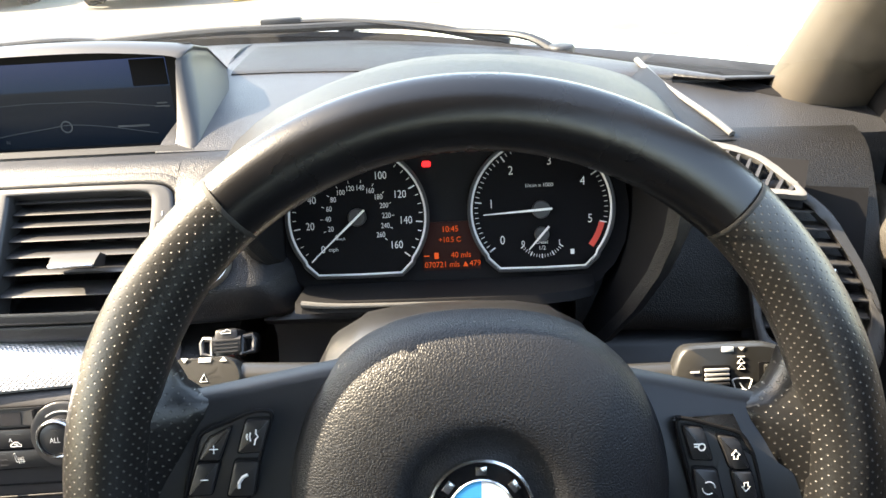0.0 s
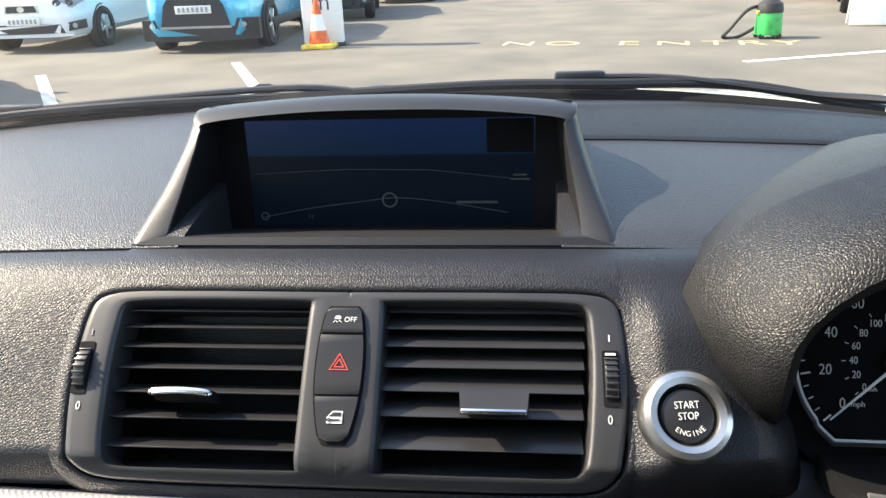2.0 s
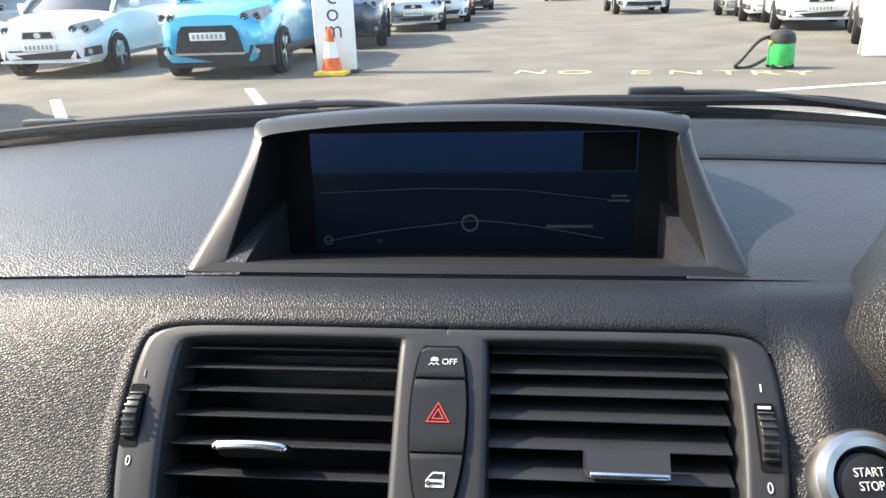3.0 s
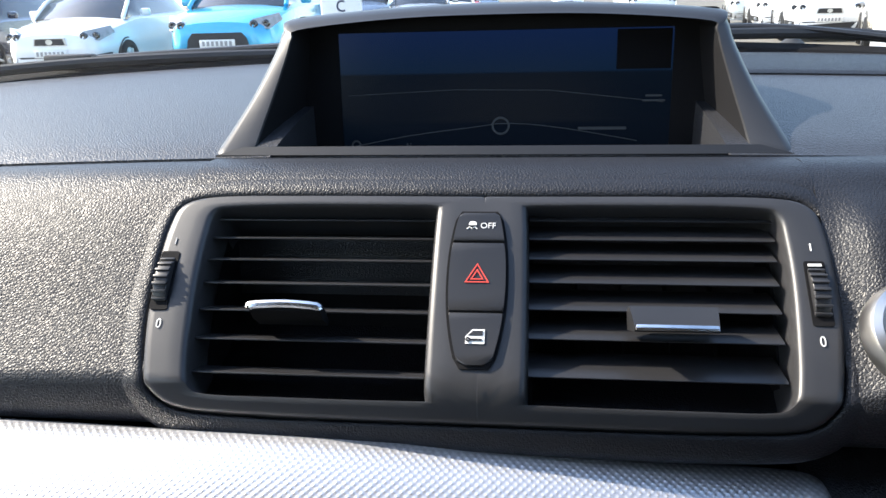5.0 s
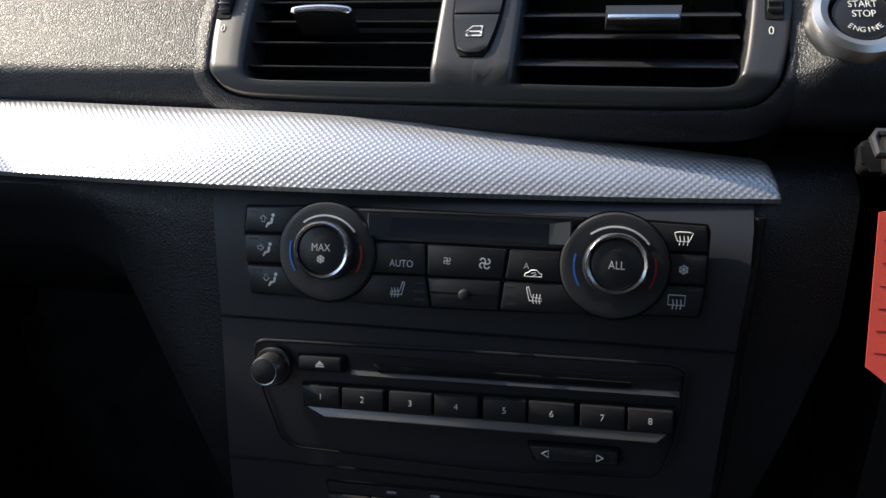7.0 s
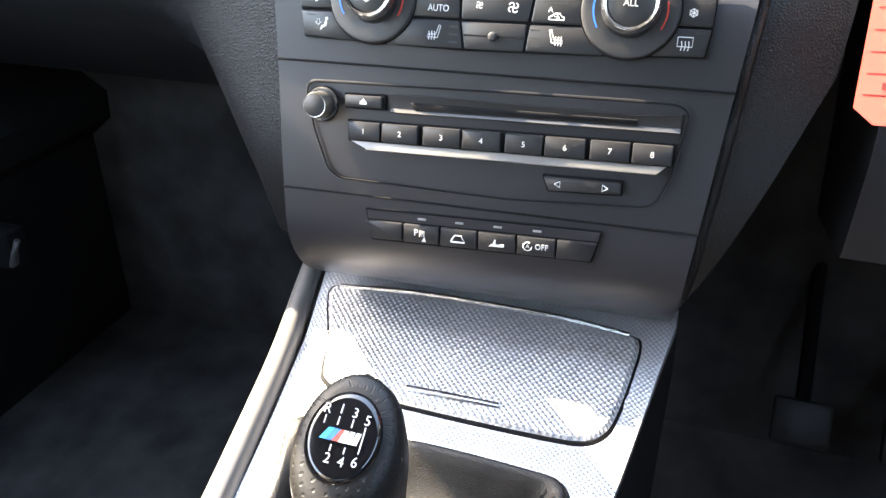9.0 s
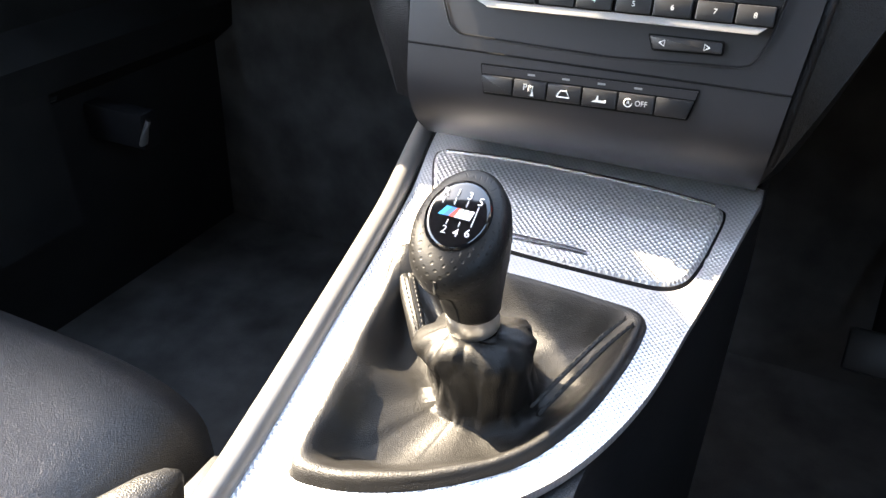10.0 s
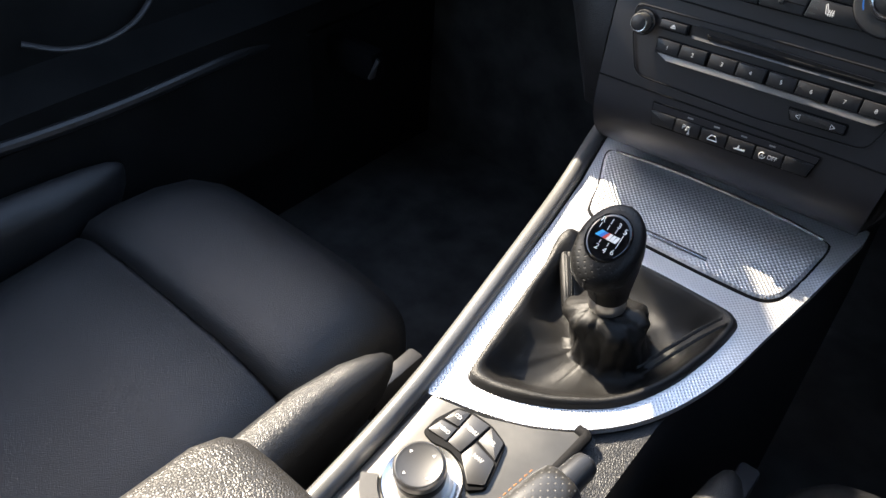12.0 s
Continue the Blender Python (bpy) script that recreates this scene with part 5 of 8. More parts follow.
for k in range(6):
    u0 = -0.0704 + 0.0235 * k
    pts = [(u0, 0.0056), (u0 + 0.0233, 0.0056), (u0 + 0.0233 - (0.0030 if k == 5 else 0), -0.0062), (u0 + (0.0030 if k == 0 else 0), -0.0066)]
    p = cap_key("switch", pts, row, 0.0034, r=0.0008)
    c = u0 + 0.0116
    if k not in (0, 5):
        part("led", box(0.0050, 0.0012, 0.0004, (c, 0.0088, 0.0016)), M_GREY, row)
    if k == 1:
        txt("parking_text", "P", 0.0058, M_WHITE, p, (c - 0.0030, 0.0006, 0.0037))
        strokes("parking_icon", [[(c - 0.0002 + 0.0013 * j, 0.0022), (c - 0.0006 + 0.0013 * j, -0.0016)] for j in range(3)], p, z=0.0038)
        part("parking_cone", poly([(c + 0.0008, -0.0046), (c + 0.0034, -0.0046), (c + 0.0024, -0.0010)], 0.0036), M_WHITE, p)
    if k == 2:
        strokes("roof_icon", [[(c - 0.0044, -0.0026), (c - 0.0034, -0.0004), (c - 0.0018, 0.0016), (c + 0.0018, 0.0016), (c + 0.0042, -0.0026), (c - 0.0044, -0.0026)]], p, r=0.0005, z=0.0038)
    if k == 3:
        part("roof_icon", poly([(c - 0.0046, -0.0028), (c + 0.0046, -0.0028), (c + 0.0046, -0.0008), (c + 0.0030, -0.0014), (c - 0.0004, -0.0014), (c - 0.0006, 0.0014), (c - 0.0012, 0.0014), (c - 0.0020, -0.0012)], 0.0036), M_WHITE, p)
    if k == 4:
        txt("off_text", "OFF", 0.0050, M_WHITE, p, (c + 0.0034, -0.0004, 0.0037), squeeze=0.9)
        strokes("stop_start_icon", [[(c - 0.0048 + 0.0026 * math.cos(radians(a)), -0.0004 + 0.0026 * math.sin(radians(a))) for a in range(60, 380, 30)]], p, z=0.0038)
        txt("stop_letter", "A", 0.0036, M_WHITE, p, (c - 0.0048, -0.0004, 0.0037))

# ---- centre console ----
def zc(y):
    return 0.655 + 0.115 * (y - 0.223) + 0.35 * max(0.0, y - 0.47) ** 1.2


console = thing("centre_console", "black centre console with a pressed silver trim plate", "console", (0, 0, 0))
OUT = [(-0.437, 0.545), (-0.425, 0.47), (-0.413, 0.40), (-0.402, 0.32), (-0.392, 0.25), (-0.383, 0.195), (-0.365, 0.197), (-0.335, 0.205), (-0.300, 0.219), (-0.262, 0.246), (-0.232, 0.285), (-0.211, 0.340), (-0.199, 0.410), (-0.188, 0.48), (-0.180, 0.525), (-0.1765, 0.546), (-0.188, 0.551), (-0.25, 0.553), (-0.36, 0.551), (-0.424, 0.549)]
HOLE = [(-0.390, 0.398), (-0.386, 0.35), (-0.377, 0.29), (-0.370, 0.245), (-0.364, 0.224), (-0.345, 0.223), (-0.318, 0.232), (-0.288, 0.249), (-0.258, 0.276), (-0.239, 0.312), (-0.229, 0.350), (-0.2245, 0.385), (-0.228, 0.401), (-0.25, 0.405), (-0.32, 0.406)]


def drape(bm, f=zc):
    for v in bm.verts:
        v.co.z += f(v.co.y)
    return bm


def plate_mesh(outline_pts, hole_pts, n, thick, bevel):
    """Plate draped on the console between an outline and an opening; both are swept by angle round a common centre."""
    c = Vector((-0.305, 0.325, 0))
    def by_angle(pts):
        ring = [Vector((*p, 0)) for p in pts]
        dense = ring_curve(ring, 24 * len(ring))
        out = []
        for k in range(n):
            w = -math.pi + 2 * math.pi * k / n
            out.append(min(dense, key=lambda q: abs(math.remainder(math.atan2(q.y - c.y, q.x - c.x) - w, 2 * math.pi))))
        return [(q.x, q.y) for q in out]
    o, i = by_angle(outline_pts), by_angle(hole_pts)
    bm = bmesh.new()
    steps = (0.0, 0.012, 0.05, 0.2, 0.4, 0.6, 0.8, 0.95, 0.988, 1.0)
    rows_ = [[bm.verts.new((a[0] + (b[0] - a[0]) * t, a[1] + (b[1] - a[1]) * t, -0.0016 if t in (0.0, 1.0) else 0.0)) for a, b in zip(o, i)] for t in steps]
    skirt = [[bm.verts.new((p[0], p[1], -thick)) for p in ring] for ring in (o, i)]
    rows_ = [skirt[0]] + rows_ + [skirt[1]]
    for a, b in zip(rows_, rows_[1:]):
        for k in range(n):
            bm.faces.new((a[k], a[(k + 1) % n], b[(k + 1) % n], b[k]))
    return planar_uv(drape(bm))


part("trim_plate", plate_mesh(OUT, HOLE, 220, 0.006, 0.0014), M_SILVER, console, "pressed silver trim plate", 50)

# ash-tray lid inlaid into the plate
LID = [(-0.423, 0.512), (-0.410, 0.5185), (-0.36, 0.5215), (-0.302, 0.5230), (-0.25, 0.5225), (-0.209, 0.5200), (-0.2000, 0.5145), (-0.2020, 0.490), (-0.2070, 0.458), (-0.2120, 0.444), (-0.2230, 0.4355), (-0.245, 0.4330), (-0.31, 0.4325), (-0.375, 0.4345), (-0.392, 0.4390), (-0.3985, 0.449), (-0.408, 0.477)]


def offset(pts, d):
    c = Vector((sum(p[0] for p in pts) / len(pts), sum(p[1] for p in pts) / len(pts)))
    return [((p[0] - c.x) * (1 + d / 0.11) + c.x, (p[1] - c.y) * (1 + d / 0.05) + c.y) for p in pts]


def lid_grid(pts, lift, inset):
    """The lid as a closed plate, crowned a little."""
    ring = [(q.x, q.y) for q in ring_curve([(*p, 0) for p in pts], 84)]
    c = (-0.312, 0.484)
    bm = bmesh.new()
    uvl = bm.loops.layers.uv.new("UVMap")
    levels = []
    for s in (1.0, 0.975, 0.85, 0.6, 0.3):
        z = lift - (0.0022 if s == 1.0 else 0) + 0.0012 * (1 - s * s)
        levels.append([bm.verts.new((c[0] + (x - c[0]) * s, c[1] + (y - c[1]) * s, zc(c[1] + (y - c[1]) * s) + z)) for x, y in ring])
    for a, b in zip(levels, levels[1:]):
        for k in range(len(a)):
            bm.faces.new((a[k], a[(k + 1) % len(a)], b[(k + 1) % len(a)], b[k]))
    bm.faces.new(levels[-1])
    for f in bm.faces:
        for lo in f.loops:
            lo[uvl].uv = lo.vert.co.xy
    return bm


lid = thing("tray_lid", "pressed silver sliding tray lid in the console", "lid", (0, 0, 0))
part("gap", lid_grid(offset(LID, 0.0028), 0.0017, 0), M_BLACK, lid, "dark shut line")
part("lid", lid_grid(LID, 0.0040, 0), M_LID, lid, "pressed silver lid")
# added chrome bar draws the highlight along the lid's upper edge
part("lid_edge_highlight", drape(pipe(spline([(-0.416, 0.5165, 0.0042), (-0.36, 0.5215, 0.0046), (-0.302, 0.5230, 0.0046), (-0.25, 0.5225, 0.0046), (-0.207, 0.5190, 0.0042)], 20), 0.0013, 6)), M_CHROME, lid, "chrome bar drawn as the highlight on the upper edge")
part("grip", drape(pipe([(-0.338, 0.4440, 0.0050), (-0.325, 0.4435, 0.0060), (-0.29, 0.4445, 0.0060), (-0.277, 0.4455, 0.0050)], 0.0022, 8, flat=0.5)), M_CHROME, lid, "bright finger grip")

# body under the plate, flanks and the padded rail on the passenger side
rows = []
for y in (0.58, 0.53, 0.48, 0.43, 0.41, 0.37, 0.34, 0.31, 0.28, 0.25, 0.21, 0.19, 0.12, 0.0, -0.2, -0.5):
    t = min(1, max(0, (0.55 - y) / 0.36))
    xl = -0.440 + 0.062 * t if y > 0.0 else -0.378
    xr = -0.177 - 0.051 * min(1.0, max(0.0, 0.56 - y) / 0.26) ** 0.9
    z = zc(y) - 0.005
    dip = 0.030 if 0.235 < y < 0.405 else 0.0
    xd = -0.292 + 0.0665 * min(1.0, max(0.0, y - 0.245) / 0.13) ** 0.55 if dip else xr - 0.012
    rows.append([(xl - 0.02, y, 0.25), (xl - 0.010, y, z - 0.05), (xl, y, z), (xl + 0.012, y, z - dip), (xd - 0.004, y, z - dip - 0.002), (xd, y, z - 0.003), (xr - 0.001, y, z - 0.003), (xr + 0.001, y, z - 0.010), (xr + 0.004, y, z - 0.09), (xr + 0.008, y, 0.25)])
part("body", loft(rows), M_LOWER, console, "grained black console flank", 30)
rail = spline([(-0.452, 0.60, zc(0.6) - 0.002), (-0.446, 0.53, zc(0.53)), (-0.434, 0.46, zc(0.46) + 0.001), (-0.423, 0.40, zc(0.40) + 0.001), (-0.410, 0.32, zc(0.32) + 0.001), (-0.399, 0.25, zc(0.25) + 0.001), (-0.391, 0.19, zc(0.19) + 0.001), (-0.3855, 0.11, zc(0.11) + 0.001), (-0.384, 0.0, zc(0.0)), (-0.384, -0.2, zc(-0.1)), (-0.384, -0.5, zc(-0.1))], 44)
part("side_rail", pipe(rail, 0.0085, 14, flat=1.1), M_RAIL, console, "satin grey side rail")

# controller panel behind the gaiter
PANEL = [(-0.377, 0.193), (-0.360, 0.1945), (-0.332, 0.2025), (-0.298, 0.2165), (-0.268, 0.2385), (-0.262, 0.234), (-0.266, 0.20), (-0.274, 0.13), (-0.282, 0.05), (-0.288, -0.03), (-0.376, -0.03), (-0.376, 0.10)]
part("control_panel", drape(plate(PANEL[::-1], 0.008, 0.0012)), M_PANEL, console, "dull satin controller panel with smudges", 40)
part("panel_edge", drape(pipe(spline([(-0.272, 0.2385, -0.001), (-0.2635, 0.2365, 0.001), (-0.2635, 0.228, 0.001), (-0.267, 0.19, 0.0005), (-0.275, 0.12, 0.0), (-0.283, 0.04, 0.0)], 24), 0.0042, 10, flat=0.9)), M_BLACK, console, "raised black panel edge")

ctl = thing("rotary_controller", "silver rotary menu controller with surrounding buttons", "controller", face_frame((-0.3337, 0.1332, zc(0.1332) + 0.0005), 90 - 6.5))
part("ring", lathe([(0.0300, -0.004), (0.0300, 0.0022), (0.0288, 0.0036), (0.0250, 0.0030), (0.0225, 0.0015)], 56), M_CHROME, ctl, "bright ring")
part("dish", lathe([(0.0228, 0.0018), (0.020, 0.0012), (0.0, 0.0012)], 48), M_ALU, ctl)
k = part("knob", lathe([(0.0196, 0.001), (0.0194, 0.0050), (0.0180, 0.0070), (0.0176, 0.0100), (0.0182, 0.0130), (0.0190, 0.0230), (0.0187, 0.0258), (0.0172, 0.0272)], 56), M_ALU, ctl, "turned metal knob")
part("knob_band", lathe([(0.0179, 0.0105), (0.0184, 0.0110), (0.0191, 0.0195), (0.0189, 0.0202)], 56), M_BUTTON, k)
part("knob_cap", lathe([(0.0, 0.0266), (0.0145, 0.0268), (0.0165, 0.0275), (0.0176, 0.0270)], 48), M_PLASTIC, k, "grey dished cap")
for a in (0, 90, 180, 270):
    bm = poly([(-0.0012, 0.0112), (0.0012, 0.0112), (0, 0.0134)], 0.0270)
    bm.transform(Matrix.Rotation(radians(a - 20), 4, "Z"))
    part("arrow_mark", bm, M_WHITE, k)


def sector(r0, r1, a0, a1, z, thick=0.005):
    bm = arc_band(r0, r1, a0, a1, 0.0, 12, thick)
    bm.transform(Matrix.Translation((0, 0, z - thick)))
    return bm


frame_pts = [(-0.0262, 0.0300), (-0.0258, 0.0440), (-0.0190, 0.0628), (-0.0060, 0.0664), (0.0120, 0.0664), (0.0285, 0.0610), (0.0345, 0.0420), (0.0390, 0.0240), (0.0290, 0.0140), (0.0150, 0.0280), (0.0, 0.0315), (-0.0150, 0.0280)]
part("key_bed", plate(round_poly(frame_pts, 0.003, 3), 0.006, 0.0005, m=Matrix.Translation((0, 0, 0.0024))), M_BLACK, ctl, "dark frame round the keys")
for nm, pts, word, size, at_ in (
    ("menu_key", [(-0.0056, 0.0345), (-0.0062, 0.0648), (0.0112, 0.0650), (0.0076, 0.0338)], "MENU", 0.0048, (0.0026, 0.0530)),
    ("cd_key", [(-0.0208, 0.0476), (-0.0176, 0.0606), (-0.0070, 0.0646), (-0.0068, 0.0492)], "CD", 0.0046, (-0.0126, 0.0557)),
    ("radio_key", [(-0.0244, 0.0330), (-0.0214, 0.0466), (-0.0068, 0.0482), (-0.0064, 0.0346)], "RADIO", 0.0044, (-0.0147, 0.0408)),
    ("tel_key", [(0.0114, 0.0492), (0.0122, 0.0648), (0.0274, 0.0600), (0.0318, 0.0444)], "TEL", 0.0047, (0.0207, 0.0545)),
    ("nav_key", [(0.0086, 0.0330), (0.0112, 0.0480), (0.0322, 0.0432), (0.0372, 0.0250), (0.0270, 0.0178)], "NAV", 0.0050, (0.0205, 0.0382))):
    p = cap_key(nm, pts, ctl, 0.0040, r=0.0010, mt=M_PLASTIC, label="dark key")
    txt("key_text", word, size, M_WHITE, p, (*at_, 0.0042), rz=-4, squeeze=0.9)
p = part("option_key", sector(0.0322, 0.0470, -92, -46, 0.0030), M_PLASTIC, ctl, "dark key")
txt("key_text", "OPTION", 0.0044, M_WHITE, p, (0.0400 * math.cos(radians(-69)), 0.0400 * math.sin(radians(-69)), 0.0032), rz=18, squeeze=0.9)
part("side_key", sector(0.0322, 0.0450, -150, -94, 0.0030), M_PLASTIC, ctl, "dark key")

# cup recess in front of the armrest, and the small cover on the driver's flank
cup = [(-0.352 + 0.034 * math.cos(2 * math.pi * k / 40), 0.058 + 0.030 * math.sin(2 * math.pi * k / 40)) for k in range(40)]
part("cup_recess", drape(plate(cup[::-1], 0.0015, m=Matrix.Translation((0, 0, 0.0006)))), M_BLACK, console, "dark cup recess")
part("cup_rim", drape(pipe([(x, y, 0.0012) for x, y in cup] + [(*cup[0], 0.0012)], 0.0016, 8, caps=False)), M_CHROME, console, "bright cup rim")
part("flank_cover", box(0.006, 0.075, 0.055, (-0.2255, 0.165, 0.602), 0.0025, m=None), M_FASCIA, console, "small black cover")

# ---- gear lever ----
gear = thing("gear_lever", "black leather gear lever with a stitched gaiter", "gear lever", (0, 0, 0))
KX, KY = -0.307, 0.318
TOP = Vector((-0.3135, 0.3165, 0.7775))
FOOT = Vector((-0.305, 0.335, 0.635))
axis = (TOP - FOOT).normalized()
CORNER = math.radians(146)          # the way from the lever to the seam in the far passenger-side corner


def gaiter():
    """Soft leather: a rolled rim inside the opening, a shallow bowl, then a crumpled column up to the collar."""
    from_edge = ((1.03, -0.003), (1.005, 0.0032), (0.985, 0.0060), (0.955, 0.0070), (0.92, 0.0054), (0.87, 0.0004), (0.81, -0.0070), (0.74, -0.0140), (0.66, -0.0190))
    column = ((0.0385, -0.0205), (0.0330, -0.0190), (0.0302, -0.0120), (0.0296, -0.0030), (0.0300, 0.0040), (0.0318, 0.0105), (0.0318, 0.0150), (0.0300, 0.0190), (0.0262, 0.0226), (0.0210, 0.0252), (0.0170, 0.0266), (0.0150, 0.0276), (0.0142, 0.0285))
    n = 120
    edge = [Vector((q.x, q.y, 0)) for q in ring_curve([(*p, 0) for p in HOLE], n)]
    c0 = Vector((FOOT.x, FOOT.y, 0))
    levels = []
    for i, (s, h) in enumerate(from_edge):
        ring = []
        for e in edge:
            a = math.atan2(e.y - c0.y, e.x - c0.x)
            q = c0 + (e - c0) * s
            t = i / (len(from_edge) - 1)
            n1 = noise.noise(Vector((q.x * 38, q.y * 38, 1.7)))
            n2 = noise.noise(Vector((q.x * 90, q.y * 90, 5.1)))
            ridge = math.exp(-((math.remainder(a - CORNER, 2 * math.pi)) / 0.16) ** 2)
            left = math.exp(-((math.remainder(a - math.radians(215), 2 * math.pi)) / 0.30) ** 2)
            z = h + (0.0036 * n1 + 0.0014 * n2) * min(1, max(0, t - 0.3) * 2.2) + ridge * 0.019 * min(1, t * 1.4) + left * 0.010 * max(0, t - 0.45) * 2.0
            ring.append((q.x, q.y, zc(q.y) + z))
        levels.append(ring)
    for j, (r, h) in enumerate(column):
        t = j / (len(column) - 1)
        z0 = zc(0.332) + h
        cen = Vector((-0.3058, 0.3345, 0)).lerp(FOOT + axis * ((z0 - FOOT.z) / axis.z), min(1, 0.3 + t))
        ring = []
        soft = 1 - max(0.0, (t - 0.78) / 0.22)
        for e in edge:
            a = math.atan2(e.y - c0.y, e.x - c0.x)
            d = Vector((math.cos(a), math.sin(a), 0))
            p3 = Vector((math.cos(a) * 1.75, math.sin(a) * 1.75, t * 3.0))
            n1, n2 = noise.noise(p3 + Vector((3.3, 0.4, 7.7))), noise.noise(p3 * 2.3 + Vector((8.1, 2.2, 0.6)))
            f1 = math.sin(2 * a + 5.2 * t + 0.6 + 1.3 * n1)
            f2 = math.sin(3 * a - 6.5 * t + 2.1 + 1.1 * n2)
            w = soft * (0.0052 * n1 + 0.0020 * n2 - 0.0028 * math.exp(-(f1 / 0.24) ** 2) - 0.0024 * math.exp(-(f2 / 0.2) ** 2))
            tilt = soft * 0.0055 * math.sin(a - 0.9 + 5.0 * t)            # the bulges spiral round the lever
            ridge = math.exp(-((math.remainder(a - CORNER, 2 * math.pi)) / 0.26) ** 2) * (1 - t)
            left = math.exp(-((math.remainder(a - math.radians(200), 2 * math.pi)) / 0.5) ** 2) * math.exp(-((t - 0.45) / 0.22) ** 2)
            rr = r + w + 0.0035 * left + ridge * 0.002 + (1 - t) * 0.004 * max(0, math.cos(a + 0.2))
            q = cen + d * rr
            ring.append((q.x, q.y, z0 + tilt * 0.8 + 0.0025 * n1 * soft + ridge * 0.012))
        levels.append(ring)
    return loft(levels, closed=True, caps=False)


part("gaiter", gaiter(), M_BOOT, gear, "creased black leather gaiter", 80)
AX = axis.to_track_quat("Z", "Y").to_matrix().to_4x4()
part("collar", lathe([(0.0, 0.0), (0.0142, 0.0), (0.0152, 0.0006), (0.0152, 0.0125), (0.0146, 0.0135), (0.0, 0.0135)], 40, Matrix.Translation(FOOT + axis * 0.0635) @ AX), M_ALU, gear, "bright metal collar")
KNOB = ((0.0755, 0.0150, 0.0155, 0.0), (0.0775, 0.0162, 0.0168, 0.0), (0.088, 0.0178, 0.0186, 0.0), (0.100, 0.0202, 0.0212, -0.0006), (0.112, 0.0232, 0.0243, -0.002), (0.122, 0.0250, 0.0273, -0.0035), (0.1300, 0.0252, 0.0285, -0.0045), (0.1356, 0.0236, 0.0270, -0.005), (0.1390, 0.0204, 0.0238, -0.005), (0.1406, 0.0160, 0.0190, -0.005), (0.1412, 0.0040, 0.0050, -0.005))


def knob_point(h, rx, ry, dy, a):
    return FOOT + axis * h + Vector((rx * math.cos(a), ry * math.sin(a) + dy, 0.66 * (ry * math.sin(a)) * min(1, max(0, (h - 0.092) / 0.034))))


def knob_mesh():
    bm = loft([[knob_point(h, rx, ry, dy, 2 * math.pi * k / 56) for k in range(56)] for h, rx, ry, dy in KNOB])
    uvl = bm.loops.layers.uv.verify()
    for f in bm.faces:
        for lo in f.loops:
            v = lo.vert.co
            lo[uvl].uv = (math.atan2(v.y - KY, v.x - KX) * 0.024, v.z)
    return bm


part("knob", knob_mesh(), M_KNOB, gear, "perforated black leather knob", 70)
for a in (-90, 90):
    part("knob_seam", pipe([knob_point(h, rx + 0.0001, ry + 0.0001, dy, radians(a)) for h, rx, ry, dy in KNOB[1:8]], 0.0008, 6), M_STITCH, gear)
KF = Matrix.Translation(FOOT + axis * 0.1412 + Vector((0, -0.005, 0.0003))) @ Matrix.Rotation(radians(33.4), 4, "X")
badge = part("shift_plate", lathe([(0.0, 0.0012), (0.8, 0.0009), (0.95, 0.0002), (1.0, -0.002)], 48), M_GLOSS, gear, "glossy black shift pattern plate")
badge.matrix_local = KF @ Matrix.Diagonal((0.0176, 0.0208, 1, 1))


def on_badge(ob, u=0.0, v=0.0):
    ob.matrix_local = KF @ Matrix.Diagonal((0.90, 0.94, 1, 1)) @ Matrix.Translation((u, v, 0.0018))


for x0, mt, lb in ((0.0, M_SKYBLUE, "light blue slanted stripe"), (0.0032, M_BLUE, "dark blue slanted stripe"), (0.0064, M_RED, "red slanted stripe")):
    on_badge(part("badge_stripe", poly([(-0.0105 + x0, -0.0028), (-0.0072 + x0, 0.0028), (-0.0042 + x0, 0.0028), (-0.0075 + x0, -0.0028)], 0.0), mt, gear, lb))
for x0 in (-0.0002, 0.0030, 0.0062):
    on_badge(part("badge_bar", poly([(-0.0006 + x0, -0.0028), (0.0010 + x0, 0.0028), (0.0034 + x0, 0.0028), (0.0024 + x0, -0.0028)], 0.0), M_WHITE, gear, "silver slanted bar"))
for ch, u, v in (("R", -0.0108, 0.0108), ("1", -0.0036, 0.0118), ("3", 0.0036, 0.0112), ("5", 0.0106, 0.0090), ("2", -0.0036, -0.0108), ("4", 0.0036, -0.0112), ("6", 0.0100, -0.0100)):
    on_badge(txt("gear_numeral", ch, 0.0066, M_WHITE, gear), u, v)
for u, a, b in ((-0.0105, 0.004, 0.008), (-0.0036, 0.0045, 0.0085), (0.0036, 0.0045, 0.0085), (-0.0036, -0.0045, -0.0075), (0.0036, -0.0045, -0.0075), (0.0106, -0.006, 0.006)):
    on_badge(part("gate_line", box(0.0005, b - a, 0.0002, (u, (a + b) / 2, 0.0)), M_WHITE, gear))


def stitches(points, name, parent, material, n, length=0.0028, r=0.00045):
    pts = spline(points, n * 2)
    for k in range(0, 2 * n - 1, 2):
        a, b = pts[k], pts[k + 1]
        part(name, pipe([a, (a + b) / 2 + Vector((0, 0, 0.0003)), b], r, 4), material, parent)


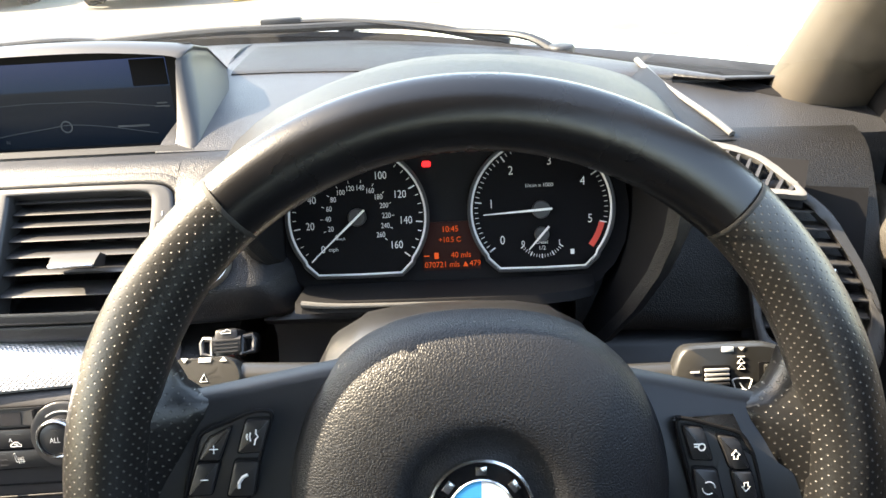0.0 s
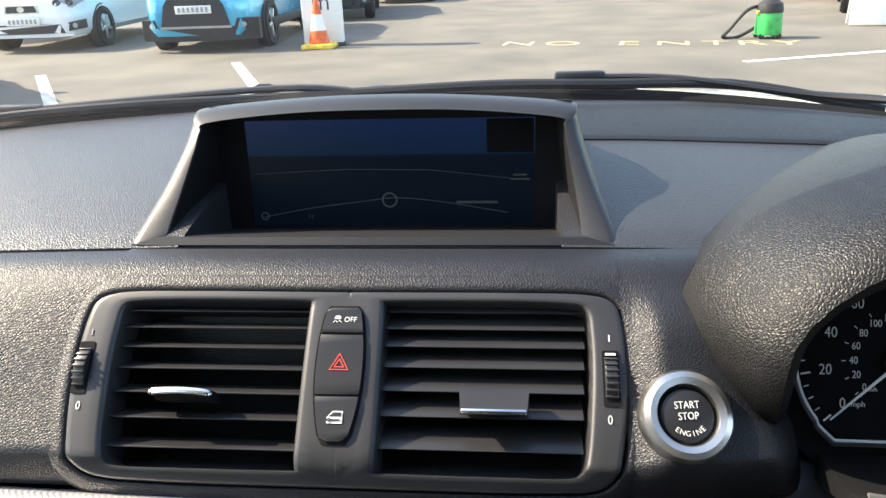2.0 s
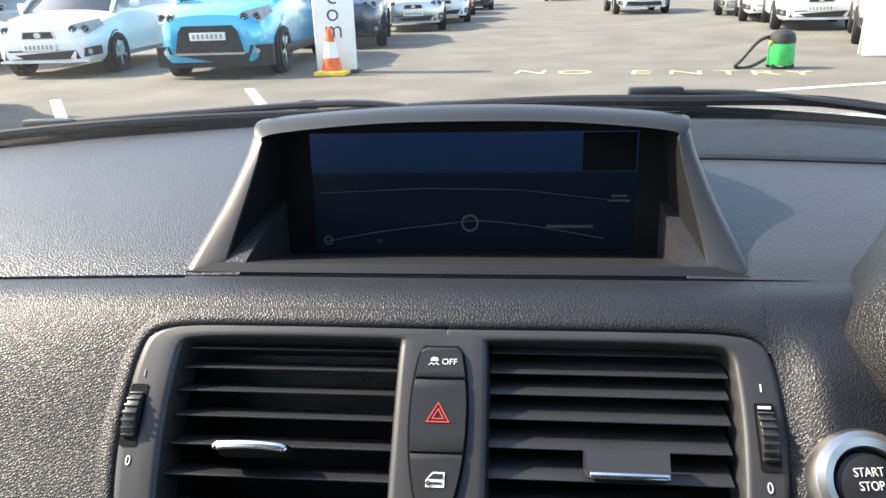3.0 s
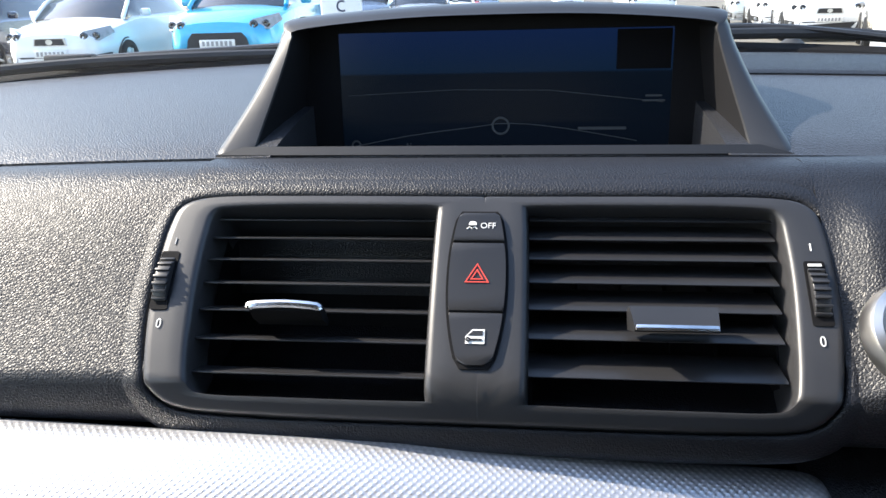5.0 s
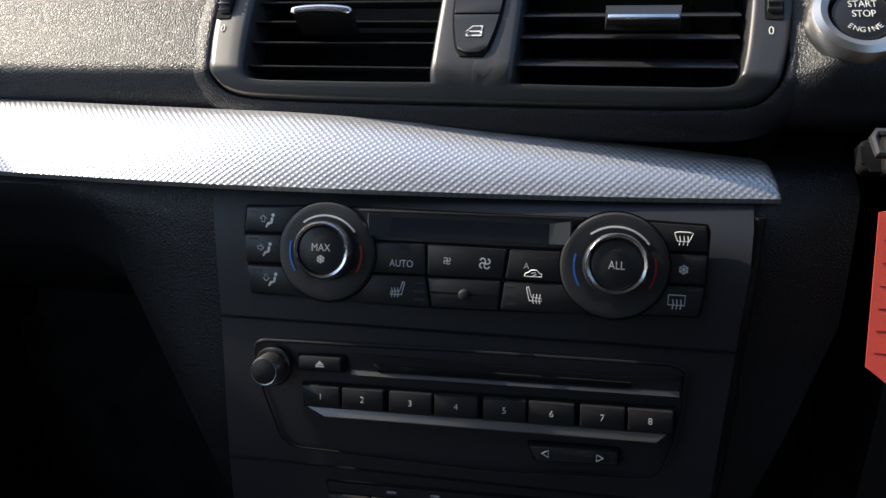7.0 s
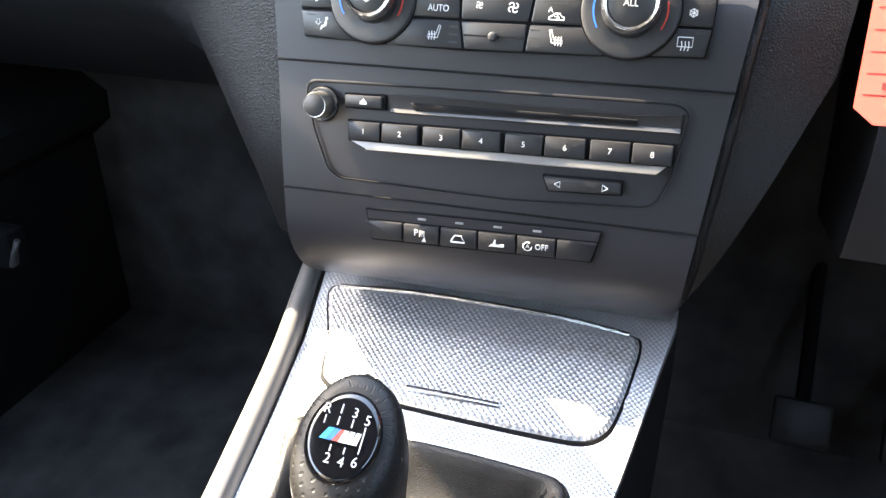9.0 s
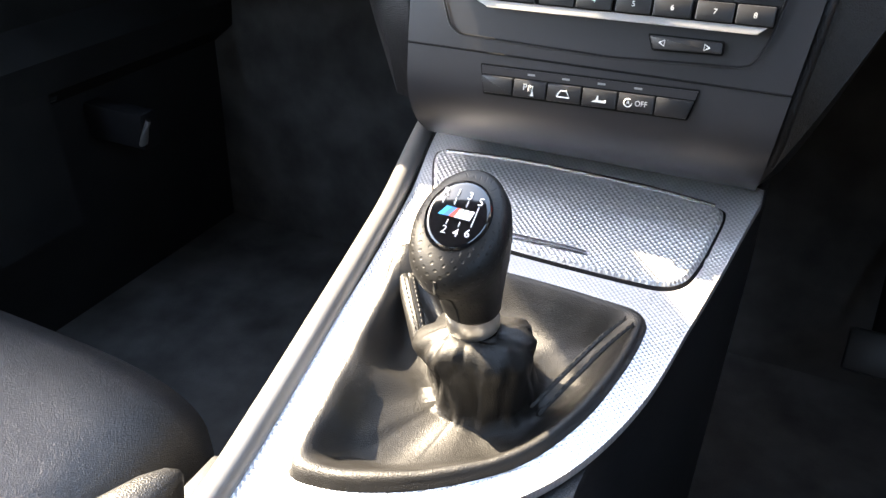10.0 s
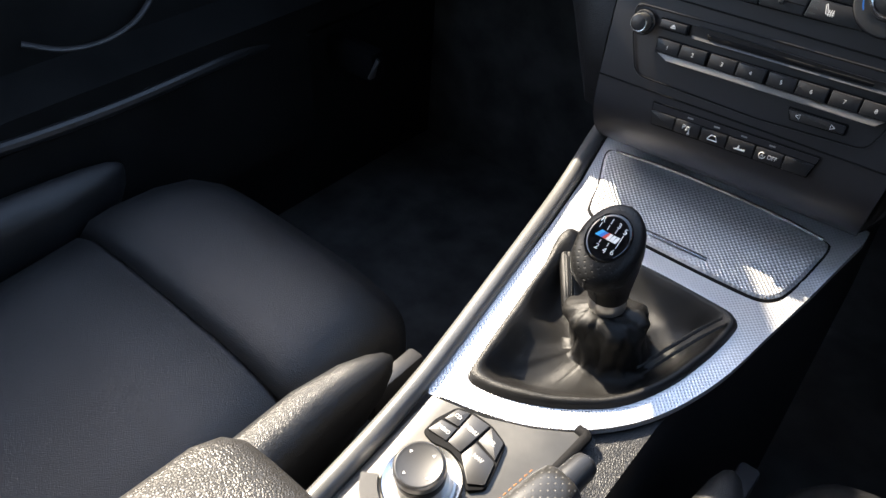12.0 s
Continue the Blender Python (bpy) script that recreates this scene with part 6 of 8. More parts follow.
zb = lambda x, y, h: (x, y, zc(y) + h)
for dx in (0.0, 0.0055):
    fold_line = [zb(-0.268 + dx, 0.318 - dx * 0.6, -0.0075), zb(-0.256 + dx, 0.348 - dx * 0.6, -0.0005), zb(-0.246 + dx, 0.372 - dx * 0.6, 0.0040), zb(-0.236 + dx, 0.392 - dx * 0.6, 0.0066)]
    part("seam_fold", pipe(spline(fold_line, 18), 0.0019, 8, flat=0.8, taper=lambda t: 0.5 + 0.5 * math.sin(math.pi * min(1, t * 1.1))), M_BOOT, gear, "raised leather seam")
    stitches([(x, y, z + 0.0016) for x, y, z in fold_line], "stitch", gear, M_STITCH, 16)
# raised seam from the far corner to the collar: a folded strip with two rows of stitches
mid_line = spline([(-0.3905, 0.3965, 0.6770), (-0.3790, 0.3790, 0.6800), (-0.3660, 0.3600, 0.6795), (-0.3540, 0.3440, 0.6755), (-0.3450, 0.3330, 0.6680)], 26)
rings = []
for k, q in enumerate(mid_line):
    d = (mid_line[min(k + 1, 25)] - mid_line[max(k - 1, 0)]).normalized()
    sd = d.cross(Vector((0, 0, 1))).normalized()
    up = sd.cross(d)
    w = 0.0054 - 0.0012 * k / 25
    rings.append([q + sd * w * 1.25 - up * 0.007, q + sd * w * 1.05 - up * 0.0008, q + sd * w * 0.6 + up * 0.0002, q + sd * 0.0005 + up * 0.0006, q - up * 0.0003, q - sd * 0.0005 + up * 0.0006, q - sd * w * 0.6 + up * 0.0002, q - sd * w * 1.05 - up * 0.0008, q - sd * w * 1.25 - up * 0.007])
seam = part("seam_strip", loft(rings), M_BOOT, gear, "raised double-stitched leather seam", 70)
for s_ in (-1, 1):
    pts = []
    for k in (0, 6, 12, 18, 25):
        d = (mid_line[min(k + 1, 25)] - mid_line[max(k - 1, 0)]).normalized()
        sd = d.cross(Vector((0, 0, 1))).normalized()
        pts.append(mid_line[k] + sd * s_ * (0.0036 - 0.0012 * k / 25) + sd.cross(d) * 0.0006)
    stitches(pts, "stitch", seam, M_STITCH, 20)

# ---- handbrake ----
hb = thing("handbrake", "perforated black leather handbrake lever with orange stitching", "handbrake", (0, 0, 0))
A, Bq = Vector((-0.2385, 0.158, 0.7180)), Vector((-0.268, -0.06, 0.690))
dirn = (A - Bq).normalized()
rings, L = [], (A - Bq).length
side = dirn.cross(Vector((0, 0, 1))).normalized()
upv = side.cross(dirn)
for t, w, h in ((0.0, 0.019, 0.017), (0.3, 0.0205, 0.0185), (0.6, 0.0205, 0.019), (0.85, 0.0185, 0.0175), (0.95, 0.0170, 0.0160), (0.99, 0.0150, 0.0140), (1.0, 0.012, 0.0115)):
    rings.append([Bq.lerp(A, t) + side * w * math.copysign(abs(math.cos(a)) ** 0.8, math.cos(a)) + upv * h * math.copysign(abs(math.sin(a)) ** 0.8, math.sin(a)) for a in (2 * math.pi * k / 28 for k in range(28))])
bm = loft(rings)
uvl = bm.loops.layers.uv.verify()
for f in bm.faces:
    for lo in f.loops:
        d = lo.vert.co - Bq
        lo[uvl].uv = (d.dot(dirn), math.atan2(d.dot(upv), d.dot(side)) * 0.019)
part("grip", bm, M_BRAKE, hb, "perforated leather grip", 60)
part("button", lathe([(0.0, 0.0245), (0.0050, 0.0240), (0.0078, 0.0220), (0.0090, 0.0175), (0.0098, 0.0), (0.0098, -0.006)], 28, Matrix.Translation(A - dirn * 0.002) @ dirn.to_track_quat("Z", "Y").to_matrix().to_4x4()), M_BUTTON, hb, "dark release button")
for s, mt in ((-1, M_TANSTITCH), (1, M_TANSTITCH)):
    pts = [Bq.lerp(A, t) + side * s * 0.0185 * (1 if t < 0.8 else 0.93) + upv * 0.0085 for t in (0.05, 0.35, 0.65, 0.95)]
    stitches(pts, "stitch", hb, mt, 46, r=0.00045)
part("slot_cover", drape(plate(round_rect(0.05, 0.20, 0.015, cx=-0.232, cy=0.045)[::1], 0.01, 0.002, m=Matrix.Translation((0, 0, 0.001)))), M_BLACK, hb)

# ---- armrest ----
arm = thing("armrest", "black grained padded armrest lid between the seats", "armrest", (0, 0, 0))
rows = []
for y, s, top in ((0.056, 0.55, 0.728), (0.052, 0.78, 0.738), (0.042, 0.92, 0.748), (0.024, 1.0, 0.754), (-0.05, 1.02, 0.758), (-0.2, 1.02, 0.758), (-0.35, 1.0, 0.756)):
    ring = []
    for k in range(32):
        a = 2 * math.pi * k / 32
        c, sn = math.cos(a), math.sin(a)
        hh = (top - 0.715) * 0.98
        ring.append((-0.3645 + 0.059 * s * math.copysign(abs(c) ** 0.45, c), y - 0.006, 0.706 + (hh if sn > 0 else 0.030 * s) * math.copysign(abs(sn) ** 0.6, sn)))
    rows.append(ring)
part("lid", loft(rows), M_ARM, arm, "padded grained lid", 60)
part("box", box(0.12, 0.34, 0.11, (-0.35, -0.16, 0.66), 0.012), M_FASCIA, arm)

# ---- seats ----
def cushion(name, rows, parent, label, n=36, pw=0.55):
    """A padded body: rows of (y, xc, half width, z top, z bottom)."""
    rings = []
    for y, xc_, hw, zt, zb_ in rows:
        m_, h_ = (zt + zb_) / 2, (zt - zb_) / 2
        rings.append([(xc_ + hw * math.copysign(abs(math.cos(a)) ** pw, math.cos(a)), y, m_ + h_ * math.copysign(abs(math.sin(a)) ** pw, math.sin(a))) for a in (2 * math.pi * k / n for k in range(n))])
    return part(name, loft(rings), M_SEAT, parent, label, 60)


def seat(cx, s, label, dy=0.0, dz=0.0):
    """s: +1 when the gearbox side is at +x."""
    st = thing("car_seat", label, "seat", (0, dy, dz))
    cushion("thigh_pad", [(0.322, cx, 0.15, 0.550, 0.46), (0.312, cx, 0.176, 0.572, 0.44), (0.285, cx, 0.190, 0.590, 0.43), (0.240, cx, 0.196, 0.600, 0.43), (0.190, cx, 0.198, 0.602, 0.43), (0.160, cx, 0.198, 0.598, 0.43), (0.146, cx, 0.196, 0.584, 0.44)], st, "raised leather thigh pad")
    cushion("seat_cushion", [(0.152, cx, 0.19, 0.572, 0.42), (0.138, cx, 0.197, 0.586, 0.41), (0.05, cx, 0.197, 0.580, 0.40), (-0.12, cx, 0.195, 0.562, 0.40), (-0.30, cx, 0.19, 0.555, 0.40)], st, "leather seat cushion")
    for k in (s, -s):
        rows = []
        for y, dx, r, z in ((0.236, 0.225, 0.003, 0.600), (0.231, 0.224, 0.008, 0.600), (0.217, 0.222, 0.014, 0.600), (0.19, 0.219, 0.020, 0.600), (0.14, 0.217, 0.025, 0.600), (0.05, 0.222, 0.028, 0.600), (-0.08, 0.227, 0.030, 0.596), (-0.28, 0.227, 0.030, 0.60)):
            rows.append([(cx + k * (dx + 0.004) + r * 1.02 * math.cos(a), y, z - 0.012 + r * (1.0 if math.sin(a) > 0 else 3.2) * math.sin(a)) for a in (2 * math.pi * j / 28 for j in range(28))])
        b = part("bolster", loft(rows), M_SEAT, st, "raised leather side bolster", 60)
        stitches([(cx + k * 0.230, 0.222, 0.597), (cx + k * 0.240, 0.15, 0.594), (cx + k * 0.246, 0.05, 0.597), (cx + k * 0.247, -0.1, 0.600)], "stitch", b, M_STITCH, 40, r=0.0004)
    part("base_shield", box(0.40, 0.50, 0.14, (cx, -0.02, 0.36), 0.02), M_FASCIA, st)
    part("hinge_cover", box(0.018, 0.07, 0.05, (cx + s * 0.222, 0.245, 0.53), 0.004, m=None), M_PLASTIC, st)
    bk = []
    for t, hw, th in ((0.0, 0.22, 0.06), (0.3, 0.25, 0.07), (0.7, 0.24, 0.065), (0.95, 0.17, 0.05), (1.0, 0.14, 0.03)):
        y0, z0 = -0.30 - 0.22 * t, 0.52 + 0.66 * t
        bk.append([(cx + hw * math.copysign(abs(math.cos(a)) ** 0.5, math.cos(a)), y0 + th * math.copysign(abs(math.sin(a)) ** 0.5, math.sin(a)), z0) for a in (2 * math.pi * j / 28 for j in range(28))])
    part("backrest", loft(bk), M_SEAT, st, "leather backrest", 60)
    return st


seat(-0.695, 1, "black leather passenger seat with a raised thigh pad")
seat(0.058, -1, "black leather driver's seat beside the handbrake", 0.075, 0.03)

# ---- steering wheel ----
WHEEL = face_frame((0.074, 0.356, 1.007), 21.2, yaw=5) @ Matrix.Rotation(radians(-3.5), 4, "Z")
wheel = thing("steering_wheel", "black leather sports steering wheel with three spokes", "steering wheel", WHEEL)
RR, RT = 0.1700, 0.0165


def rim(a0, a1, name, material, label, swell=0.0, n=60):
    rings = []
    for i in range(n + 1):
        a = radians(a0 + (a1 - a0) * i / n)
        t = i / n
        k = 1 + swell * math.sin(math.pi * t) ** 2
        c = Vector((RR * math.cos(a), RR * math.sin(a), 0))
        d = Vector((math.cos(a), math.sin(a), 0))
        rings.append([c + d * RT * k * 1.05 * math.cos(w) + Vector((0, 0, 1)) * RT * k * 0.95 * math.sin(w) for w in (2 * math.pi * j / 24 for j in range(24))])
    bm = loft(rings)
    uvl = bm.loops.layers.uv.verify()
    for f in bm.faces:
        for lo in f.loops:
            v = lo.vert.co
            a = math.atan2(v.y, v.x) % (2 * math.pi)
            if a > radians(330):
                a -= 2 * math.pi
            w = math.atan2(v.z, math.hypot(v.x, v.y) - RR)
            lo[uvl].uv = (a * RR, w * RT)
    return part(name, bm, material, wheel, label, 70)


rim(47.5, 130.2, "rim_top", M_RIMTOP, "smooth black leather upper rim")
rim(130.8, 205, "rim_grip", M_RIM, "perforated leather grip", 0.10)
rim(-26, 46.9, "rim_grip", M_RIM, "perforated leather grip", 0.10)
rim(205.6, 333.4, "rim_bottom", M_RIMTOP, "smooth black leather lower rim")
for a in (47.2, 130.5):
    q = radians(a)
    bm = lathe([(RT * 1.035, -0.0012), (RT * 1.05, 0), (RT * 1.035, 0.0012)], 28)
    bm.transform(Matrix.Translation((RR * math.cos(q), RR * math.sin(q), 0)) @ Matrix.Rotation(q, 4, "Z") @ Matrix.Rotation(radians(90), 4, "X"))
    part("rim_seam", bm, M_STITCH, wheel)


def spoke(s):
    """Side spoke: a padded plate from rim to hub, set back from the driver."""
    rows = []
    for t in (0.0, 0.12, 0.3, 0.55, 0.8, 1.0):
        x = s * (0.168 - 0.105 * t)
        top = 0.038 + 0.020 * t if t > 0.12 else 0.052 - 0.02 * t
        bot = -0.070 + 0.01 * t
        if s > 0:
            top -= 0.009 - 0.003 * t
        if t < 0.2:
            top, bot = top + 0.02 * (0.2 - t), bot - 0.03 * (0.2 - t)
        z0, th = -0.014 + 0.004 * (1 - t) ** 4, 0.0085
        rows.append([(x, bot, z0 - th), (x, bot - 0.004, z0), (x, bot + 0.002, z0 + th), (x, (top + bot) / 2, z0 + th + 0.002), (x, top - 0.006, z0 + th), (x, top, z0), (x, top - 0.004, z0 - th)])
    return loft(rows)


def web(s):
    """Perforated leather flaring from the rim into the spoke."""
    rows = []
    for rx, ry, bx, by in ((0.158, 0.066, 0.1440, 0.066), (0.161, 0.058, 0.1410, 0.0570), (0.164, 0.049, 0.1360, 0.0480), (0.166, 0.040, 0.1280, 0.0425), (0.1675, 0.032, 0.1200, 0.0410), (0.169, 0.024, 0.1225, 0.0345), (0.170, 0.014, 0.1285, 0.0260), (0.170, 0.002, 0.1350, 0.0150), (0.170, -0.010, 0.1410, 0.0030), (0.169, -0.025, 0.1455, -0.010), (0.167, -0.040, 0.1480, -0.025)):
        front = []
        if s > 0 and ry > -0.005:
            ry, by = ry - 0.008, by - 0.008
        for k in range(9):
            f = k / 8
            front.append((s * (rx + (bx - rx) * f), ry + (by - ry) * f, -0.0045 + 0.0200 * (1 - f) ** 1.4 - (0.005 if k == 8 else 0)))
        rows.append(front + [(s * (bx + 0.002), by, -0.020), (s * rx, ry, -0.014)])
    return loft(rows)


for s in (-1, 1):
    part("spoke", spoke(s), M_SPOKE, wheel, "matt plastic side spoke", 60)
    bm = web(s)
    planar_uv(bm)
    part("grip_web", bm, M_RIM, wheel, "perforated leather thumb rest", 70)
part("lower_spoke", loft([[(-w, y, -0.014), (-w * 0.9, y, -0.004), (w * 0.9, y, -0.004), (w, y, -0.014)] for y, w in ((-0.165, 0.022), (-0.13, 0.024), (-0.09, 0.035))]), M_SPOKE, wheel)


def airbag():
    half = [(0.034, 0.0745), (0.060, 0.0620), (0.0775, 0.0420), (0.0875, 0.0150), (0.0895, -0.015), (0.082, -0.055), (0.055, -0.085)]
    edge = [(0.0, 0.0780)] + half + [(0.0, -0.095)] + [(-x, y) for x, y in half[::-1]]
    ring = ring_curve([(*p, 0) for p in edge], 96)
    levels = []
    for s, z in ((1.0, -0.026), (1.0, -0.012), (0.985, -0.004), (0.95, 0.0035), (0.90, 0.0080), (0.82, 0.0125), (0.70, 0.0160), (0.55, 0.0188), (0.44, 0.0194), (0.405, 0.0182), (0.36, 0.0150), (0.30, 0.0145), (0.1, 0.0145)):
        cy = -0.008 * (1 - s)
        levels.append([(q.x * s, q.y * s + cy, z) if s > 0.45 else (0.088 * s * math.cos(2 * math.pi * k / 96 * -1 + math.pi / 2), 0.088 * s * math.sin(2 * math.pi * k / 96 * -1 + math.pi / 2) + cy, z) for k, q in enumerate(ring)])
    return loft(levels)


part("airbag_cover", airbag(), M_AIRBAG, wheel, "grained airbag cover", 70)
EM = Matrix.Translation((-0.0018, -0.0052, 0.0152))
em = part("emblem", lathe([(0.0, 0.0022), (0.0150, 0.0021), (0.0225, 0.0016), (0.0232, 0.0002), (0.0232, -0.002)], 56, EM), M_GLOSS, wheel, "round black emblem")
part("emblem_rim", lathe([(0.0218, 0.0014), (0.0225, 0.0024), (0.0236, 0.0020), (0.0240, -0.002)], 56, EM), M_CHROME, em, "bright rim")
part("emblem_ring", lathe([(0.0136, 0.0020), (0.0142, 0.0027), (0.0149, 0.0020)], 56, EM), M_CHROME, em, "bright ring")
for k in range(4):
    bm = arc_band(0.0, 0.0137, 90 * k, 90 * k + 90, 0.0022, 12)
    bm.transform(EM)
    part("emblem_quarter", bm, M_SKYBLUE if k % 2 else M_ENAMEL, em, "blue enamel" if k % 2 else "white enamel")
for a in (90, 142, 38):
    q = radians(a)
    part("emblem_mark", box(0.0050, 0.0038, 0.0004, (0, 0, 0), 0.0001, m=EM @ Matrix.Translation((0.0184 * math.cos(q), 0.0184 * math.sin(q), 0.0022)) @ Matrix.Rotation(q - math.pi / 2, 4, "Z")), M_CHROME, em, "plain bright mark")


def pod(keys_, rim_pts):
    """Four keys in a grooved surround."""
    z = -0.0012
    groove_ = [(q[0], q[1], z + 0.0014) for q in round_poly(rim_pts, 0.004, 4)]
    part("key_groove", pipe(groove_ + groove_[:1], 0.0009, 6, caps=False), M_BLACK, wheel)
    part("key_surround", plate(round_poly(rim_pts, 0.004, 4), 0.004, 0.0006, m=Matrix.Translation((0, 0, z + 0.0012))), M_SPOKE, wheel, "matt plastic key surround")
    out = {}
    for k, pts in keys_.items():
        c = Vector((sum(p[0] for p in pts) / 4, sum(p[1] for p in pts) / 4))
        part("key_gap", plate(round_poly([(c.x + (p[0] - c.x) * 1.14, c.y + (p[1] - c.y) * 1.12) for p in pts], 0.002), 0.002, m=Matrix.Translation((0, 0, z + 0.0016))), M_BLACK, wheel)
        out[k] = part("wheel_key", plate(round_poly(pts, 0.0016), 0.003, 0.0010, m=Matrix.Translation((0, 0, z + 0.0034))), M_BUTTON, wheel, "black wheel key")
    return out


L = pod({"a": [(-0.1240, 0.0256), (-0.1134, 0.0308), (-0.1190, 0.0154), (-0.1286, 0.0156)], "b": [(-0.1289, 0.0146), (-0.1190, 0.0146), (-0.1233, -0.0004), (-0.1338, -0.0008)], "c": [(-0.1065, 0.0338), (-0.0957, 0.0340), (-0.1000, 0.0190), (-0.1108, 0.0186)], "d": [(-0.1122, 0.0150), (-0.1014, 0.0148), (-0.1040, -0.0014), (-0.1160, -0.0014)]},
        [(-0.0942, 0.0372), (-0.1030, 0.0376), (-0.1282, 0.0275), (-0.1362, -0.0040), (-0.1340, -0.0120), (-0.1100, -0.0120)])
Rk = pod({"a": [(0.1088, 0.0208), (0.1182, 0.0192), (0.1244, 0.0046), (0.1152, 0.0050)], "b": [(0.1156, 0.0038), (0.1250, 0.0036), (0.1285, -0.0105), (0.1192, -0.0100)], "c": [(0.0926, 0.0258), (0.1020, 0.0244), (0.1068, 0.0092), (0.0968, 0.0100)], "d": [(0.0978, 0.0056), (0.1086, 0.0048), (0.1122, -0.0105), (0.0998, -0.0100)]},
         [(0.0892, 0.0288), (0.0940, 0.0292), (0.1205, 0.0215), (0.1262, 0.0120), (0.1330, -0.0160), (0.1010, -0.0160)])
PZ = 0.0025
strokes("plus_icon", [[(-0.1232, 0.0209), (-0.1192, 0.0209)], [(-0.1212, 0.0229), (-0.1212, 0.0189)]], L["a"], z=PZ)
strokes("minus_icon", [[(-0.1278, 0.0068), (-0.1242, 0.0068)]], L["b"], z=PZ)
strokes("voice_icon", [[(-0.1030, 0.0225), (-0.1024, 0.0250), (-0.1012, 0.0262), (-0.1022, 0.0278), (-0.1020, 0.0296)], [(-0.1046, 0.0282), (-0.1050, 0.0262), (-0.1046, 0.0242)], [(-0.1060, 0.0276), (-0.1064, 0.0262), (-0.1060, 0.0248)]], L["c"], r=0.0004, z=PZ)
strokes("phone_icon", [[(-0.1106, 0.0026), (-0.1104, 0.0052), (-0.1086, 0.0078), (-0.1064, 0.0088)]], L["d"], r=0.0008, z=PZ)
strokes("recirculate_icon", [[(0.1047 + 0.0030 * math.cos(radians(a)), -0.0037 + 0.0030 * math.sin(radians(a))) for a in range(b0, b0 + 150, 25)] for b0 in (0, 180)], Rk["d"], r=0.0003, z=PZ)
strokes("source_icon", [[(0.0975, 0.0172), (0.1005, 0.0172)], [(0.0977, 0.0160), (0.1000, 0.0160)], [(0.1012 + 0.0016 * math.cos(radians(a)), 0.0158 + 0.0016 * math.sin(radians(a))) for a in range(0, 390, 30)]], Rk["c"], r=0.0004, z=PZ)
for k_, cx_, cy_, e in (("a", 0.1172, 0.0116, 1), ("b", 0.1222, -0.0034, -1)):
    strokes("seek_icon", [[(cx_ + a, cy_ + e * b) for a, b in ((-0.0020, 0.0), (0.0, 0.0024), (0.0020, 0.0), (0.0009, 0.0), (0.0009, -0.0018), (-0.0009, -0.0018), (-0.0009, 0.0), (-0.0020, 0.0))]], Rk[k_], r=0.0003, z=PZ)

# ---- column shroud and stalks ----
col = thing("steering_column", "dark plastic steering column shroud", "steering column", (0, 0, 0))
rows = []
for y, w, top in ((0.585, 0.058, 0.960), (0.545, 0.060, 0.986), (0.515, 0.062, 1.007), (0.485, 0.062, 1.025), (0.465, 0.062, 1.033), (0.44, 0.061, 1.034), (0.42, 0.058, 1.026), (0.405, 0.054, 1.010)):
    half = [(1.42, 0.93 - top), (1.36, -0.030), (1.20, -0.0125), (0.96, -0.0035), (0.88, 0.0005), (0.55, 0.0045), (0.25, 0.0055)]
    rows.append([(0.062 - w * u, y, top + v) for u, v in half] + [(0.062 + w * u, y, top + v) for u, v in half[::-1]])
part("shroud", loft(rows), M_SHROUD, col, "", 60)
part("hub_post", tube(0.045, 0.05, m=WHEEL @ Matrix.Translation((0, 0, -0.05))), M_BLACK, col)


# paddles face the driver: use a local frame whose z looks back
def stalk(at, lean, outline_pts, s, label):
    st = thing("column_stalk", label, "stalk", face_frame(at, lean))
    ring = round_poly(outline_pts, 0.006, 5)
    c = Vector((sum(p[0] for p in ring) / len(ring), sum(p[1] for p in ring) / len(ring)))
    levels = []
    for k, z in ((0.80, -0.020), (0.94, -0.016), (1.0, -0.010), (1.0, -0.005), (0.975, -0.0015), (0.93, 0.0), (0.5, 0.0003), (0.1, 0.0003)):
        levels.append([(c.x + (x - c.x) * k, c.y + (y - c.y) * k, z) for x, y in ring])
    part("paddle", loft(levels), M_STALK, st, "dark satin paddle", 50)
    part("arm", pipe([(c.x - s * 0.02, c.y, -0.010), (c.x - s * 0.10, c.y - 0.002, -0.016)], 0.009, 14), M_STALK, st)
    return st


sr = stalk((0.2060, 0.416, 1.0165), 24, [(-0.032, 0.004), (-0.026, 0.0185), (0.018, 0.0190), (0.036, 0.013), (0.040, -0.012), (0.026, -0.0175), (-0.014, -0.0165), (-0.031, -0.008)], 1, "dark wiper stalk with white symbols")
part("wheel_slot", plate(round_rect(0.0145, 0.0180, 0.0012, cx=-0.0090, cy=-0.0005), 0.001, m=Matrix.Translation((0, 0, 0.0008))), M_BLACK, sr)
for k in range(6):
    part("rib", box(0.0125, 0.0016, 0.002, (-0.0090, 0.0062 - 0.0024 * k, 0.0014), 0.0004), M_GREY if k < 3 else M_PLASTIC, sr)
part("button_gap", plate(round_rect(0.020, 0.0200, 0.0014, cx=0.0225, cy=-0.0005), 0.002, m=Matrix.Translation((0, 0, 0.0007))), M_BLACK, sr)
part("end_button", plate(round_rect(0.017, 0.0180, 0.0012, cx=0.0235, cy=-0.0005), 0.003, 0.0008, m=Matrix.Translation((0, 0, 0.0022))), M_STALK, sr)
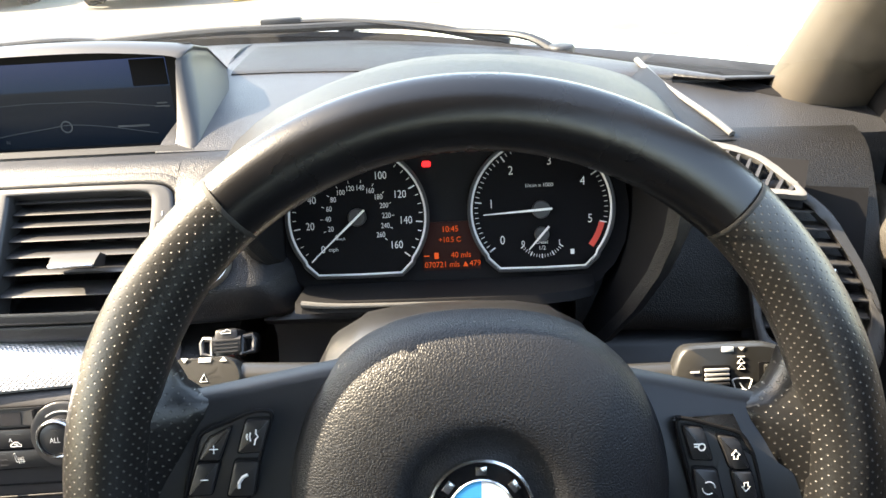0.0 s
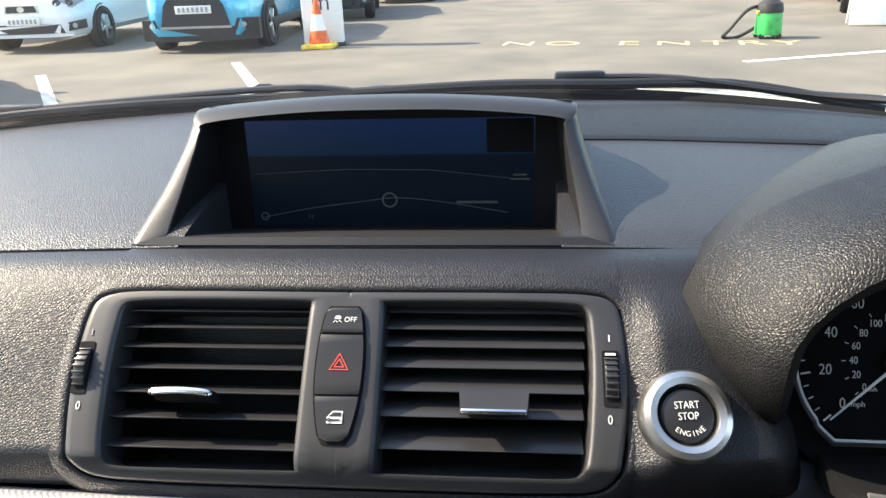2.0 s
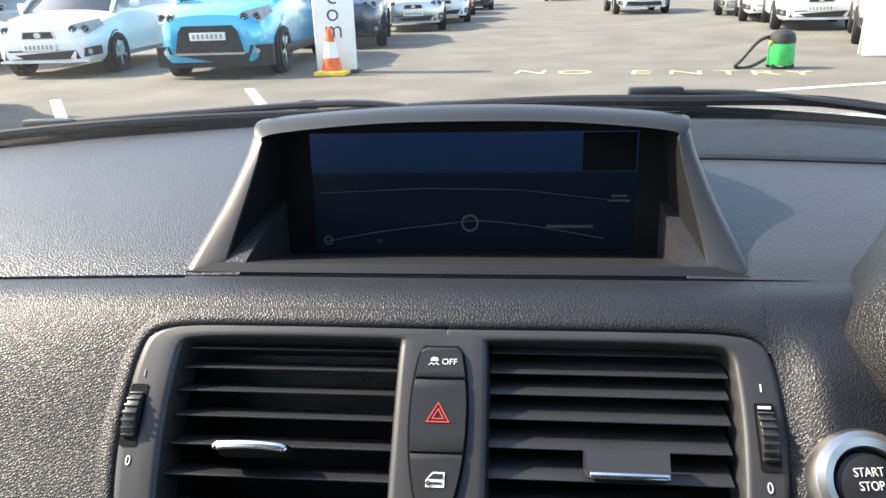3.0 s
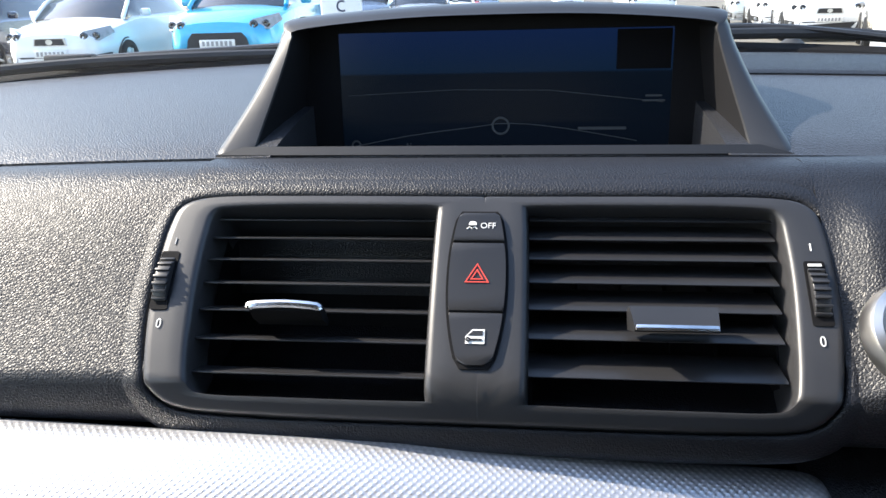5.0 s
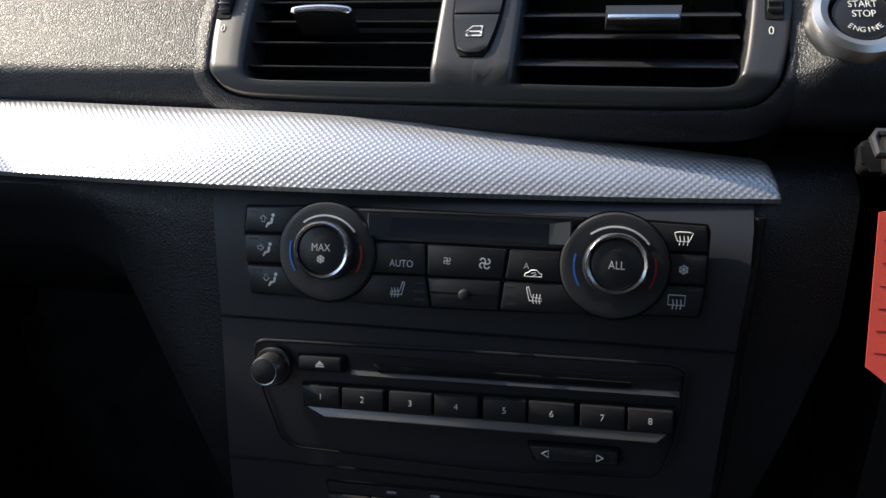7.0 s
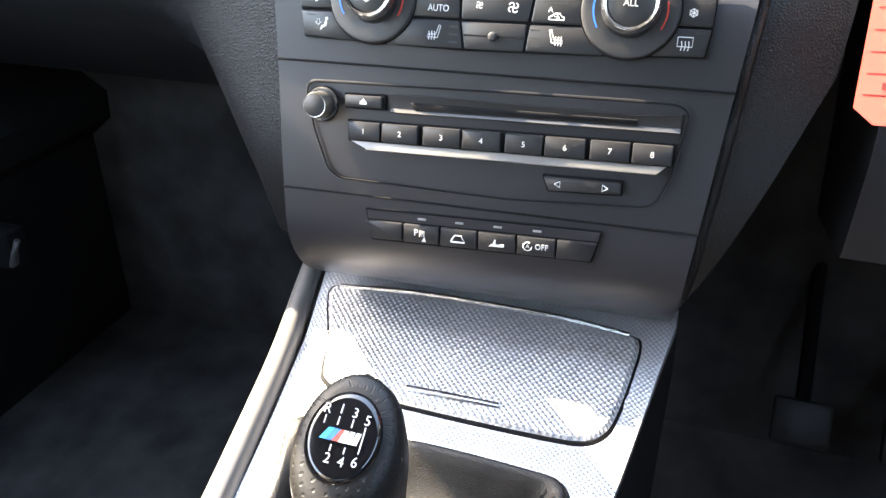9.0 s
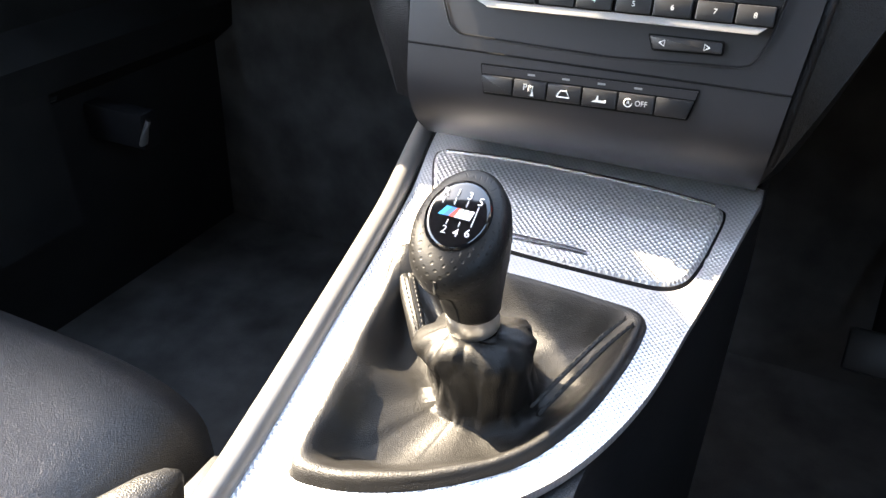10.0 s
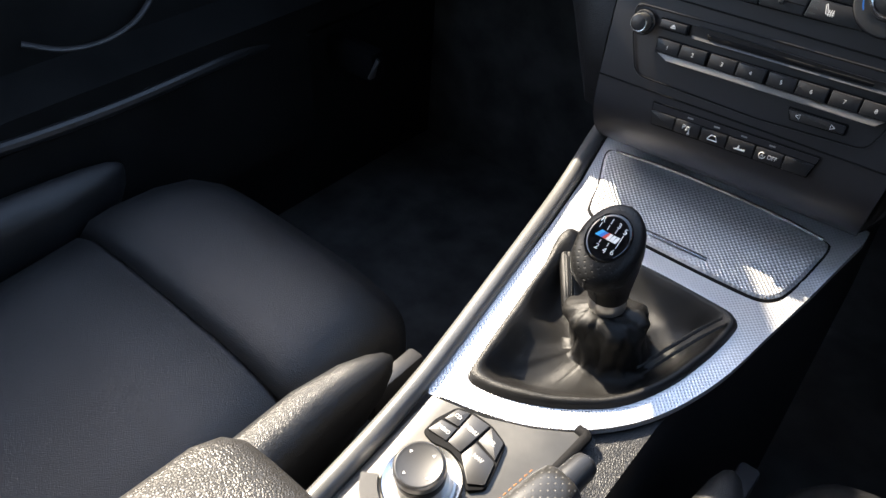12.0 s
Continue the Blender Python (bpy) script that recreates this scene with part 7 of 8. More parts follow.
strokes("wiper_icon", [[(-0.0012, 0.0006), (0.0010, 0.0014), (0.0068, 0.0014), (0.0090, 0.0006), (0.0070, -0.0052), (0.0052, -0.0044), (0.0026, -0.0044), (0.0008, -0.0052), (-0.0012, 0.0006)], [(0.0026, -0.0010), (0.0060, -0.0062)]], sr, r=0.0004, z=0.0007)
strokes("wiper_icon", [[(0.0190, 0.0020), (0.0262, 0.0020), (0.0246, -0.0040), (0.0206, -0.0040), (0.0190, 0.0020)], [(0.0212, -0.0006), (0.0240, -0.0046)]], sr, r=0.0004, z=0.0026)
strokes("wipe_step", [[(0.0018, 0.0062), (0.0056, 0.0062), (0.0037, 0.0088), (0.0018, 0.0062)], [(0.0018, 0.0092), (0.0056, 0.0092), (0.0037, 0.0118), (0.0018, 0.0092)], [(0.0018, 0.0126), (0.0056, 0.0126)], [(0.0024, -0.0078), (0.0058, -0.0078), (0.0041, -0.0104), (0.0024, -0.0078)]], sr, r=0.0003, z=0.0007)
part("symbol_bar", box(0.0062, 0.0026, 0.0003, (-0.0030, 0.0166, 0.0004), 0.0001), M_WHITE, sr)
part("arrow_mark", poly([(0.0024, 0.0176), (0.0058, 0.0176), (0.0041, 0.0156)], 0.0002), M_WHITE, sr)
for v in (0.0052, -0.0072):
    part("symbol_bar", box(0.0046, 0.0010, 0.0003, (-0.0200, v, 0.0006)), M_WHITE, sr)
sl = stalk((-0.0720, 0.416, 1.0310), 40, [(-0.023, 0.0085), (0.014, 0.0105), (0.021, 0.004), (0.0215, -0.006), (0.0, -0.0120), (-0.018, -0.0130), (-0.023, -0.006)], -1, "dark indicator stalk with white symbols")
strokes("lamp_icon", [[(-0.0010, -0.0035), (0.0030, -0.0035), (0.0010, 0.0005), (-0.0010, -0.0035)]], sl, r=0.0003, z=0.0007)
for u, d_ in ((-0.010, -1), (0.011, 1)):
    part("arrow_mark", poly([(u - 0.002, 0.0080 - d_ * 0.001), (u + 0.002, 0.0080 - d_ * 0.001), (u, 0.0080 + d_ * 0.0014)], 0.0006), M_WHITE, sl)
part("symbol_bar", box(0.0068, 0.0024, 0.0003, (0.001, 0.0078, 0.0007), 0.0001), M_WHITE, sl)

# ---- instrument cluster ----
IF = face_frame((0.0545, 0.6085, 1.0355), 19.3)
clu = thing("instrument_cluster", "black instrument cluster with two white-ringed dials", "instrument cluster", IF)
part("face", plate(round_rect(0.268, 0.128, 0.058, cx=0, cy=-0.003), 0.004, m=Matrix.Translation((0, 0, -0.001))), M_BLACK, clu)


def dial_face(cu, name):
    d = part(name, tube(0.0505, 0.001, (cu, 0, -0.0002), 64), M_DIAL, clu)
    R = 0.0518
    pts = [(cu + R * math.cos(radians(a)), R * math.sin(radians(a)), 0.002) for a in range(-38, 219, 4)]
    pts += [(cu - 0.0400, -0.0350, 0.002), (cu - 0.0315, -0.0432, 0.002), (cu, -0.0436, 0.002), (cu + 0.0315, -0.0432, 0.002), (cu + 0.0400, -0.0350, 0.002), (cu + R * math.cos(radians(-38)), R * math.sin(radians(-38)), 0.002)]
    part("ring", pipe(pts, 0.00095, 6, caps=False), M_DIALPRINT, d, "white surround")
    part("bezel", pipe([(cu + (x - cu) * 1.035, y * 1.035, 0.003) for x, y, z in pts], 0.0012, 6, caps=False), M_PLASTIC, d)
    return d


def tick(d, cu, a, r0, r1, w):
    q = radians(a)
    part("tick", box(r1 - r0, w, 0.0003, (0, 0, 0), m=Matrix.Translation((cu + (r0 + r1) / 2 * math.cos(q), (r0 + r1) / 2 * math.sin(q), 0.0008)) @ Matrix.Rotation(q, 4, "Z")), M_DIALPRINT, d)


SU, TU = -0.0690, 0.0690
sp = dial_face(SU, "speedometer")
for i in range(33):
    a = 222 - 32.6 * i / 4
    tick(sp, SU, a, 0.0445 if i % 4 == 0 else 0.0468, 0.0495, 0.0009 if i % 4 == 0 else 0.0005)
for i in range(9):
    q = radians(222 - 32.6 * i)
    txt("numeral", str(20 * i), 0.0082, M_DIALPRINT, sp, (SU + 0.0368 * math.cos(q), 0.0355 * math.sin(q), 0.0008), squeeze=0.82)
for i in range(14):
    q = radians(222 - 20.1 * i)
    txt("numeral", str(20 * i), 0.0056, M_DIALPRINT, sp, (SU + 0.0222 * math.cos(q), 0.0222 * math.sin(q), 0.0008), squeeze=0.8)
    tick(sp, SU, 222 - 20.1 * i, 0.0262, 0.0282, 0.0004)
txt("unit", "mph", 0.0042, M_DIALPRINT, sp, (SU - 0.0195, -0.0240, 0.0008))
txt("unit", "km/h", 0.0030, M_DIALPRINT, sp, (SU - 0.0130, -0.0160, 0.0008))
ta = dial_face(TU, "rev_counter")
for i in range(51):
    a = 218 - 46.3 * i / 10
    if a < -22:
        break
    tick(ta, TU, a, 0.0445 if i % 10 == 0 else 0.0468, 0.0495, 0.0009 if i % 10 == 0 else 0.0005)
for i in range(6):
    q = radians(218 - 46.3 * i)
    txt("numeral", str(i), 0.0092, M_DIALPRINT, ta, (TU + 0.0372 * math.cos(q), 0.0362 * math.sin(q), 0.0008), squeeze=0.85)
part("red_band", arc_band(0.0440, 0.0482, -38, -14, 0.0006), M_RED, ta, "red warning band").location = (TU, 0, 0)
txt("unit", "1/min x 1000", 0.0040, M_DIALPRINT, ta, (TU - 0.001, 0.0180, 0.0008))
FU = (TU, -0.0185)
for i in range(17):
    q = 215 + 110 * i / 16
    w = radians(q)
    part("fuel_tick", box(0.0032 if i % 4 == 0 else 0.0022, 0.0008 if i % 4 == 0 else 0.0004, 0.0003, (0, 0, 0), m=Matrix.Translation((FU[0] + 0.0175 * math.cos(w), FU[1] + 0.0175 * math.sin(w) + 0.001, 0.0008)) @ Matrix.Rotation(w, 4, "Z")), M_DIALPRINT, ta)
txt("numeral", "0", 0.0052, M_DIALPRINT, ta, (FU[0] - 0.0140, FU[1] - 0.0065, 0.0008))
txt("numeral", "1", 0.0052, M_DIALPRINT, ta, (FU[0] + 0.0130, FU[1] - 0.0065, 0.0008))
txt("numeral", "1/2", 0.0044, M_DIALPRINT, ta, (FU[0], FU[1] - 0.0105, 0.0008))
txt("fuel_word", "Diesel", 0.0036, M_DIALPRINT, ta, (FU[0], FU[1] - 0.0062, 0.0008))
part("pump_icon", box(0.0028, 0.0036, 0.0003, (FU[0] + 0.0225, FU[1] - 0.0140, 0.0008)), M_DIALPRINT, ta)


def needle(d, cu, cv, a, length, hub):
    q = radians(a)
    bm = plate([(0.004, 0.0008), (-0.0005, 0.0009), (length, 0.00035), (length, -0.00035), (-0.0005, -0.0009), (-0.008, -0.0008), (-0.008, 0.0008)][::-1], 0.0005)
    bm.transform(Matrix.Translation((cu, cv, 0.0050)) @ Matrix.Rotation(q, 4, "Z"))
    part("needle", bm, M_WHITE, d, "white needle")
    part("needle_hub", lathe([(0, 0.0042), (hub * 0.9, 0.0040), (hub, 0.003), (hub, 0)], 32, Matrix.Translation((cu, cv, 0))), M_PLASTIC, d)


needle(sp, SU, 0.0, 222, 0.047, 0.0068)
needle(ta, TU, 0.0, 183, 0.043, 0.0068)
needle(ta, FU[0], FU[1], 228, 0.0150, 0.0055)
info = part("info_display", plate(round_rect(0.0435, 0.0365, 0.001, cx=0.001, cy=-0.0245), 0.001, m=Matrix.Translation((0, 0, 0.0))), M_AMBERBACK, clu, "amber dot-matrix display")
for body, size, u, v in (("10:45", 0.0064, 0.0005, -0.0120), ("+10.5 C", 0.0056, 0.0000, -0.0200), ("40 mls", 0.0062, 0.0080, -0.0318), ("070721 mls", 0.0062, -0.0065, -0.0388), ("479", 0.0062, 0.0185, -0.0385)):
    txt("readout", body, size, M_AMBER, info, (u, v, 0.0003), squeeze=0.92)
part("warning_triangle", poly([(0.0092, -0.0405), (0.0132, -0.0405), (0.0112, -0.0368)], 0.0002), M_AMBER, info)
part("pump_icon", box(0.0032, 0.0046, 0.0003, (-0.0105, -0.0318, 0.0003)), M_AMBER, info)
part("range_arrow", box(0.0042, 0.0008, 0.0003, (-0.0180, -0.0318, 0.0003)), M_AMBER, info)
part("telltale", plate(round_rect(0.0066, 0.0044, 0.0016, cx=-0.0150, cy=0.0375), 0.0006, m=Matrix.Translation((0, 0, 0.0003))), M_TELL, clu, "glowing red brake warning")
part("telltale", plate(round_rect(0.0034, 0.0052, 0.0014, cx=0.0180, cy=0.0480), 0.0006, m=Matrix.Translation((0, 0, 0.0003))), M_TELL, clu, "glowing red belt warning")
part("lower_lip", loft([[(u, -0.050, 0.004 * f), (u, -0.053, 0.030 * f), (u, -0.056, 0.048 * f), (u, -0.063, 0.050 * f), (u, -0.066, 0.0)] for u, f in ((-0.110, 0.9), (-0.104, 1.0), (0.0, 1.0), (0.06, 0.95), (0.085, 0.75), (0.100, 0.45), (0.106, 0.2))]), M_BLACK, clu, "", 30)
part("lip_trim", pipe(spline([(-0.104, -0.0562, 0.0485), (-0.08, -0.0580, 0.0500), (-0.03, -0.0585, 0.0500), (0.02, -0.0585, 0.0495)], 12), 0.0022, 8, flat=0.8, taper=lambda t: 1.15 - 0.85 * t), M_RAIL, clu, "satin trim edge")

# ---- remote key in its slot, with a card tag ----
keyt = thing("remote_key", "black and silver remote key sitting in its slot", "key", face_frame((-0.106, 0.550, 0.963), 35, yaw=5))
part("slot", plate(round_rect(0.034, 0.016, 0.004), 0.008, 0.002, m=Matrix.Translation((0, 0.001, -0.003))), M_BLACK, keyt)
part("case", box(0.017, 0.020, 0.030, (0.0, 0.001, 0.006), 0.003), M_BUTTON, keyt, "black key case")
part("band", loft([[(-w, v, z) for v, z in ((-0.008, 0.004), (-0.008, 0.019), (-0.004, 0.0215), (0.003, 0.0215), (0.0055, 0.019), (0.0055, 0.004))] for w in (-0.0100, -0.0085, 0.0085, 0.0100)]), M_PLASTIC, keyt, "satin ribbed end band")
for u in (-1, 1):
    ring = [(u * 0.0105, 0.004, 0.017), (u * 0.0170, 0.005, 0.015), (u * 0.0188, 0.002, 0.015), (u * 0.0178, -0.006, 0.017), (u * 0.0105, -0.0075, 0.0185)]
    part("loop", pipe(ring + ring[:1], 0.0021, 8), M_PLASTIC, keyt, "satin loop")
for k in range(4):
    part("rib", box(0.0165, 0.0010, 0.0010, (0, 0.0026 - 0.0026 * k, 0.0216)), M_PLASTIC, keyt)
strokes("car_icon", [[(-0.0035, 0.0075), (-0.0030, 0.0090), (-0.0008, 0.0092), (0.0008, 0.0104), (0.0034, 0.0092), (0.0036, 0.0075), (-0.0035, 0.0075)]], keyt, r=0.00025, z=0.0214)
tag = thing("key_tag", "red card key tag with illegible writing", "tag", face_frame((-0.090, 0.520, 0.906), 12, yaw=-8) @ Matrix.Rotation(radians(4), 4, "Z"))
part("card", plate([(-0.026, -0.034), (-0.016, -0.042), (0.024, -0.042), (0.030, -0.036), (0.030, 0.036), (0.014, 0.042), (0.010, 0.047), (-0.002, 0.047), (-0.006, 0.042), (-0.026, 0.038)][::-1], 0.0008), M_TAG, tag)
part("eyelet", arc_band(0.0018, 0.0036, 0, 359, 0.0001), M_BLACK, tag).location = (-0.001, -0.0365, 0)
M_INK = mat("dark_ink", (0.12, 0.012, 0.012), 0.6)
rnd = random.Random(3)
for k in range(6):
    v = 0.030 - 0.0105 * k
    w = rnd.uniform(0.018, 0.034)
    part("writing_bar", box(w, 0.0035 if k > 1 else 0.0018, 0.0002, (rnd.uniform(-0.004, 0.004) + 0.002, v, 0.0002)), M_INK, tag)
    part("rule_line", box(0.050, 0.0004, 0.0002, (0.002, v - 0.0045, 0.0001)), M_INK, tag)
part("string", pipe([(0.004, 0.046, 0.0), (0.002, 0.056, 0.004), (-0.004, 0.066, 0.010)], 0.0006, 5), M_BLACK, tag)

# ---- outer vent on the driver's side ----
OV = face_frame((0.312, 0.578, 1.000), 24, yaw=-14)
ov = thing("side_vent", "dark plastic louvred air vent at the dashboard's end", "air vent", OV)
o = [(v.x, v.y) for v in ring_curve([(-0.040, 0.052, 0), (-0.014, 0.0525, 0), (0.010, 0.037, 0), (0.026, 0.014, 0), (0.040, -0.010, 0), (0.050, -0.036, 0), (0.053, -0.062, 0), (0.045, -0.080, 0), (0.012, -0.084, 0), (-0.022, -0.082, 0), (-0.040, 0.0, 0)], 88)]
i = [(v.x, v.y) for v in ring_curve([(-0.032, 0.045, 0), (-0.012, 0.0435, 0), (0.006, 0.030, 0), (0.020, 0.012, 0), (0.033, -0.008, 0), (0.041, -0.026, 0), (0.043, -0.045, 0), (0.036, -0.056, 0), (0.012, -0.058, 0), (-0.022, -0.058, 0), (-0.034, 0.0, 0)], 88)]
part("frame", plate(o[::-1], 0.02, 0.002, hole=i[::-1]), M_PLASTIC, ov)
part("backing", box(0.08, 0.12, 0.003, (0.003, -0.005, -0.035)), M_BLACK, ov)
for k in range(8):
    v = 0.0335 - 0.0122 * k
    right = 0.0025 + 0.040 * min(1.0, (0.0335 - v) / 0.062) ** 0.85
    part("slat", box(right + 0.032, 0.0018, 0.016, ((right - 0.032) / 2, v, -0.010), 0.0006, m=Matrix.Translation((0, v, 0)) @ Matrix.Rotation(radians(20), 4, "X") @ Matrix.Translation((0, -v, 0))), M_PLASTIC, ov)
part("flow_tab", box(0.018, 0.0034, 0.012, (0.008, -0.0065, 0.001), 0.001), M_CHROME, ov, "bright tab")
txt("zero", "0", 0.0075, M_WHITE, ov, (0.0400, -0.0640, 0.0003))
gr = thing("demister_outlet", "small toothed side-window demister outlet", "air vent", face_frame((0.287, 0.612, 1.060), 55, yaw=-24))
go = [(v.x, v.y) for v in ring_curve([(0.0290, -0.0205, 0), (0.012, -0.0225, 0), (-0.010, -0.0232, 0), (-0.045, -0.0230, 0), (-0.062, -0.010, 0), (-0.062, 0.016, 0), (-0.040, 0.0185, 0), (-0.0079, 0.0115, 0), (0.014, -0.0050, 0)], 72)]
gi = [(v.x, v.y) for v in ring_curve([(0.0210, -0.0170, 0), (0.010, -0.0185, 0), (-0.010, -0.0192, 0), (-0.043, -0.0192, 0), (-0.057, -0.008, 0), (-0.057, 0.012, 0), (-0.040, 0.0138, 0), (-0.011, 0.0070, 0), (0.009, -0.0070, 0)], 72)]
part("frame", plate(go[::-1], 0.006, 0.0012, hole=gi[::-1]), M_RAIL, gr, "satin grey frame")
part("floor", box(0.090, 0.042, 0.002, (-0.018, -0.003, -0.014)), M_BLACK, gr)
for k in range(9):
    u = -0.050 + 0.0082 * k
    top = 0.0135 - 0.026 * max(0.0, (u + 0.040) / 0.060) ** 1.3
    part("tooth", plate([(u, -0.0188), (u + 0.0030, -0.0188), (u + 0.0062, top), (u + 0.0040, top)], 0.010, m=Matrix.Translation((0, 0, -0.0006))), M_PLASTIC, gr)

# ---- pedals on the driver's side ----
for x, nm in ((-0.02, "clutch_pedal"), (0.09, "brake_pedal"), (0.19, "accelerator_pedal")):
    pt = thing("pedal", "black ribbed rubber " + nm.replace("_", " "), "pedal", face_frame((x, 0.80, 0.42), 35))
    part("pad", box(0.06 if x < 0.15 else 0.05, 0.05 if x < 0.15 else 0.12, 0.012, (0, 0, 0), 0.004), M_RUBBER, pt)
    part("arm", pipe([(0, 0.01, -0.006), (0, 0.15, -0.02), (0, 0.30, 0.0)], 0.008, 8), M_BLACK, pt)

M_ASPHALT = mat("car_park_asphalt", (0.133, 0.120, 0.098), 0.9, grain=0.6, scale=260, kind="noise", wear=0.25, wear_scale=0.9)
ground = link("ground", box(400, 400, 0.1, (0, 60, -0.05)), M_ASPHALT)
tagged(ground, "pale sunlit asphalt of a car park", "ground", kind="structure")

# ---- bonnet, wipers and jets outside the windscreen ----
bn = []
for x in [XC + 0.06 * k for k in range(-13, 14)]:
    e = abs(x - XC) / 0.78
    pts = [(1.075 - 0.20 * e * e, 1.060 - 0.03 * e * e), (1.085 - 0.20 * e * e, 1.090 - 0.035 * e * e), (1.16 - 0.1 * e * e, 1.088 - 0.04 * e * e), (1.4, 1.048 - 0.05 * e ** 3), (1.7, 0.975 - 0.06 * e ** 3), (2.0, 0.86 - 0.09 * e ** 3), (2.12, 0.76 - 0.1 * e ** 3), (2.15, 0.5), (1.2, 0.5)]
    bn.append([(x, y, z) for y, z in pts])
bonnet = link("bonnet", loft(bn), M_CARPAINT, None, sharp=50)
tagged(bonnet, "dark metallic grey car bonnet beyond the windscreen", "bonnet", kind="structure")
structure("cowl_panel", pipe([(XC + (k - 10) / 10 * 0.72, 1.062 - 0.2 * (abs(k - 10) / 10) ** 2, 1.068 - 0.02 * (abs(k - 10) / 10) ** 2) for k in range(21)], 0.026, 8, flat=0.5), M_BLACK, "black plastic scuttle under the wipers")


def wiper(pts_arm, pts_blade, label):
    w = thing("wiper", label, "wiper", (0, 0, 0))
    part("arm", pipe(spline(pts_arm, 20), 0.0062, 8, flat=0.6, taper=lambda t: 1.25 - 0.6 * t), M_RUBBER, w)
    part("blade", pipe(spline(pts_blade, 20), 0.0042, 8, flat=1.2), M_RUBBER, w)
    part("joint", box(0.05, 0.012, 0.010, pts_arm[-1], 0.003), M_RUBBER, w)
    part("spindle", tube(0.014, 0.02, pts_arm[0], 20, 0.003), M_RUBBER, w)
    return w


wiper([(0.172, 0.905, 1.088), (0.134, 0.935, 1.104), (0.06, 0.978, 1.106), (-0.06, 1.002, 1.120), (-0.15, 1.010, 1.122)], [(0.120, 0.955, 1.094), (0.0, 0.995, 1.113), (-0.135, 0.998, 1.116), (-0.24, 1.005, 1.116), (-0.38, 1.010, 1.110)], "black windscreen wiper parked at the foot of the screen")
wiper([(-0.36, 1.05, 1.100), (-0.45, 1.035, 1.112), (-0.62, 0.99, 1.110), (-0.72, 0.965, 1.107)], [(-0.42, 1.03, 1.104), (-0.60, 0.985, 1.106), (-0.75, 0.94, 1.102), (-0.90, 0.86, 1.09)], "black passenger-side windscreen wiper at rest")
for x, y, z in ((-0.506, 1.10, 1.1), (-0.09, 1.115, 1.094)):
    j = thing("washer_jet", "small black washer jet on the bonnet", "washer jet", (x, y, z))
    part("nozzle", box(0.022, 0.016, 0.012, (0, 0, 0.0), 0.004), M_BLACK, j)
    part("foot", box(0.030, 0.024, 0.004, (0, 0, -0.007), 0.0015), M_BLACK, j)

# ---- car park ----
M_LINE = mat("worn_white_line", (0.62, 0.61, 0.57), 0.85, grain=0.4, scale=200, kind="noise", wear=0.2, wear_scale=9)
M_YLINE = mat("worn_cream_paint", (0.60, 0.50, 0.26), 0.85, grain=0.4, scale=200, kind="noise", wear=0.35, wear_scale=7)


def line(a, b, w, name="road_line", label="worn white parking line on the asphalt"):
    a, b = Vector(a), Vector(b)
    d = (b - a).normalized()
    s = Vector((-d.y, d.x)) * w / 2
    ob = link(name, plate([(p.x, p.y) for p in (a + s, a - s, b - s, b + s)], 0.004, m=Matrix.Translation((0, 0, 0.005))), M_LINE)
    return tagged(ob, label, "road marking", "painted lines", "structure")


line((-2.80, 7.6), (-3.80, 9.75), 0.12)
line((2.29, 8.82), (4.2, 9.45), 0.11)
line((1.9, 6.4), (4.4, 7.2), 0.11)
line((-4.3, 6.5), (-6.0, 9.0), 0.12)
words = thing("road_lettering", "worn cream NO ENTRY lettering on the asphalt", "road marking", Matrix.Translation((1.55, 10.66, 0.006)) @ Matrix.Rotation(radians(-10.5), 4, "Z"), kind="structure")
for ch, u in zip("NOENTRY", (-1.75, -1.14, -0.26, 0.32, 0.85, 1.28, 1.72)):
    txt("road_letter", ch, 0.62, M_YLINE, words, (u, 0, 0), squeeze=1.05)

M_TYRE = mat("tyre_rubber", (0.015, 0.015, 0.016), 0.85, grain=0.3, scale=300, kind="noise")
M_ALLOY = mat("alloy_wheel", (0.55, 0.55, 0.56), 0.3, metal=0.9, wear=0.1)
M_CARGLASS = mat("dark_car_glass", (0.012, 0.016, 0.02), 0.05, coat=1.0, wear=0.05)
M_LAMP = mat("headlamp_glass", (0.30, 0.31, 0.32), 0.1, coat=1.0, wear=0.2)
M_TRIM = mat("black_bumper_plastic", (0.02, 0.02, 0.021), 0.6)
M_PLATE = mat("number_plate", (0.75, 0.75, 0.72), 0.4, wear=0.05)
PAINTS = {}


def paint(name, c, metal=0.15):
    if name not in PAINTS:
        PAINTS[name] = mat(name, c, 0.25, metal=metal, coat=1.0, wear=0.04)
    return PAINTS[name]


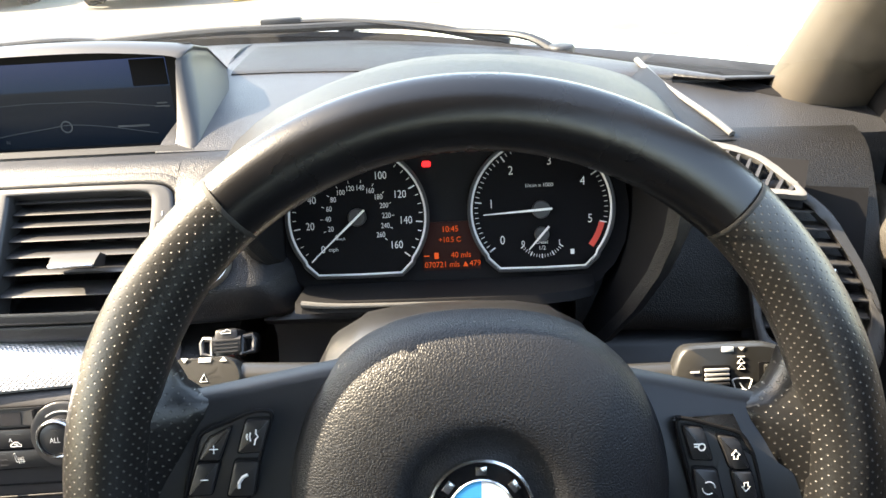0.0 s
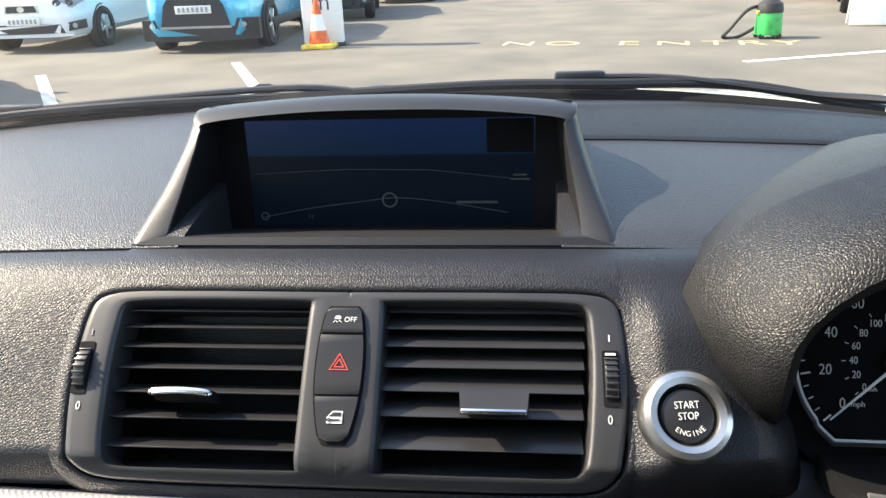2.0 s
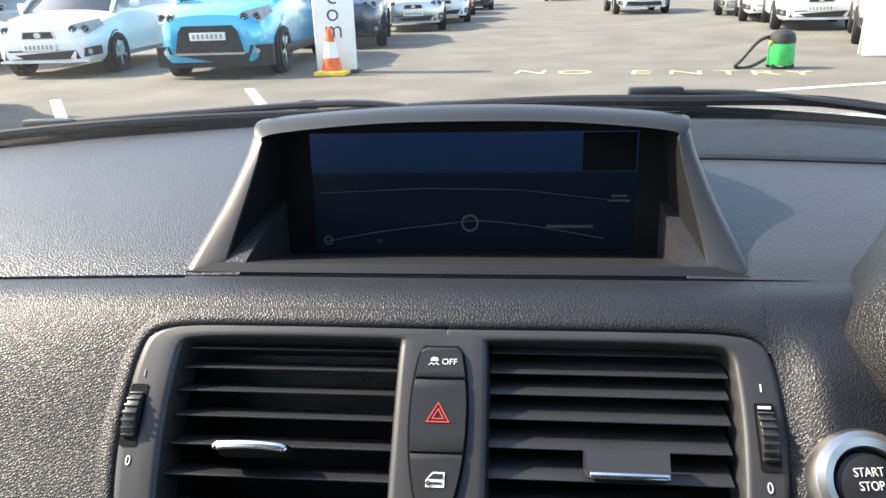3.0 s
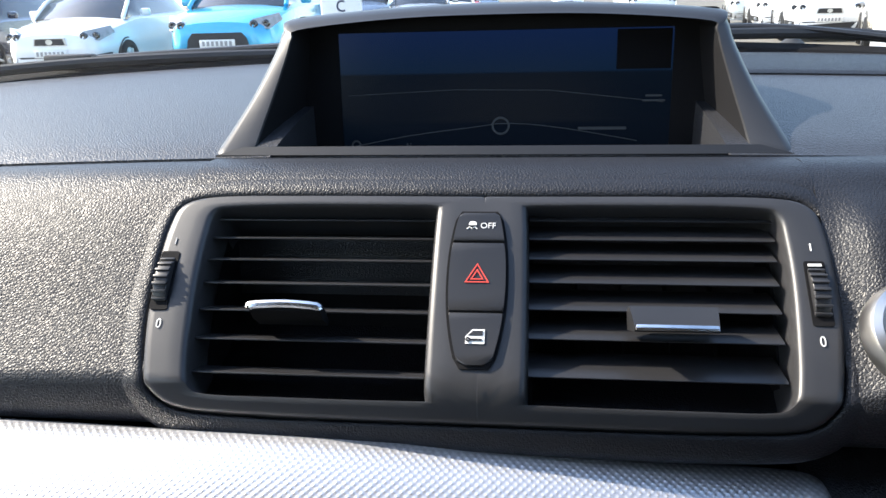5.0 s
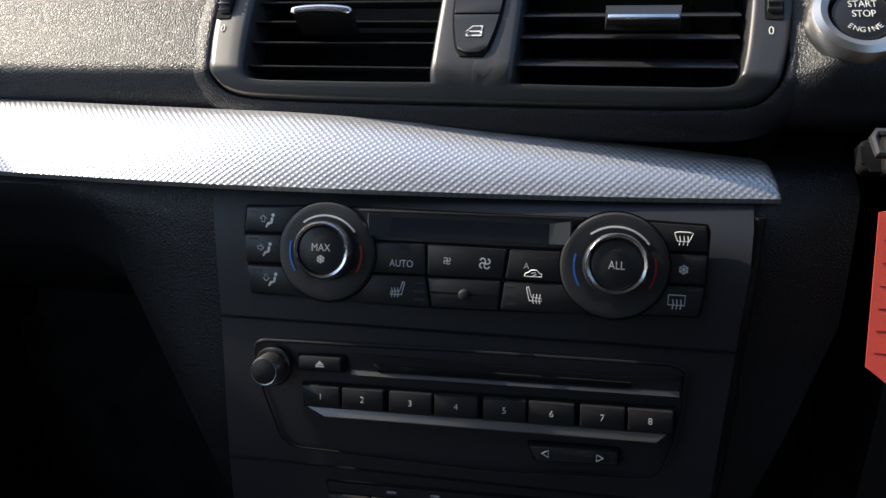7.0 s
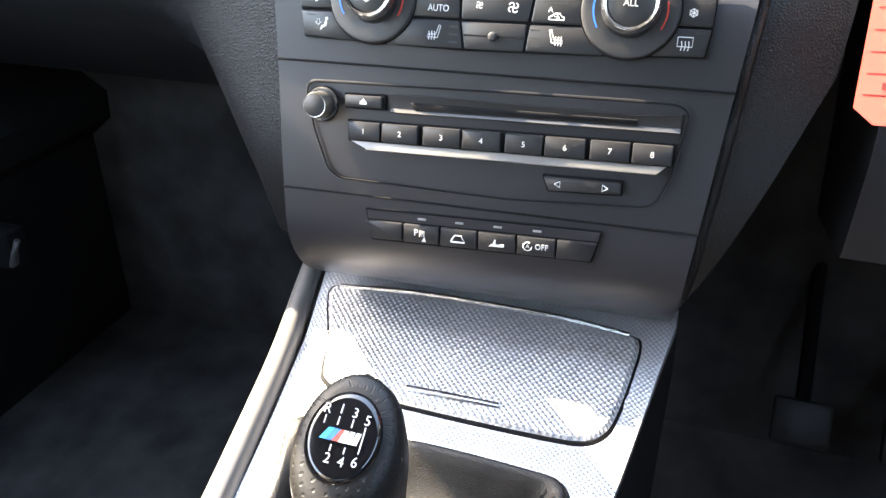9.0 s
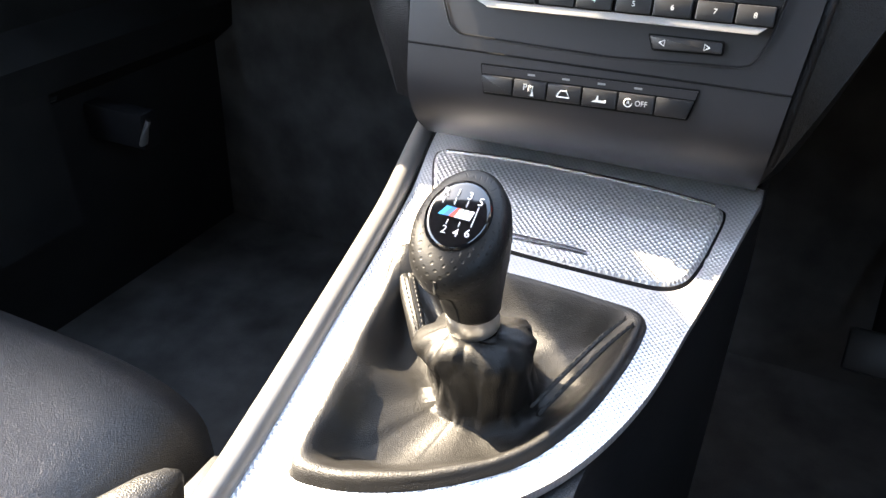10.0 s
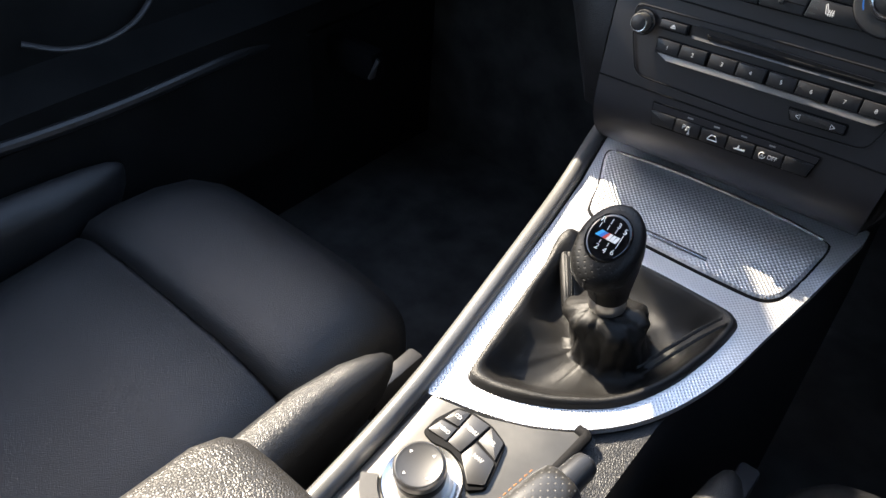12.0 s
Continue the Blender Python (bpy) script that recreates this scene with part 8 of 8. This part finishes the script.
def parked_car(m, body_paint, label, kind="hatch", width=1.76, length=4.25, height=1.45, trim=False):
    """A parked car, nose towards local -y, wheels on z = 0."""
    car = thing("parked_car", label, "car", m, "parked cars")
    h = width / 2
    hood = 0.92 if kind == "hatch" else 1.05
    sill = 0.24 if kind == "hatch" else 0.33
    st = [  # y, half width, belt z, bottom z
        (-length / 2, 0.62, hood - 0.30, 0.30), (-length / 2 + 0.03, 0.74, hood - 0.20, 0.24), (-length / 2 + 0.18, 0.86, hood - 0.15, 0.22), (-length / 2 + 0.55, 0.96, hood - 0.05, sill), (-length / 2 + 1.0, 0.99, hood + 0.02, sill), (-length / 2 + 1.35, 1.0, hood + 0.06, sill),
        (0.2, 1.0, hood + 0.07, sill), (length / 2 - 0.6, 0.98, hood + 0.10, sill), (length / 2 - 0.12, 0.90, hood + 0.06, sill + 0.03), (length / 2, 0.78, hood - 0.10, sill + 0.14)]
    rings = []
    for y, w, belt, bot in st:
        w *= h
        mid = bot + (belt - bot) * 0.55
        rings.append([(-w * 0.90, y, bot), (-w * 0.985, y, bot + 0.08), (-w, y, mid), (-w * 0.95, y, belt - 0.05), (-w * 0.85, y, belt), (-w * 0.4, y, belt + 0.035), (0, y, belt + 0.045), (w * 0.4, y, belt + 0.035), (w * 0.85, y, belt), (w * 0.95, y, belt - 0.05), (w, y, mid), (w * 0.985, y, bot + 0.08), (w * 0.90, y, bot)])
    body = part("body", loft(rings), body_paint, car, "", 40)
    y0, y1 = -length / 2 + 1.0, length / 2 - 0.12
    gh = []
    for y, w, z in ((y0, 0.86, hood + 0.04), (y0 + 0.35, 0.80, hood + (height - hood) * 0.55), (y0 + 0.75, 0.70, height - 0.05), (y0 + 1.2, 0.68, height), (y1 - 0.7, 0.67, height - 0.03), (y1 - 0.15, 0.70, hood + (height - hood) * 0.5), (y1, 0.76, hood + 0.05)):
        w *= h
        gh.append([(-h * 0.86, y, hood + 0.02), (-w * 1.04, y, max(hood + 0.03, z - 0.10)), (-w * 0.9, y, z), (0, y, z + 0.02), (w * 0.9, y, z), (w * 1.04, y, max(hood + 0.03, z - 0.10)), (h * 0.86, y, hood + 0.02)])
    part("windows", loft(gh), M_CARGLASS, car, "dark reflecting windows", 40)
    rf = [[(-0.62 * h, y, z - 0.02), (-0.5 * h, y, z + 0.012), (0, y, z + 0.03), (0.5 * h, y, z + 0.012), (0.62 * h, y, z - 0.02)] for y, z in ((y0 + 0.72, height - 0.04), (y0 + 1.2, height + 0.005), (y1 - 0.65, height - 0.025))]
    part("roof", loft(rf), body_paint, car, "", 40)
    for s in (-1, 1):
        part("screen_pillar", pipe([(s * 0.86 * h, y0 - 0.02, hood + 0.04), (s * 0.80 * h, y0 + 0.36, hood + (height - hood) * 0.56), (s * 0.68 * h, y0 + 0.78, height - 0.03)], 0.035, 8), body_paint, car)
        part("door_mirror", box(0.16, 0.10, 0.12, (s * (h + 0.08), y0 + 0.42, hood + 0.12), 0.03), body_paint, car)
        lamp = [(s * 0.47 * h, -length / 2 + 0.07, hood - 0.25), (s * 0.58 * h, -length / 2 + 0.09, hood - 0.14), (s * 0.91 * h, -length / 2 + 0.42, hood - 0.07), (s * 0.95 * h, -length / 2 + 0.46, hood - 0.16), (s * 0.82 * h, -length / 2 + 0.15, hood - 0.28)]
        bm = bmesh.new()
        a = [bm.verts.new(Vector(p) + Vector((s * 0.012, -0.035, 0.012))) for p in lamp]
        b = [bm.verts.new(Vector(p) + Vector((-s * 0.05, 0.10, -0.02))) for p in lamp]
        bm.faces.new(a), bm.faces.new(b[::-1])
        for k in range(5):
            bm.faces.new((a[k], b[k], b[(k + 1) % 5], a[(k + 1) % 5]))
        hl = part("headlight", bm, M_LAMP, car, "clear headlight")
        for q, r_ in ((0.60, 0.062), (0.78, 0.055)):
            part("lamp_bowl", lathe([(0.0, 0.0), (r_ * 0.6, 0.012), (r_, 0.0), (r_ * 1.05, -0.03)], 20, Matrix.Translation((s * q * h, -length / 2 + 0.03 + 0.5 * max(0.0, q - 0.62), hood - 0.205 + 0.05 * (q - 0.6))) @ Matrix.Rotation(radians(90), 4, "X")), M_CARGLASS, hl, "dark lamp bowl")
        for yy in (-length / 2 + 0.82, length / 2 - 0.80):
            r = 0.315 if kind == "hatch" else 0.345
            wm = Matrix.Translation((s * (h - 0.10), yy, r)) @ Matrix.Rotation(radians(90 * s), 4, "Y")
            wl = part("wheel", lathe([(r * 0.66, -0.10), (r * 0.95, -0.10), (r, -0.07), (r, 0.07), (r * 0.95, 0.105), (r * 0.68, 0.108), (r * 0.64, 0.09)], 32, wm), M_TYRE, car, "black tyre")
            part("rim", lathe([(r * 0.66, 0.10), (r * 0.60, 0.085), (r * 0.56, 0.04), (0.05, 0.04), (0.05, 0.08), (0, 0.085)], 32, wm), M_TRIM, wl)
            for k in range(5):
                part("rim_spoke", box(r * 0.60, 0.05, 0.03, (r * 0.34, 0, 0.082), 0.01, m=wm @ Matrix.Rotation(radians(72 * k), 4, "Z")), M_ALLOY, wl)
            part("wheel_arch", lathe([(r * 1.13, -0.05), (r * 1.13, 0.075), (r * 1.06, 0.078), (r * 1.06, -0.05)], 32, wm), M_TRIM, car)
    f = -length / 2

    def nose(x):
        x = abs(x) / h
        return f + (0.0 if x < 0.55 else 0.9 * (x - 0.55) ** 2 + 0.10 * (x - 0.55))

    def patch(name, pts, material, parent, label="", off=0.012):
        """A panel that follows the nose: outline in (x, z)."""
        ring = []
        for i in range(len(pts)):
            p, q = pts[i], pts[(i + 1) % len(pts)]
            ring += [(p[0] + (q[0] - p[0]) * t / 4, p[1] + (q[1] - p[1]) * t / 4) for t in range(4)]
        bm = loft([[(x, nose(x) - off, z) for x, z in ring], [(x, nose(x) + 0.08, z) for x, z in ring]])
        return part(name, bm, material, parent, label, 30)

    if trim:
        patch("lower_bumper", [(-0.86, 0.17), (0.86, 0.17), (0.86, 0.46), (0.60, 0.47), (0.56, 0.36), (-0.56, 0.36), (-0.60, 0.47), (-0.86, 0.46)], M_TRIM, car, "black lower bumper", 0.026)
        patch("grille", [(-0.50, 0.37), (0.50, 0.37), (0.43, 0.66), (0.36, 0.745), (-0.36, 0.745), (-0.43, 0.66)], M_TRIM, car, "wide dark trapezoid grille", 0.020)
        patch("grille_bar", [(-0.52, 0.345), (0.52, 0.345), (0.505, 0.375), (-0.505, 0.375)], M_ALLOY, car, "bright lower grille bar", 0.030)
        for s in (-1, 1):
            patch("fog_lamp", [(s * (0.66 + 0.05 * math.cos(q)), 0.38 + 0.04 * math.sin(q)) for q in (s * 2 * math.pi * k / 12 for k in range(12))], M_LAMP, car, "round fog lamp", 0.014)
            part("sill_cladding", box(0.05, length * 0.62, 0.14, (s * (h - 0.01), 0, 0.34), 0.02), M_TRIM, car)
        pz = 0.60
    else:
        patch("grille_surround", [(-0.27, 0.585), (0.27, 0.585), (0.24, 0.705), (-0.24, 0.705)], M_ALLOY, car, "bright grille surround", 0.012)
        patch("grille", [(-0.24, 0.598), (0.24, 0.598), (0.215, 0.692), (-0.215, 0.692)], M_TRIM, car, "dark mesh grille", 0.017)
        patch("grille_mark", [(0.055 * math.cos(q), 0.645 + 0.042 * math.sin(q)) for q in (2 * math.pi * k / 10 for k in range(10))], M_ALLOY, car, "plain bright mark", 0.022)
        patch("intake", [(-0.60, 0.285), (0.60, 0.285), (0.55, 0.425), (-0.55, 0.425)], M_TRIM, car, "dark lower intake")
        patch("splitter", [(-0.70, 0.235), (0.70, 0.235), (0.70, 0.268), (-0.70, 0.268)], body_paint, car, "", 0.026)
        for s in (-1, 1):
            pts = [(0.645, 0.31), (0.84, 0.34), (0.84, 0.47), (0.62, 0.43)]
            patch("side_intake", [(s * x, z) for x, z in (pts if s > 0 else pts[::-1])], M_TRIM, car, "dark side intake")
            part("fog_lamp", lathe([(0.0, 0.006), (0.035, 0.004), (0.042, -0.004)], 16, Matrix.Translation((s * 0.73, nose(0.73) - 0.016, 0.385)) @ Matrix.Rotation(radians(90), 4, "X")), M_LAMP, car, "small fog lamp")
        pz = 0.470
    np_ = part("number_plate", box(0.52, 0.012, 0.11, (0, f - 0.032, pz), 0.004), M_PLATE, car, "pale number plate")
    for k in range(7):
        part("plate_bar", box(0.040, 0.004, 0.065, (-0.20 + 0.066 * k, f - 0.0375, pz)), M_GREY, np_)
    return car


WHITE, SKYB, DARK = paint("white_car_paint", (0.78, 0.79, 0.80), 0.0), paint("sky_blue_car_paint", (0.03, 0.38, 0.62), 0.35), paint("navy_car_paint", (0.02, 0.03, 0.06), 0.3)
SILV, BEIGE, REDP = paint("silver_car_paint", (0.50, 0.52, 0.54), 0.6), paint("champagne_car_paint", (0.55, 0.50, 0.42), 0.5), paint("red_car_paint", (0.45, 0.03, 0.03), 0.2)


def spot(x, y, yaw=0.0, length=4.25):
    """The middle of the nose stands at (x, y); the car points to -y turned by yaw degrees."""
    r = Matrix.Rotation(radians(yaw), 4, "Z")
    return Matrix.Translation((x, y, 0)) @ r @ Matrix.Translation((0, length / 2, 0))


parked_car(spot(-7.62, 11.35, 4), WHITE, "white parked hatchback with a dark lower grille")
parked_car(spot(-4.72, 10.85, 2, 4.3), SKYB, "sky-blue parked crossover with black lower trim", "suv", 1.77, 4.3, 1.6, True)
parked_car(spot(-10.4, 11.9, 6), DARK, "navy parked hatchback beside the white one")
parked_car(spot(-3.95, 15.6, 8), DARK, "dark navy parked hatchback in the next row", "suv", 1.8, 4.4, 1.62)
parked_car(spot(-3.15, 20.6, 8), SILV, "silver parked hatchback in the row beyond")
parked_car(spot(-2.75, 24.5, 8), WHITE, "white parked hatchback far along the row")
parked_car(spot(-2.9, 29.5, 8), REDP, "red parked hatchback far along the row")
parked_car(spot(-2.4, 34.5, 8), DARK, "dark parked hatchback at the row's end")
parked_car(spot(-3.0, 40.0, 8), REDP, "red parked car at the far end of the row")
parked_car(spot(1.9, 46.5, 0), WHITE, "white van-like car far down the aisle", "suv", 1.85, 4.6, 1.75)
parked_car(spot(3.75, 27.2, 0), WHITE, "white parked crossover facing up the aisle", "suv", 1.85, 4.5, 1.68)
parked_car(spot(6.4, 24.5, -12), SILV, "silver parked hatchback on the far side of the aisle")
parked_car(spot(6.2, 21.0, -12), WHITE, "white parked hatchback on the far side of the aisle")
parked_car(spot(6.0, 17.6, -12), WHITE, "white parked hatchback, second along the far side")
parked_car(spot(6.0, 13.4, -20), BEIGE, "champagne parked hatchback by the vacuum cleaner")
parked_car(spot(9.5, 22.0, -12), DARK, "dark parked hatchback in a back row")

parked_car(Matrix.Translation((-6.62, 6.75, 0)) @ Matrix.Rotation(radians(214), 4, "Z"), SILV, "silver parked hatchback in the angled bay alongside")

# sign pillar with a traffic cone in front
M_BOARD = mat("white_sign_board", (0.78, 0.78, 0.76), 0.5, wear=0.06, wear_scale=3)
M_SIGNINK = mat("navy_sign_ink", (0.03, 0.04, 0.08), 0.6)
sg = thing("sign_board", "tall white free-standing sign with dark letters", "sign", Matrix.Translation((-3.03, 11.45, 0)) @ Matrix.Rotation(radians(6), 4, "Z"))
part("panel", box(0.58, 0.22, 1.75, (0, 0, 0.905), 0.03), M_BOARD, sg)
part("foot", box(0.66, 0.34, 0.05, (0, 0, 0.025), 0.01), M_TRIM, sg)
for k, ch in enumerate(".com"):
    o = txt("sign_letter", ch, 0.36, M_SIGNINK, sg)
    o.matrix_local = Matrix.Translation((0, -0.1125, 1.32 - 0.235 * k)) @ Matrix.Rotation(radians(90), 4, "X")
M_CONE = mat("orange_cone_plastic", (0.75, 0.12, 0.02), 0.5)
M_YEL = mat("yellow_base_plastic", (0.75, 0.52, 0.06), 0.5)
cone = thing("traffic_cone", "small orange traffic cone on a yellow base", "cone", (-3.03, 11.12, 0))
part("base", box(0.46, 0.40, 0.07, (0, 0, 0.035), 0.02), M_YEL, cone, "yellow square base")
part("lower_cone", lathe([(0.15, 0.06), (0.115, 0.25)], 24), M_CONE, cone)
part("sleeve", lathe([(0.115, 0.25), (0.070, 0.47)], 24), M_BOARD, cone, "white reflective sleeve")
part("upper_cone", lathe([(0.070, 0.47), (0.03, 0.66), (0.0, 0.67)], 24), M_CONE, cone)

# green vacuum cleaner with its hose
M_GREEN = mat("green_plastic", (0.02, 0.36, 0.08), 0.4)
vac = thing("vacuum_cleaner", "green and black tub vacuum cleaner with a hose", "vacuum cleaner", (3.16, 10.95, 0))
part("tub", lathe([(0.0, 0.05), (0.17, 0.05), (0.175, 0.08), (0.165, 0.30), (0.16, 0.33)], 32), M_GREEN, vac, "green tub")
part("head", lathe([(0.165, 0.33), (0.17, 0.37), (0.15, 0.45), (0.08, 0.50), (0, 0.50)], 32), M_TRIM, vac, "black motor head")
for k in range(4):
    q = radians(45 + 90 * k)
    part("castor", tube(0.035, 0.03, m=Matrix.Translation((0.16 * math.cos(q), 0.16 * math.sin(q), 0.036)) @ Matrix.Rotation(radians(90), 4, "X"), seg=16), M_TRIM, vac)
part("hose", pipe(spline([(-0.10, 0.05, 0.42), (-0.30, 0.0, 0.36), (-0.52, -0.05, 0.12), (-0.58, -0.02, 0.03), (-0.35, 0.06, 0.025), (0.05, 0.1, 0.25)], 24), 0.024, 8), M_TRIM, vac, "black hose")
part("clip", box(0.05, 0.05, 0.05, (-0.16, -0.05, 0.34), 0.01), M_YEL, vac)
ab = thing("a_board", "white folding board standing by the champagne car", "sign", Matrix.Translation((5.0, 12.2, 0)) @ Matrix.Rotation(radians(-12), 4, "Z"))
for s in (-1, 1):
    part("leaf", box(0.60, 0.03, 1.0, (0, s * 0.14, 0.50), 0.01, m=Matrix.Translation((0, 0, 0)) @ Matrix.Rotation(radians(s * 8), 4, "X")), M_BOARD, ab)
